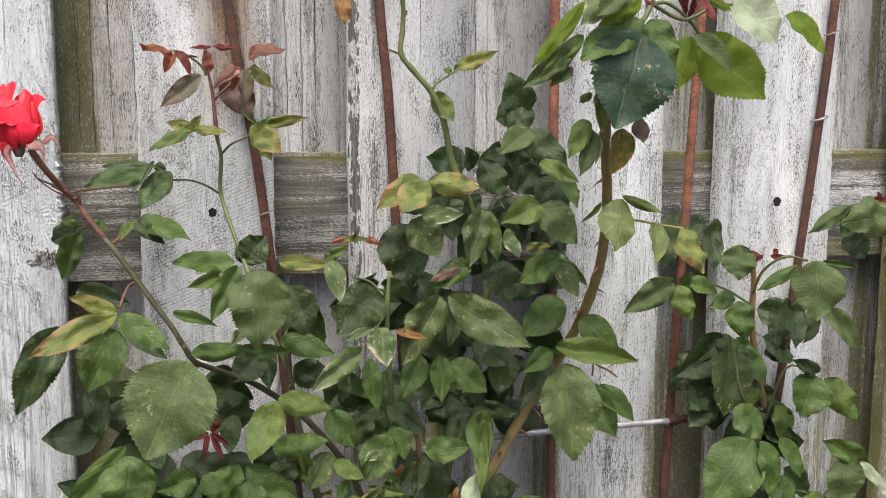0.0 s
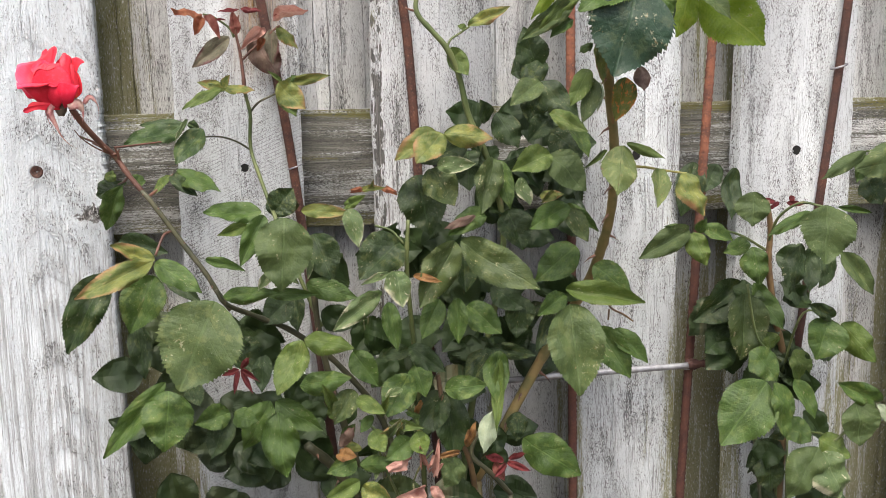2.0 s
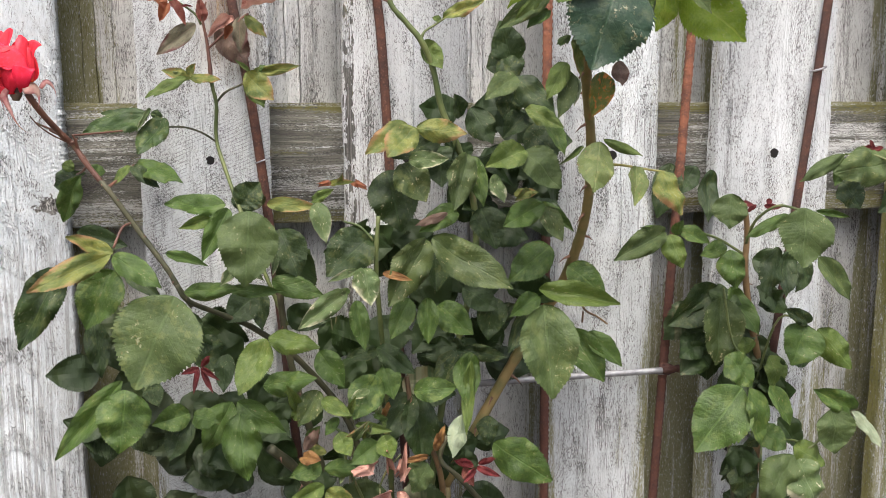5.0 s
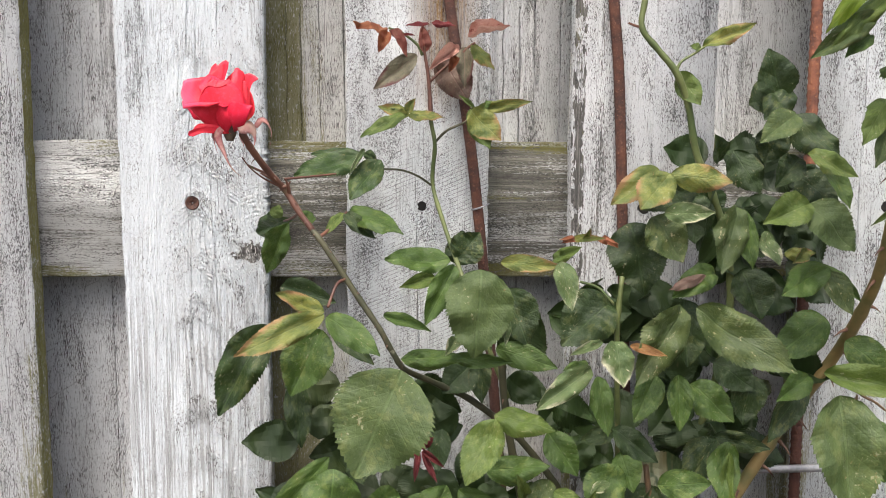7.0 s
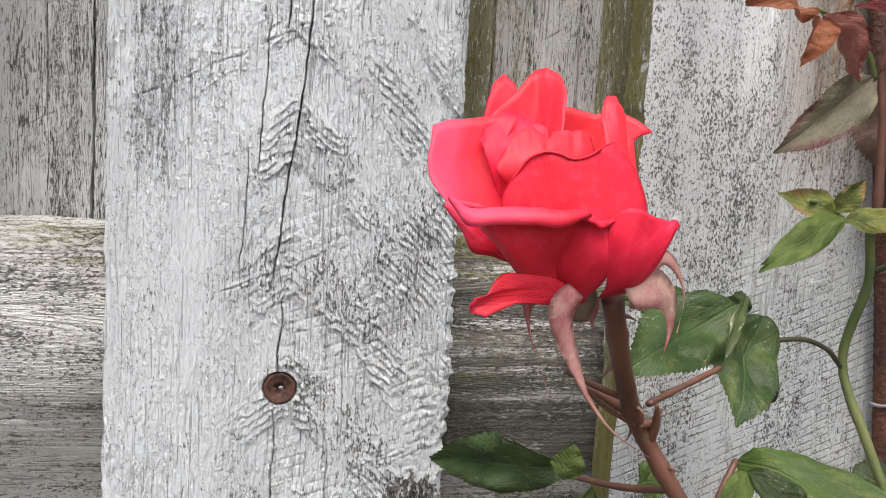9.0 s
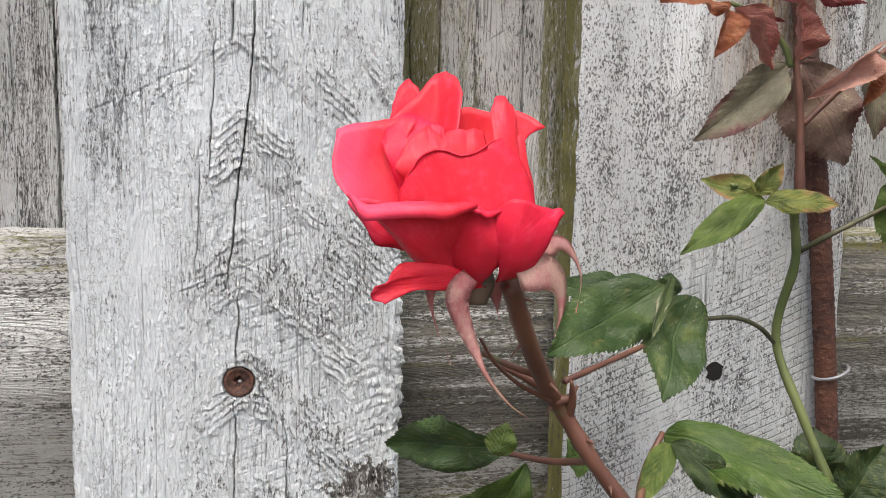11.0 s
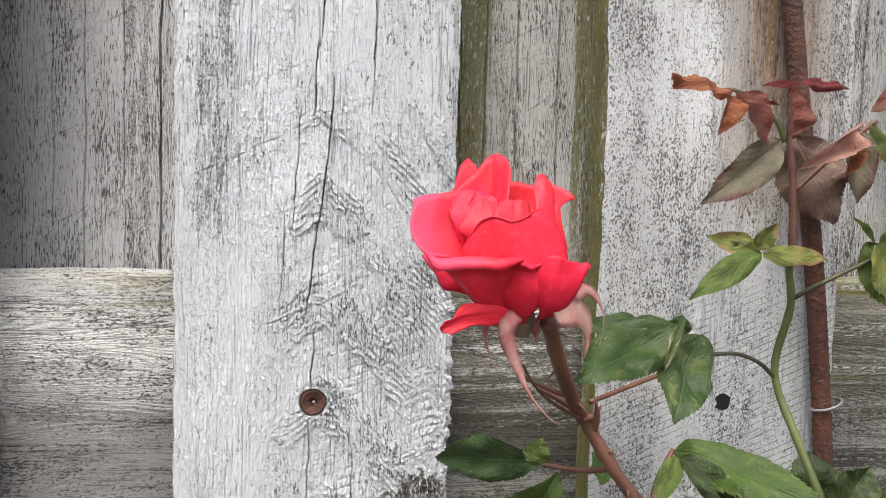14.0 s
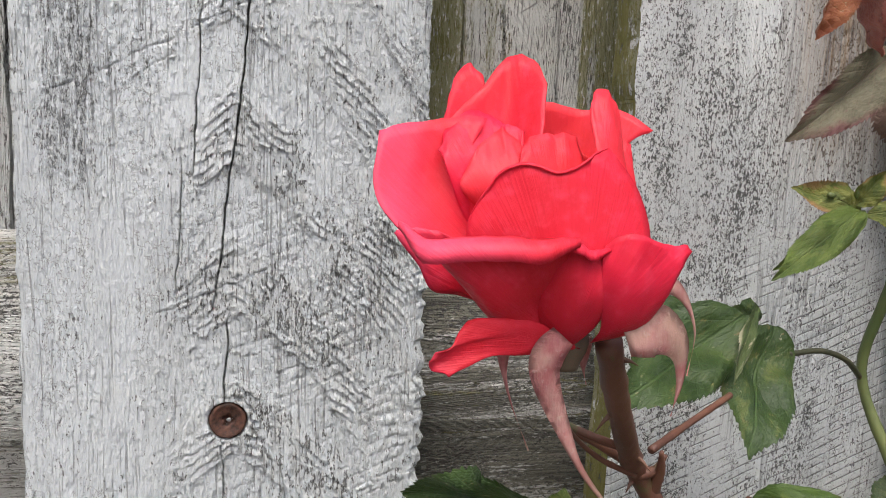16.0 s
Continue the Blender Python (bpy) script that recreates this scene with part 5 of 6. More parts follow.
leaf(rose_bush, (0.082, -0.170, 0.746), (0.070, -0.190, 0.708), 0.020, "W")
leaf(rose_bush, (0.120, -0.150, 0.705), (0.181, -0.170, 0.663), 0.043, "G")
leaf(rose_bush, (0.123, -0.120, 0.725), (0.116, -0.140, 0.700), 0.024, "D")
leaf(rose_bush, (-0.254, -0.170, 0.924), (-0.325, -0.190, 0.894), 0.023, "Y")
leaf(rose_bush, (-0.258, -0.140, 0.920), (-0.297, -0.160, 0.939), 0.018, "Y")
leaf(rose_bush, (-0.309, -0.120, 0.905), (-0.351, -0.140, 0.828), 0.038, "D")
leaf(rose_bush, (-0.302, -0.080, 0.932), (-0.252, -0.100, 0.921), 0.025, "D")
leaf(rose_bush, (-0.251, -0.180, 0.925), (-0.207, -0.200, 0.899), 0.023, "G")
leaf(rose_bush, (-0.252, -0.120, 0.902), (-0.215, -0.140, 0.874), 0.017, "D")
leaf(rose_bush, (-0.246, -0.180, 0.795), (-0.251, -0.200, 0.739), 0.048, "G")
leaf(rose_bush, (-0.252, -0.160, 0.798), (-0.316, -0.180, 0.729), 0.024, "G")
leaf(rose_bush, (-0.291, -0.080, 0.842), (-0.283, -0.100, 0.785), 0.025, "D")
leaf(rose_bush, (-0.235, -0.100, 0.774), (-0.226, -0.120, 0.760), 0.020, "D")
leaf(rose_bush, (-0.261, -0.120, 0.900), (-0.287, -0.140, 0.846), 0.043, "G")
leaf(rose_bush, (-0.192, -0.150, 0.758), (-0.224, -0.170, 0.755), 0.026, "G")
leaf(rose_bush, (-0.187, -0.170, 0.762), (-0.164, -0.190, 0.762), 0.021, "G")
leaf(rose_bush, (-0.192, -0.150, 0.754), (-0.213, -0.170, 0.719), 0.028, "D")
leaf(rose_bush, (-0.150, -0.140, 0.764), (-0.178, -0.160, 0.719), 0.030, "G")
leaf(rose_bush, (-0.141, -0.200, 0.772), (-0.136, -0.220, 0.711), 0.036, "G")
leaf(rose_bush, (-0.172, -0.100, 0.708), (-0.172, -0.120, 0.682), 0.026, "D")
leaf(rose_bush, (-0.181, -0.100, 0.826), (-0.170, -0.120, 0.791), 0.036, "D")
leaf(rose_bush, (-0.155, -0.120, 0.809), (-0.160, -0.140, 0.776), 0.020, "D")
leaf(rose_bush, (-0.064, -0.180, 0.707), (-0.092, -0.200, 0.705), 0.021, "G")
leaf(rose_bush, (-0.061, -0.180, 0.702), (-0.028, -0.200, 0.709), 0.018, "G")
leaf(rose_bush, (-0.062, -0.180, 0.774), (-0.036, -0.200, 0.764), 0.016, "L")
leaf(rose_bush, (-0.064, -0.170, 0.780), (-0.085, -0.190, 0.752), 0.024, "S")
leaf(rose_bush, (-0.046, -0.180, 0.738), (-0.036, -0.200, 0.720), 0.020, "L")
leaf(rose_bush, (-0.029, -0.180, 0.746), (0.004, -0.200, 0.744), 0.011, "L")
leaf(rose_bush, (-0.007, -0.180, 0.726), (-0.034, -0.200, 0.714), 0.024, "G")
leaf(rose_bush, (-0.002, -0.190, 0.736), (0.004, -0.210, 0.718), 0.021, "L")
leaf(rose_bush, (-0.008, -0.190, 0.709), (-0.031, -0.210, 0.704), 0.013, "K")
leaf(rose_bush, (0.003, -0.190, 0.702), (-0.001, -0.210, 0.729), 0.008, "K")
leaf(rose_bush, (0.009, -0.190, 0.699), (0.019, -0.210, 0.725), 0.009, "K")
leaf(rose_bush, (0.012, -0.190, 0.696), (0.022, -0.210, 0.708), 0.006, "K")
leaf(rose_bush, (-0.002, -0.170, 0.749), (0.003, -0.190, 0.774), 0.010, "O")
leaf(rose_bush, (-0.080, -0.180, 0.723), (-0.068, -0.200, 0.748), 0.012, "V")
leaf(rose_bush, (-0.083, -0.180, 0.717), (-0.066, -0.200, 0.720), 0.014, "O")
leaf(rose_bush, (0.054, -0.160, 0.704), (0.061, -0.180, 0.737), 0.010, "O")
leaf(rose_bush, (0.048, -0.160, 0.699), (0.015, -0.180, 0.703), 0.007, "O")
leaf(rose_bush, (0.048, -0.160, 0.692), (0.030, -0.180, 0.670), 0.030, "H")
leaf(rose_bush, (-0.188, -0.255, 0.899), (-0.223, -0.275, 0.824), 0.073, "H")
leaf(rose_bush, (-0.139, -0.060, 0.954), (-0.118, -0.060, 0.980), 0.032, "D")
leaf(rose_bush, (0.155, -0.080, 1.104), (0.139, -0.090, 1.148), 0.036, "D")
leaf(rose_bush, (0.158, -0.070, 1.107), (0.127, -0.070, 1.099), 0.037, "D")
leaf(rose_bush, (0.164, -0.060, 1.077), (0.149, -0.060, 1.046), 0.031, "D")
leaf(rose_bush, (0.144, -0.130, 0.969), (0.168, -0.140, 0.972), 0.012, "Y")
leaf(rose_bush, (0.134, -0.060, 0.832), (0.151, -0.060, 0.798), 0.054, "D")
leaf(rose_bush, (0.074, -0.100, 1.149), (0.118, -0.110, 1.170), 0.016, "Y")
leaf(rose_bush, (0.057, -0.090, 1.127), (0.074, -0.100, 1.097), 0.021, "L")
leaf(rose_bush, (0.073, -0.100, 1.147), (0.064, -0.100, 1.151), 0.008, "L")
leaf(rose_bush, (-0.040, -0.100, 1.227), (-0.037, -0.110, 1.193), 0.016, "O")
leaf(rose_bush, (0.005, -0.200, 0.681), (-0.023, -0.215, 0.677), 0.013, "K")
leaf(rose_bush, (-0.175, -0.209, 0.821), (-0.190, -0.218, 0.819), 0.006, "C")
leaf(rose_bush, (-0.173, -0.209, 0.820), (-0.161, -0.230, 0.801), 0.005, "C")
leaf(rose_bush, (-0.175, -0.209, 0.820), (-0.179, -0.230, 0.804), 0.005, "C")
leaf(rose_bush, (-0.172, -0.209, 0.821), (-0.156, -0.230, 0.815), 0.005, "C")
leaf(rose_bush, (-0.173, -0.209, 0.822), (-0.165, -0.218, 0.834), 0.006, "C")
leaf(rose_bush, (0.097, -0.165, 0.684), (0.081, -0.184, 0.678), 0.008, "C")
leaf(rose_bush, (0.098, -0.165, 0.686), (0.119, -0.184, 0.682), 0.008, "C")
leaf(rose_bush, (0.094, -0.165, 0.688), (0.071, -0.172, 0.699), 0.009, "C")
leaf(rose_bush, (0.100, -0.165, 0.689), (0.112, -0.184, 0.701), 0.007, "C")
leaf(thorny_rose, (0.192, -0.290, 1.171), (0.166, -0.305, 1.091), 0.076, "T")
leaf(thorny_rose, (0.195, -0.280, 1.180), (0.135, -0.295, 1.142), 0.035, "G")
leaf(thorny_rose, (0.206, -0.280, 1.184), (0.222, -0.295, 1.143), 0.031, "G")
leaf(thorny_rose, (0.224, -0.270, 1.166), (0.226, -0.285, 1.138), 0.015, "D")
leaf(thorny_rose, (0.251, -0.265, 1.171), (0.236, -0.280, 1.127), 0.030, "N")
leaf(thorny_rose, (0.266, -0.255, 1.170), (0.319, -0.270, 1.115), 0.050, "N")
leaf(thorny_rose, (0.247, -0.280, 1.171), (0.278, -0.295, 1.141), 0.020, "H")
leaf(thorny_rose, (0.278, -0.290, 1.201), (0.314, -0.305, 1.165), 0.040, "W")
leaf(thorny_rose, (0.347, -0.260, 1.193), (0.385, -0.275, 1.162), 0.026, "N")
leaf(thorny_rose, (0.137, -0.300, 1.193), (0.090, -0.315, 1.142), 0.014, "N")
leaf(thorny_rose, (0.142, -0.290, 1.168), (0.098, -0.305, 1.130), 0.015, "L")
leaf(thorny_rose, (0.132, -0.290, 1.153), (0.085, -0.305, 1.124), 0.017, "H")
leaf(thorny_rose, (0.134, -0.280, 1.141), (0.112, -0.295, 1.126), 0.013, "G")
leaf(thorny_rose, (0.168, -0.290, 1.208), (0.136, -0.305, 1.177), 0.023, "P")
leaf(thorny_rose, (0.181, -0.295, 1.206), (0.146, -0.310, 1.183), 0.021, "H")
leaf(thorny_rose, (0.198, -0.280, 1.198), (0.155, -0.295, 1.177), 0.016, "N")
leaf(thorny_rose, (0.207, -0.280, 1.211), (0.238, -0.295, 1.200), 0.016, "N")
leaf(thorny_rose, (0.239, -0.270, 1.211), (0.278, -0.285, 1.202), 0.013, "G")
leaf(thorny_rose, (0.262, -0.270, 1.203), (0.279, -0.285, 1.193), 0.009, "N")
leaf(thorny_rose, (0.238, -0.280, 1.188), (0.225, -0.295, 1.204), 0.010, "C")
leaf(thorny_rose, (0.240, -0.280, 1.186), (0.238, -0.295, 1.202), 0.007, "C")
leaf(thorny_rose, (0.252, -0.280, 1.203), (0.259, -0.295, 1.183), 0.011, "C")
leaf(thorny_rose, (0.199, -0.280, 1.200), (0.202, -0.295, 1.194), 0.004, "C")
leaf(thorny_rose, (0.157, -0.270, 1.121), (0.142, -0.285, 1.114), 0.008, "G")
leaf(thorny_rose, (0.160, -0.275, 1.121), (0.163, -0.290, 1.088), 0.014, "Y")
leaf(thorny_rose, (0.154, -0.270, 1.099), (0.134, -0.285, 1.068), 0.018, "L")
leaf(thorny_rose, (0.160, -0.265, 1.090), (0.146, -0.280, 1.051), 0.018, "S")
leaf(thorny_rose, (0.166, -0.260, 1.086), (0.161, -0.275, 1.061), 0.009, "W")
leaf(thorny_rose, (0.197, -0.250, 1.090), (0.182, -0.265, 1.052), 0.023, "A")
leaf(thorny_rose, (0.206, -0.260, 1.100), (0.205, -0.275, 1.080), 0.015, "V")
leaf(thorny_rose, (0.143, -0.250, 0.877), (0.146, -0.280, 0.795), 0.052, "H")
leaf(thorny_rose, (0.153, -0.200, 0.881), (0.227, -0.230, 0.871), 0.024, "L")
leaf(thorny_rose, (0.208, -0.120, 0.889), (0.241, -0.150, 0.862), 0.031, "G")
leaf(thorny_rose, (0.218, -0.100, 0.813), (0.249, -0.130, 0.759), 0.036, "G")
leaf(thorny_rose, (0.238, -0.100, 0.807), (0.270, -0.130, 0.777), 0.025, "G")
leaf(thorny_rose, (0.179, -0.100, 0.849), (0.144, -0.130, 0.799), 0.027, "D")
leaf(thorny_rose, (0.190, -0.260, 1.028), (0.178, -0.290, 0.989), 0.033, "M")
leaf(thorny_rose, (0.201, -0.240, 1.029), (0.226, -0.270, 1.017), 0.009, "L")
leaf(thorny_rose, (0.180, -0.240, 1.023), (0.151, -0.270, 1.009), 0.005, "L")
leaf(thorny_rose, (0.230, -0.250, 1.004), (0.219, -0.280, 0.973), 0.019, "M")
leaf(thorny_rose, (0.241, -0.280, 1.003), (0.259, -0.295, 0.965), 0.026, "Y")
leaf(side_rose, (0.343, -0.070, 0.916), (0.276, -0.085, 0.887), 0.029, "H")
leaf(side_rose, (0.344, -0.075, 0.913), (0.356, -0.090, 0.876), 0.027, "L")
leaf(side_rose, (0.356, -0.070, 0.917), (0.390, -0.085, 0.904), 0.021, "G")
leaf(side_rose, (0.352, -0.070, 0.912), (0.355, -0.085, 0.929), 0.013, "G")
leaf(side_rose, (0.338, -0.070, 0.918), (0.306, -0.085, 0.923), 0.008, "G")
leaf(side_rose, (0.377, 0.000, 0.989), (0.355, -0.015, 0.925), 0.035, "D")
leaf(side_rose, (0.427, 0.000, 0.980), (0.417, -0.015, 0.916), 0.025, "D")
leaf(side_rose, (0.407, 0.000, 0.984), (0.382, -0.015, 0.952), 0.027, "D")
leaf(side_rose, (0.405, -0.100, 0.961), (0.400, -0.115, 0.925), 0.039, "H")
leaf(side_rose, (0.446, -0.150, 0.943), (0.393, -0.165, 0.923), 0.014, "G")
leaf(side_rose, (0.447, -0.180, 0.953), (0.442, -0.195, 0.892), 0.062, "H")
leaf(side_rose, (0.511, -0.100, 0.939), (0.546, -0.115, 0.933), 0.008, "G")
leaf(side_rose, (0.407, -0.100, 0.897), (0.411, -0.115, 0.855), 0.032, "G")
leaf(side_rose, (0.413, -0.080, 0.900), (0.377, -0.095, 0.891), 0.020, "G")
leaf(side_rose, (0.454, -0.120, 0.902), (0.439, -0.135, 0.846), 0.027, "D")
leaf(side_rose, (0.474, -0.110, 0.897), (0.461, -0.125, 0.844), 0.025, "D")
leaf(side_rose, (0.506, -0.100, 0.882), (0.487, -0.115, 0.848), 0.024, "D")
leaf(side_rose, (0.505, -0.120, 0.889), (0.542, -0.135, 0.840), 0.024, "H")
leaf(side_rose, (0.426, -0.040, 0.840), (0.360, -0.055, 0.798), 0.048, "D")
leaf(side_rose, (0.420, -0.060, 0.833), (0.413, -0.075, 0.752), 0.052, "S")
leaf(side_rose, (0.433, -0.050, 0.842), (0.464, -0.065, 0.785), 0.030, "G")
leaf(side_rose, (0.412, -0.040, 0.781), (0.368, -0.055, 0.758), 0.036, "D")
leaf(side_rose, (0.508, -0.100, 0.805), (0.486, -0.115, 0.761), 0.050, "G")
leaf(side_rose, (0.512, -0.100, 0.805), (0.473, -0.115, 0.828), 0.018, "D")
leaf(side_rose, (0.530, -0.090, 0.796), (0.573, -0.105, 0.747), 0.033, "L")
leaf(side_rose, (0.415, -0.090, 0.770), (0.446, -0.105, 0.735), 0.039, "G")
leaf(side_rose, (0.419, -0.120, 0.739), (0.358, -0.135, 0.672), 0.063, "G")
leaf(side_rose, (0.424, -0.130, 0.741), (0.440, -0.145, 0.677), 0.031, "G")
leaf(side_rose, (0.453, -0.120, 0.740), (0.477, -0.135, 0.695), 0.022, "G")
leaf(side_rose, (0.487, -0.060, 0.757), (0.499, -0.075, 0.713), 0.034, "L")
leaf(side_rose, (0.467, -0.060, 0.775), (0.433, -0.075, 0.770), 0.020, "L")
leaf(side_rose, (0.456, -0.100, 0.680), (0.486, -0.115, 0.660), 0.032, "G")
leaf(side_rose, (0.485, -0.090, 0.675), (0.438, -0.105, 0.662), 0.025, "D")
leaf(side_rose, (0.484, -0.130, 0.657), (0.442, -0.145, 0.603), 0.042, "H")
leaf(side_rose, (0.495, -0.110, 0.659), (0.532, -0.125, 0.640), 0.034, "L")
leaf(side_rose, (0.491, -0.130, 0.651), (0.510, -0.145, 0.596), 0.052, "P")
leaf(side_rose, (0.571, -0.110, 0.698), (0.511, -0.125, 0.732), 0.027, "G")
leaf(side_rose, (0.535, -0.120, 0.706), (0.539, -0.135, 0.655), 0.047, "H")
leaf(side_rose, (0.564, -0.120, 0.702), (0.600, -0.135, 0.658), 0.015, "W")
leaf(side_rose, (0.454, -0.060, 0.629), (0.426, -0.075, 0.606), 0.015, "D")
leaf(side_rose, (0.447, -0.080, 0.630), (0.447, -0.095, 0.588), 0.040, "D")
leaf(side_rose, (0.595, -0.120, 0.995), (0.515, -0.135, 0.988), 0.045, "H")
leaf(side_rose, (0.529, -0.120, 1.005), (0.472, -0.135, 0.978), 0.016, "H")
leaf(side_rose, (0.537, -0.110, 1.001), (0.518, -0.125, 0.971), 0.020, "G")
leaf(side_rose, (0.549, -0.090, 0.972), (0.568, -0.105, 0.942), 0.035, "D")
leaf(side_rose, (0.642, -0.090, 0.969), (0.592, -0.105, 0.937), 0.041, "D")
leaf(side_rose, (0.609, -0.100, 0.993), (0.636, -0.115, 0.988), 0.008, "G")
leaf(side_rose, (0.583, -0.168, 1.002), (0.600, -0.174, 0.998), 0.009, "L")
leaf(side_rose, (0.450, -0.070, 0.944), (0.431, -0.070, 0.949), 0.007, "C")
leaf(side_rose, (0.454, -0.070, 0.944), (0.441, -0.070, 0.935), 0.006, "C")
leaf(side_rose, (0.462, -0.070, 0.943), (0.484, -0.070, 0.940), 0.007, "C")
leaf(side_rose, (0.466, -0.070, 0.946), (0.473, -0.070, 0.950), 0.007, "C")
leaf(side_rose, (0.540, -0.154, 1.011), (0.532, -0.160, 1.023), 0.006, "C")
leaf(side_rose, (0.542, -0.154, 1.012), (0.549, -0.160, 1.014), 0.006, "C")
leaf(side_rose, (0.541, -0.154, 1.012), (0.527, -0.160, 1.016), 0.006, "C")
leaf(rose_bush, (-0.187, -0.060, 1.091), (-0.228, -0.079, 1.072), 0.013, "L")
leaf(rose_bush, (-0.128, -0.055, 1.095), (-0.111, -0.075, 1.061), 0.021, "L")
leaf(rose_bush, (-0.229, -0.055, 1.051), (-0.289, -0.085, 1.030), 0.028, "E")
leaf(rose_bush, (-0.230, -0.050, 1.047), (-0.274, -0.060, 1.056), 0.017, "E")
leaf(rose_bush, (-0.213, -0.050, 1.046), (-0.239, -0.079, 1.009), 0.027, "E")
leaf(rose_bush, (-0.225, -0.060, 1.058), (-0.239, -0.075, 1.035), 0.005, "P")
leaf(rose_bush, (-0.223, -0.050, 1.047), (-0.220, -0.050, 1.057), 0.012, "E")
leaf(rose_bush, (-0.240, -0.090, 1.003), (-0.193, -0.144, 0.994), 0.023, "G")
leaf(rose_bush, (-0.242, -0.100, 1.002), (-0.258, -0.115, 0.986), 0.010, "L")
leaf(rose_bush, (-0.295, -0.070, 0.993), (-0.340, -0.012, 0.974), 0.022, "E")
leaf(rose_bush, (-0.294, -0.090, 0.991), (-0.318, -0.072, 0.942), 0.024, "G")
leaf(rose_bush, (-0.283, -0.100, 0.998), (-0.269, -0.090, 0.995), 0.014, "G")
leaf(rose_bush, (-0.305, -0.090, 0.996), (-0.301, -0.090, 1.008), 0.012, "L")
leaf(rose_bush, (-0.241, -0.100, 1.002), (-0.214, -0.120, 0.982), 0.014, "D")
leaf(rose_bush, (-0.024, -0.175, 0.707), (-0.038, -0.177, 0.694), 0.009, "Y")
leaf(rose_bush, (0.004, -0.175, 0.748), (-0.011, -0.191, 0.759), 0.007, "G")
leaf(rose_bush, (-0.078, -0.175, 0.712), (-0.077, -0.187, 0.705), 0.007, "Y")
leaf(rose_bush, (-0.077, -0.175, 0.733), (-0.063, -0.187, 0.751), 0.011, "G")
leaf(rose_bush, (-0.010, -0.175, 0.737), (-0.018, -0.183, 0.732), 0.005, "P")
leaf(rose_bush, (-0.015, -0.175, 0.779), (-0.035, -0.191, 0.776), 0.010, "P")
leaf(rose_bush, (-0.085, -0.175, 0.765), (-0.094, -0.205, 0.796), 0.012, "L")
leaf(rose_bush, (-0.030, -0.175, 0.728), (-0.018, -0.199, 0.755), 0.008, "P")
leaf(rose_bush, (-0.022, -0.175, 0.738), (-0.038, -0.193, 0.739), 0.006, "Y")
leaf(rose_bush, (-0.058, -0.175, 0.717), (-0.078, -0.182, 0.728), 0.010, "Y")
leaf(rose_bush, (-0.022, -0.175, 0.730), (-0.015, -0.202, 0.751), 0.008, "P")
leaf(rose_bush, (0.006, -0.175, 0.732), (-0.006, -0.194, 0.745), 0.005, "Y")
leaf(rose_bush, (-0.046, -0.175, 0.753), (-0.060, -0.183, 0.738), 0.011, "G")
leaf(rose_bush, (-0.018, -0.175, 0.722), (-0.019, -0.199, 0.753), 0.009, "Y")
leaf(rose_bush, (-0.037, -0.175, 0.751), (-0.030, -0.197, 0.780), 0.008, "L")
leaf(rose_bush, (-0.000, -0.175, 0.750), (0.001, -0.181, 0.740), 0.005, "L")
leaf(rose_bush, (-0.008, -0.175, 0.750), (-0.004, -0.193, 0.767), 0.006, "P")
leaf(rose_bush, (-0.043, -0.175, 0.697), (-0.046, -0.188, 0.688), 0.007, "P")
leaf(rose_bush, (0.005, -0.175, 0.728), (0.008, -0.194, 0.719), 0.009, "P")
leaf(rose_bush, (-0.091, -0.175, 0.754), (-0.077, -0.179, 0.771), 0.012, "L")
leaf(rose_bush, (0.010, -0.200, 0.681), (0.022, -0.210, 0.668), 0.011, "K")
leaf(rose_bush, (-0.062, -0.190, 0.689), (-0.099, -0.210, 0.679), 0.019, "L")
leaf(rose_bush, (-0.060, -0.190, 0.682), (-0.030, -0.210, 0.670), 0.024, "Y")
leaf(rose_bush, (0.085, -0.160, 0.684), (0.094, -0.170, 0.667), 0.011, "R")


# ---- the canes run down to their roots ----
for plant in (rose_bush, thorny_rose, side_rose):
    ends = feet.pop(plant.name, [])
    root = sum((e[0].x for e in ends), 0.0) / max(1, len(ends))
    for n, (low, radius, kind) in enumerate(ends):
        foot = Vector((root + 0.03 * math.cos(n * 2.1), -0.07 + 0.025 * math.sin(n * 2.1), -0.03))
        cane(plant, [low, low.lerp(foot, 0.4) + Vector((0, -0.012, 0)), foot], radius, radius * 1.25, kind)


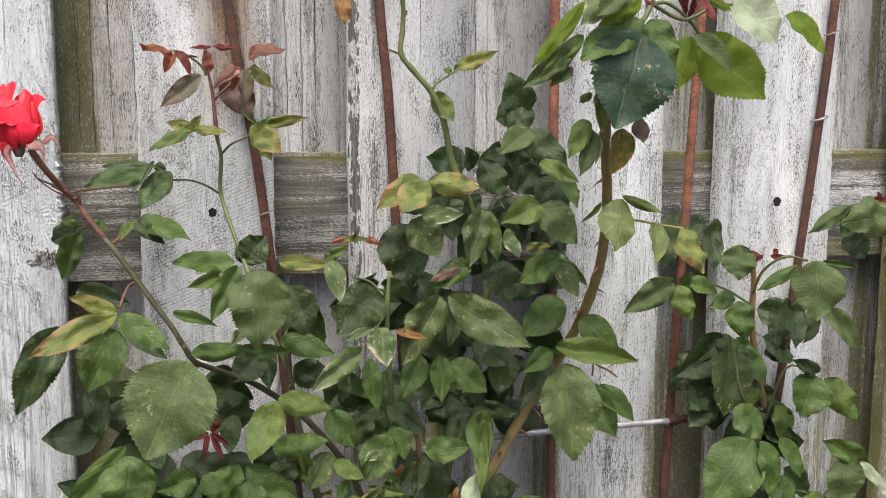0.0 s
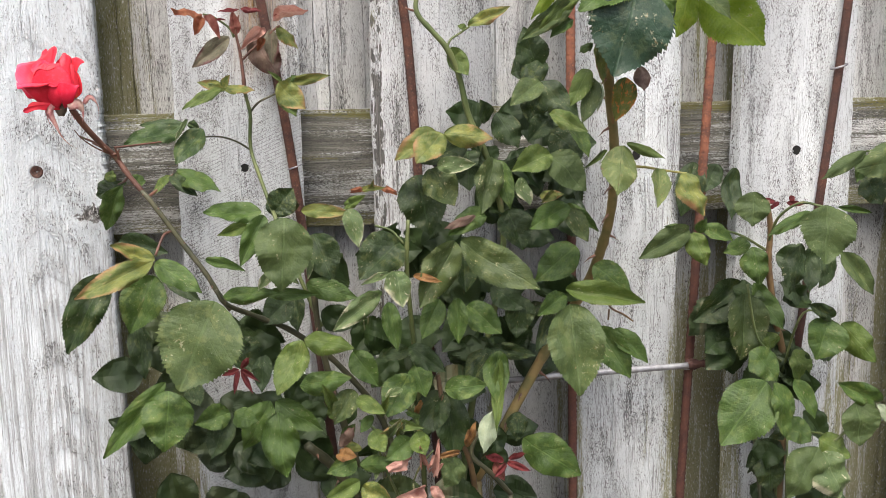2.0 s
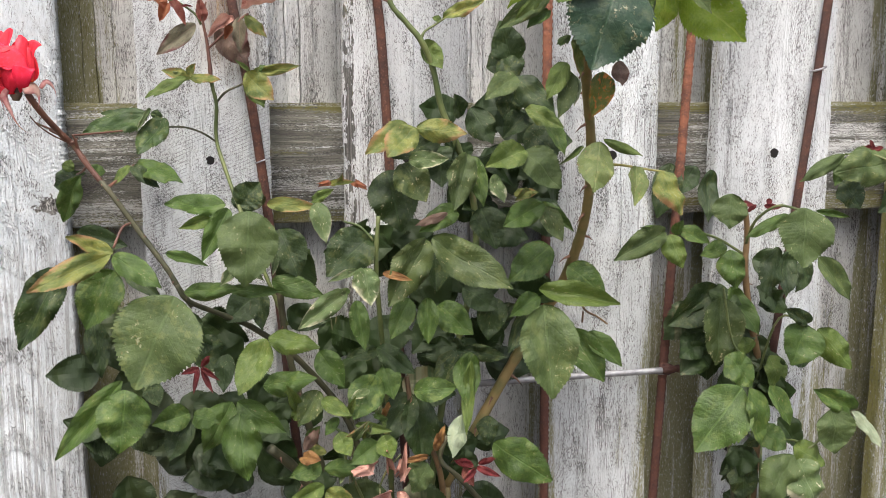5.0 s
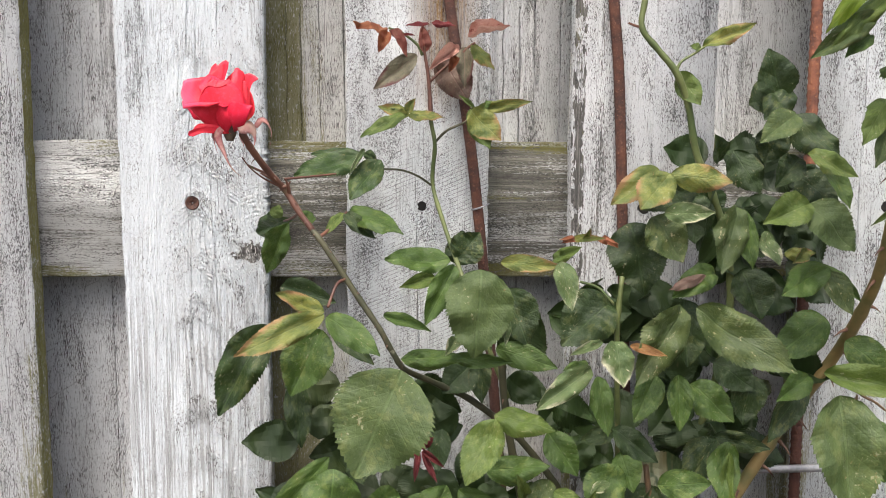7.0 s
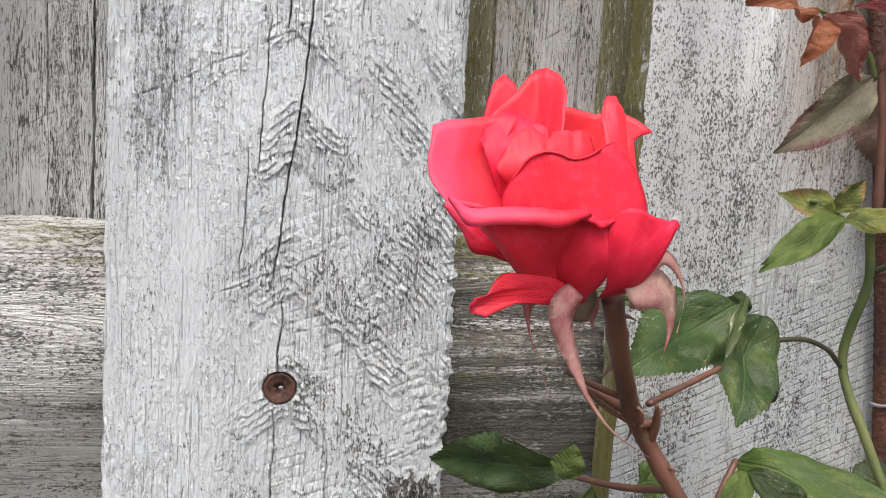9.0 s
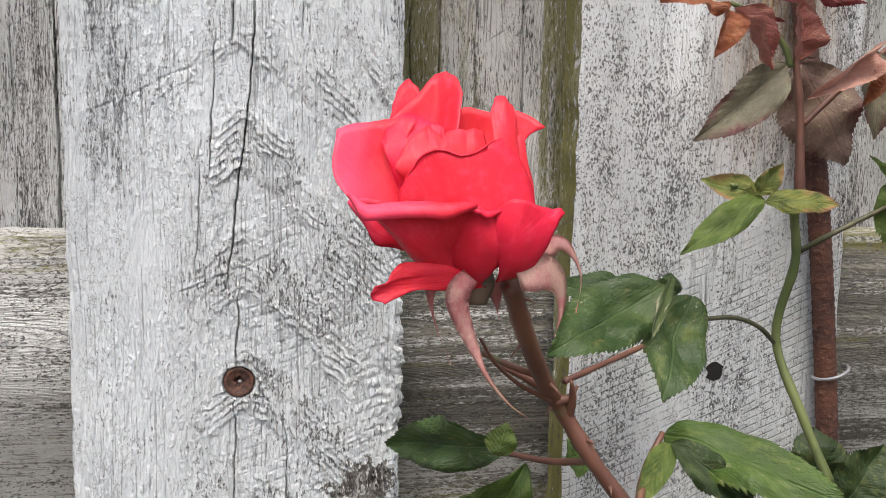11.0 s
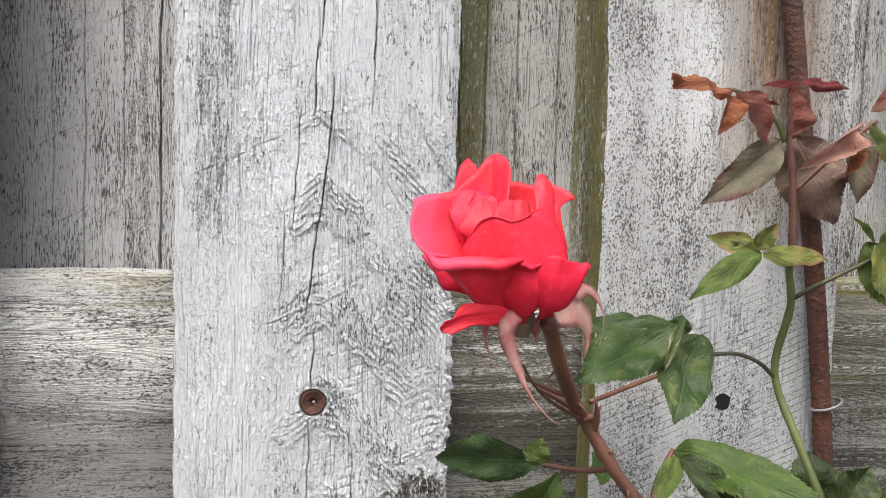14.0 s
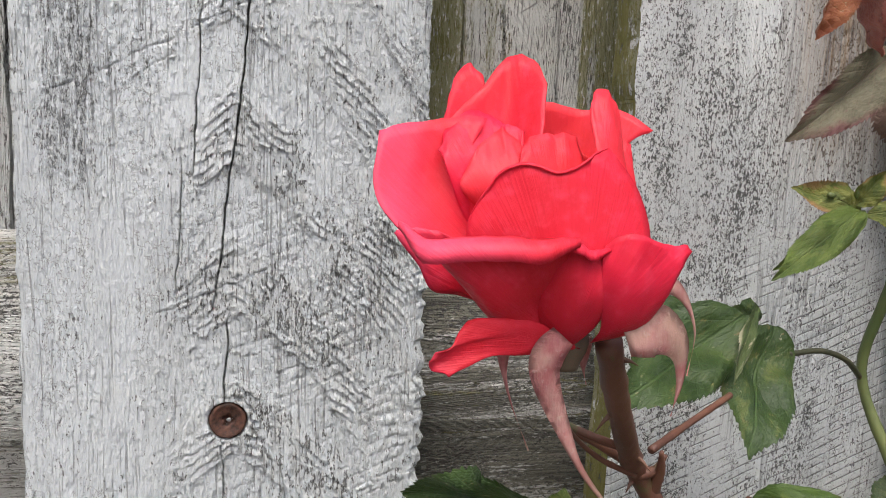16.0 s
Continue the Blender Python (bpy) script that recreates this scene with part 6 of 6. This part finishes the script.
# ---- the red bloom ----
def petal(flower, base, left, rim, right, bulge=0.0, roll=0.0, seed=0):
    """A petal in millimetres: left and right run up its sides from the base to its corners, rim joins the corners; bulge swells its middle towards the front, roll turns the rim over."""
    bm = bmesh.new()
    rows, cols, crest = 18, 20, 0.84 if roll else 1.0
    ls, rs = spline([base, *left], 12), spline([base, *right], 12)
    ts = spline([left[-1], *rim, right[-1]], 12)

    def at(pts, u):
        u = min(max(u, 0.0), 1.0) * (len(pts) - 1)
        k = min(int(u), len(pts) - 2)
        return pts[k].lerp(pts[k + 1], u - k)

    grid = []
    for i in range(rows + 1):
        t = min(1.0, i / rows / crest)
        q = max(0.0, (i / rows - crest) / (1 - crest)) if roll else 0.0
        line = []
        for k in range(cols + 1):
            s = k / cols
            p = at(ls, t).lerp(at(rs, t), s) + (at(ts, s) - ls[-1].lerp(rs[-1], s)) * t ** 1.5
            p.y -= bulge * 4 * s * (1 - s) * math.sin(math.pi * t ** 0.8)
            ease = min(1.0, 6 * s, 6 * (1 - s))
            p += Vector((0.0, -1.15 * math.sin(q * 2.0) / 0.95, -0.75 * (1 - math.cos(q * 2.0)) / 0.95)) * roll * (0.35 + 0.65 * ease)
            wave = noise.noise_vector((s * 2.2 + seed * 2.3, t * 2.0, seed * 0.7))
            fine = noise.noise_vector((s * 7 + seed, t * 5, seed * 1.7))
            crimp = noise.noise_vector((s * 17 + seed * 5, t * 9, seed * 0.3))
            p += wave * 1.25 * t + fine * 0.62 * t * t + crimp * 0.24 * t ** 4
            line.append(bm.verts.new(p * 0.00105))
        grid.append(line)
    for u, v in zip(grid, grid[1:]):
        for k in range(cols):
            bm.faces.new((u[k], u[k + 1], v[k + 1], v[k]))
    bmesh.ops.remove_doubles(bm, verts=bm.verts, dist=0.00002)
    bmesh.ops.recalc_face_normals(bm, faces=bm.faces)
    foot = Vector(base) * 0.00105
    reach = max((v.co - foot).length for v in bm.verts) + 0.0006
    low = min(v.co.z for v in bm.verts) - 0.0006
    bmesh.ops.solidify(bm, geom=bm.faces[:], thickness=0.0003)
    for v in bm.verts:
        if v.co.z < low or (v.co - foot).length > reach:
            v.co = foot
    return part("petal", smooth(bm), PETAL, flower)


def sepal(flower, points, width):
    """A narrow pointed sepal along points."""
    bm = bmesh.new()
    pts = spline(points, 5)
    last = None
    for i, p in enumerate(pts):
        u = i / (len(pts) - 1)
        d = (pts[min(i + 1, len(pts) - 1)] - pts[max(i - 1, 0)]).normalized()
        side = d.cross(Vector((0.1, -1, 0.25))).normalized() * width * (0.55 + 0.45 * math.sin(math.pi * min(1, u * 1.6))) * (1 - u ** 0.9) + Vector((0.0002, 0, 0))
        dip = Vector((0, 0.0012, 0)) * (1 - u)
        ring = [bm.verts.new(p - side), bm.verts.new(p - side * 0.4 - dip), bm.verts.new(p + side * 0.4 - dip), bm.verts.new(p + side)]
        if last:
            for k in range(3):
                bm.faces.new((last[k], last[k + 1], ring[k + 1], ring[k]))
        last = ring
    bmesh.ops.solidify(bm, geom=bm.faces[:], thickness=0.0005)
    return part("sepal", smooth(bm), SEPAL, flower, "pink-green reflexed sepal")


bloom = part("bloom", tube(spline([(0, 0, -0.006), (0, 0, -0.002), (0, 0, 0.003), (0, 0, 0.006)], 4), [0.003, 0.0034, 0.0038, 0.0044, 0.005, 0.0054, 0.0056, 0.0054, 0.005, 0.0045, 0.004, 0.003, 0.002], 14), HIP, rose_bush, "open red rose bloom")
bloom.matrix_local = pose(-0.3300, -0.1555, 1.072, -8.9, -2.0, -12.8)
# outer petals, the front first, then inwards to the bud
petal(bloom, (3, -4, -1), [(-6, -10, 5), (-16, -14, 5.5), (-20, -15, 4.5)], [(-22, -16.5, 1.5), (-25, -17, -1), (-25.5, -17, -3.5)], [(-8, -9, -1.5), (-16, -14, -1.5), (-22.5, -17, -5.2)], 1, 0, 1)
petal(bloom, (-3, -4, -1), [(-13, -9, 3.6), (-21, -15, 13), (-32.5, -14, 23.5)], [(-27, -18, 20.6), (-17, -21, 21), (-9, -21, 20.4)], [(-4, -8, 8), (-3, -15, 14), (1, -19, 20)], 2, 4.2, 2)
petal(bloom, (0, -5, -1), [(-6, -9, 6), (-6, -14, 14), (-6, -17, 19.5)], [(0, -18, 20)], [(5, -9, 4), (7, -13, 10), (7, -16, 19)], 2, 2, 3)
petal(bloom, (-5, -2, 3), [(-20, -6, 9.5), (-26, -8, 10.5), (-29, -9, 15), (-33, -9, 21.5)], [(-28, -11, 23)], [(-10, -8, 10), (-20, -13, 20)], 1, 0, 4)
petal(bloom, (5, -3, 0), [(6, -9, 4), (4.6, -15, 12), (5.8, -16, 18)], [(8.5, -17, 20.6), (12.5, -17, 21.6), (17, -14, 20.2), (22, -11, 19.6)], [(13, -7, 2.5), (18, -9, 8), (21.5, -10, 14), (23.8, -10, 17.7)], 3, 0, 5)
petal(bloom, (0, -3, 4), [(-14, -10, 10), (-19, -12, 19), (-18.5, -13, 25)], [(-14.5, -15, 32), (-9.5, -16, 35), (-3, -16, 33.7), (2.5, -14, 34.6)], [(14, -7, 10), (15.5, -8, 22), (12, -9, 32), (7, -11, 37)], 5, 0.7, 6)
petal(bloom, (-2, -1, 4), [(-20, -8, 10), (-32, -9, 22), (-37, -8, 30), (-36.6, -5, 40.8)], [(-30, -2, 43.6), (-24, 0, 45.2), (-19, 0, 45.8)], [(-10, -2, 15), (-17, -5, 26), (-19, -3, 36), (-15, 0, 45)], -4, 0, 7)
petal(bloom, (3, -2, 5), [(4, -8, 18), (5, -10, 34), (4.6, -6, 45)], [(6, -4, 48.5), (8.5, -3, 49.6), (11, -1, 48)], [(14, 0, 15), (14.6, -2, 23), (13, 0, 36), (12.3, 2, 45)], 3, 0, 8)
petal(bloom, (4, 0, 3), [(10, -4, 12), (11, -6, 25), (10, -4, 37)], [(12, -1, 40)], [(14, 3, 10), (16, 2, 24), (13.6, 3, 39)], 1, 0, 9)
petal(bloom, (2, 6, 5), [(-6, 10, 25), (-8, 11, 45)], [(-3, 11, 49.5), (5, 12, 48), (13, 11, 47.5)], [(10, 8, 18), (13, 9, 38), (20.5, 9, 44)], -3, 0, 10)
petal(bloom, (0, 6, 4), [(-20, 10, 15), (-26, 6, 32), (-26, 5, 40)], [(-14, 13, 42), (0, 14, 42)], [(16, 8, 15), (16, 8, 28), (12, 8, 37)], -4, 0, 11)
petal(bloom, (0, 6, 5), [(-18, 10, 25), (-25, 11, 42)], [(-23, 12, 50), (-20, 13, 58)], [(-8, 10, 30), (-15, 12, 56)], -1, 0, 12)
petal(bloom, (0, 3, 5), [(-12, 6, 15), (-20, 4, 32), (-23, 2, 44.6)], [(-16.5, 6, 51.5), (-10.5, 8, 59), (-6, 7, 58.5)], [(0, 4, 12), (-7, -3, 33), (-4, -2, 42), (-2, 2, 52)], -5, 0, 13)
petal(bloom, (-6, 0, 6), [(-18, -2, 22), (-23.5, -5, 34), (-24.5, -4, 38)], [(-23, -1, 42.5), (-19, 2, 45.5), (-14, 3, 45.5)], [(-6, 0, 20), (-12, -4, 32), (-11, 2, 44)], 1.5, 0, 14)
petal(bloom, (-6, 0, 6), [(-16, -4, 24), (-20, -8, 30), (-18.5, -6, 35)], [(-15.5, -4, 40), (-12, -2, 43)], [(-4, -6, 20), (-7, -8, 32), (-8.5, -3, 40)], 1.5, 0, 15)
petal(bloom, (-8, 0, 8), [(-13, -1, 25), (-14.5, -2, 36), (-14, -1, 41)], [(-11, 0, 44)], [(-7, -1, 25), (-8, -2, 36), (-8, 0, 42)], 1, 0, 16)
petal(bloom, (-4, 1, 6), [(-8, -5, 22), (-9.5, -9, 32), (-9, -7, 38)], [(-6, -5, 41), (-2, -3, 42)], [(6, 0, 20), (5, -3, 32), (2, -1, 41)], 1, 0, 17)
sepal(bloom, [(0.0112, -0.0087, 0.0023), (0.0181, -0.0073, 0.0033), (0.0228, -0.0056, -0.0007), (0.0236, -0.0042, -0.0076), (0.0218, -0.0037, -0.0150)], 0.0082)
sepal(bloom, [(0.0184, 0.0090, 0.0058), (0.0235, 0.0092, 0.0117), (0.0283, 0.0108, 0.0088), (0.0312, 0.0124, 0.0009), (0.0296, 0.0132, -0.0090)], 0.0036)
sepal(bloom, [(-0.0014, -0.0116, 0.0023), (-0.0045, -0.0117, -0.0017), (-0.0047, -0.0109, -0.0066), (-0.0011, -0.0085, -0.0165), (0.0030, -0.0085, -0.0255), (0.0095, -0.0085, -0.0335), (0.0180, -0.0090, -0.0390)], 0.0050)
sepal(bloom, [(-0.0066, -0.0024, 0.0019), (-0.0116, -0.0032, -0.0001), (-0.0127, -0.0028, -0.0040), (-0.0112, -0.0019, -0.0120), (-0.0072, 0.0002, -0.0230)], 0.0032)
sepal(bloom, [(0.0060, 0.0080, 0.0000), (0.0061, 0.0120, -0.0040), (0.0064, 0.0130, -0.0080), (0.0070, 0.0135, -0.0110)], 0.0030)


# ---- leaves deep in the bushes and below the view, too many to tell apart ----
deep = random.Random(11)


def inner_leaves(plant, clumps, words):
    """Leaves crowded in clumps, their green darkened for the shade in there: (x, z, half width, half height, nearest y,
    count).
    """
    verts, faces = [], []
    for cx, cz, rx, rz, near, count in clumps:
        for _ in range(count):
            a, q = deep.uniform(0, math.tau), math.sqrt(deep.random())
            b = Vector((cx + rx * q * math.cos(a), deep.uniform(near, -0.025), cz + rz * q * math.sin(a)))
            d = Vector((deep.uniform(-1, 1), deep.uniform(-0.4, 0.1), deep.uniform(-1, 0.3))).normalized() * deep.uniform(0.038, 0.062)
            m = leaf_pose(b, b + d, d.length * 0.72)
            shape = SHAPES[deep.randrange(len(SHAPES))]
            n = len(verts)
            verts += [m @ Vector(v) for v in shape[0]]
            faces += [[n + i for i in f] for f in shape[1]]
    me = bpy.data.meshes.new("inner_foliage")
    me.from_pydata(verts, [], faces)
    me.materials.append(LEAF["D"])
    ob = new("inner_foliage", me)
    ob.parent = plant
    tagged(ob, words, kind="stuff")


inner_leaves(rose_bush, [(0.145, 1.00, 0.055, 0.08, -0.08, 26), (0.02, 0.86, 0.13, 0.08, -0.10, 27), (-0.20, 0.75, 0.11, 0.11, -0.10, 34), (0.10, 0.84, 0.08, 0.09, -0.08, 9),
                         (-0.02, 0.72, 0.16, 0.08, -0.11, 15), (-0.05, 0.48, 0.28, 0.18, -0.15, 90)], "dense green leaves inside the bush, shade put into their colour")
inner_leaves(side_rose, [(0.46, 0.78, 0.07, 0.12, -0.05, 22), (0.48, 0.50, 0.10, 0.18, -0.08, 30)], "dense green leaves inside the smaller bush, their shade coloured in")


# ---- screws, holes, ties and flakes on the fence ----
def screw_head(paling, x, z):
    """A countersunk screw: a worn rim, a dished head and a cross recess, with a grey bead added for its glint."""
    bm = bmesh.new()
    rings = []
    for r, y in ((0.0069, 0.0012), (0.0066, -0.0008), (0.0060, -0.0011), (0.0050, -0.0004), (0.0030, 0.0002), (0.0021, 0.0003), (0.0016, 0.0022)):
        ring = []
        for k in range(32):
            a = math.tau * k / 32
            rr = r * (1 + 0.05 * noise.noise((math.cos(a) * 1.7, math.sin(a) * 1.7, r * 300)))
            if r < 0.0025:
                rr *= 0.72 + 0.45 * abs(math.cos(2 * a + 0.5))
            ring.append(bm.verts.new((x - paling.location.x + rr * math.cos(a), -0.0122 + y + 0.0002 * noise.noise((a, r * 900, 2.0)), z + rr * math.sin(a))))
        rings.append(ring)
    for u, v in zip(rings, rings[1:]):
        for k in range(32):
            bm.faces.new((u[k], u[(k + 1) % 32], v[(k + 1) % 32], v[k]))
    bm.faces.new(rings[-1])
    bmesh.ops.recalc_face_normals(bm, faces=bm.faces)
    screw = part("screw", smooth(bm), SCREW, paling, "rusted countersunk screw head")
    # a tiny bead stands in for the glint inside the recess
    bm = bmesh.new()
    bmesh.ops.create_icosphere(bm, subdivisions=2, radius=0.0007)
    for v in bm.verts:
        v.co = Vector((v.co.x * 1.3 + x - paling.location.x + 0.0004, v.co.y * 0.5 - 0.0121, v.co.z + z + 0.0002)) + 0.0002 * noise.noise_vector(v.co * 2000)
    part("burr", smooth(bm), GALV, screw, "small metal bead added as the glint in the recess")


def knot_hole(paling, x, z, r):
    bm = bmesh.new()
    # flat disc on the face, near black in place of the hole's shade
    ring = [bm.verts.new((x - paling.location.x + r * (1.1 + 0.45 * noise.noise((k * 0.55, x * 9, 0))) * math.cos(k * math.tau / 24), -0.0123, z + 1.15 * r * math.sin(k * math.tau / 24))) for k in range(24)]
    mid = bm.verts.new((x - paling.location.x, -0.0121, z))
    for k in range(24):
        bm.faces.new((ring[k], ring[(k + 1) % 24], mid))
    bmesh.ops.recalc_face_normals(bm, faces=bm.faces)
    part("screw_hole", bm, HOLE_SHADE, paling, "flat black disc for the shade in a screw hole")


screw_head(palings[1], -0.4003, 1.0025)
knot_hole(palings[2], -0.172, 1.0, 0.0042)
knot_hole(palings[3], 0.052, 0.998, 0.005)
knot_hole(palings[4], 0.300, 1.0, 0.005)
knot_hole(palings[5], 0.513, 1.0, 0.0052)


def tie(x, z, r=0.0085, thick=0.0009):
    pts = [(x + r * math.cos(a), -0.0085 - r * math.sin(a) * 0.95, z + 0.003 * math.cos(a)) for a in [radians(-20 + 220 * k / 10) for k in range(11)]]
    part("wire_tie", tube(pts, thick, 6), GALV, trellis, "thin wire tie")


tie(-0.114, 1.0)
tie(0.560, 1.103, 0.0095, 0.0014)
tie(0.571, 1.207)
tie(0.3735, 0.728, 0.0075)
tie(0.2165, 0.728, 0.0075)


def plant_tie():
    """A flat strip of black plastic that hangs from the stems, with its loose end."""
    bm = bmesh.new()
    for line, half in (([(0.471, -0.047, 0.694), (0.463, -0.050, 0.679), (0.452, -0.053, 0.658), (0.440, -0.051, 0.635)], 0.0024), ([(0.459, -0.049, 0.680), (0.468, -0.052, 0.671), (0.479, -0.050, 0.663)], 0.0012)):
        pts = spline(line, 6)
        last = None
        for i, p in enumerate(pts):
            d = (pts[min(i + 1, len(pts) - 1)] - pts[max(i - 1, 0)]).normalized()
            a = d.cross(Vector((0, 1, 0))).normalized() * half
            ring = [bm.verts.new(p + q) for q in (-a + Vector((0, -0.0005, 0)), a + Vector((0, -0.0005, 0)), a + Vector((0, 0.0005, 0)), -a + Vector((0, 0.0005, 0)))]
            if last:
                for k in range(4):
                    bm.faces.new((last[k], last[(k + 1) % 4], ring[(k + 1) % 4], ring[k]))
            else:
                bm.faces.new(ring[::-1])
            last = ring
        bm.faces.new(last)
    bmesh.ops.recalc_face_normals(bm, faces=bm.faces)
    part("plant_tie", bm, PLASTIC, side_rose, "black plastic plant tie")


plant_tie()


def paint_flakes(paling, count, seed, spots, size=1.0):
    """Small chips of paint that lift from the face, thicker round spots given as (x, z, spread x, spread z)."""
    rnd = random.Random(seed)
    verts, faces = [], []
    half = max(abs(v.co.x) for v in paling.data.vertices) - 0.004
    for _ in range(count):
        sx, sz, wx, wz = rnd.choice(spots)
        x, z = rnd.gauss(sx, wx), rnd.gauss(sz, wz)
        if abs(x) > half or not 0.6 < z < 1.35 or math.hypot(x - 0.0, z - 1.0) < 0.012:
            continue
        w, h, lift = rnd.uniform(0.00015, 0.0004), rnd.uniform(0.0004, 0.0011) * rnd.uniform(0.7, 1.6), rnd.uniform(0.0001, 0.0005)
        w, h, lift = w * size * rnd.uniform(0.6, 1.3), h * size, lift * size
        up, turn = rnd.choice((-1, 1, 1)), rnd.uniform(-0.5, 0.5)
        n = len(verts)
        for u, v in ((-1, -1), (0.1, -1.25), (1, -0.8), (0.9, 0.2), (0.7, 1), (-0.3, 1.2), (-0.9, 0.7)):
            a, b = u * w * rnd.uniform(0.7, 1.2), v * h * rnd.uniform(0.7, 1.1)
            verts.append((x + a * math.cos(turn) - b * math.sin(turn), -0.0123 - lift * max(0.0, up * v + 0.2) ** 1.5 - 0.00012, z + a * math.sin(turn) + b * math.cos(turn)))
        faces.append(tuple(range(n, n + 7)))
    me = bpy.data.meshes.new("flaking_paint")
    me.from_pydata(verts, [], faces)
    me.materials.append(FLAKE)
    ob = new("flaking_paint", me)
    ob.parent = paling
    tagged(ob, "small curled chips of white paint", kind="stuff")


paint_flakes(palings[2], 100, 2, [(0.0, 1.05, 0.05, 0.12), (-0.06, 1.05, 0.008, 0.12), (0.06, 1.0, 0.008, 0.1)])
paint_flakes(palings[3], 120, 3, [(-0.05, 1.1, 0.012, 0.1), (0.05, 1.1, 0.02, 0.05)])
paint_flakes(palings[0], 60, 4, [(0.04, 1.05, 0.03, 0.12)])
paint_flakes(palings[4], 100, 5, [(0.0, 0.95, 0.05, 0.2), (0.06, 0.95, 0.008, 0.2)])
paint_flakes(palings[5], 100, 6, [(0.0, 0.95, 0.05, 0.2), (-0.07, 0.95, 0.008, 0.2)])
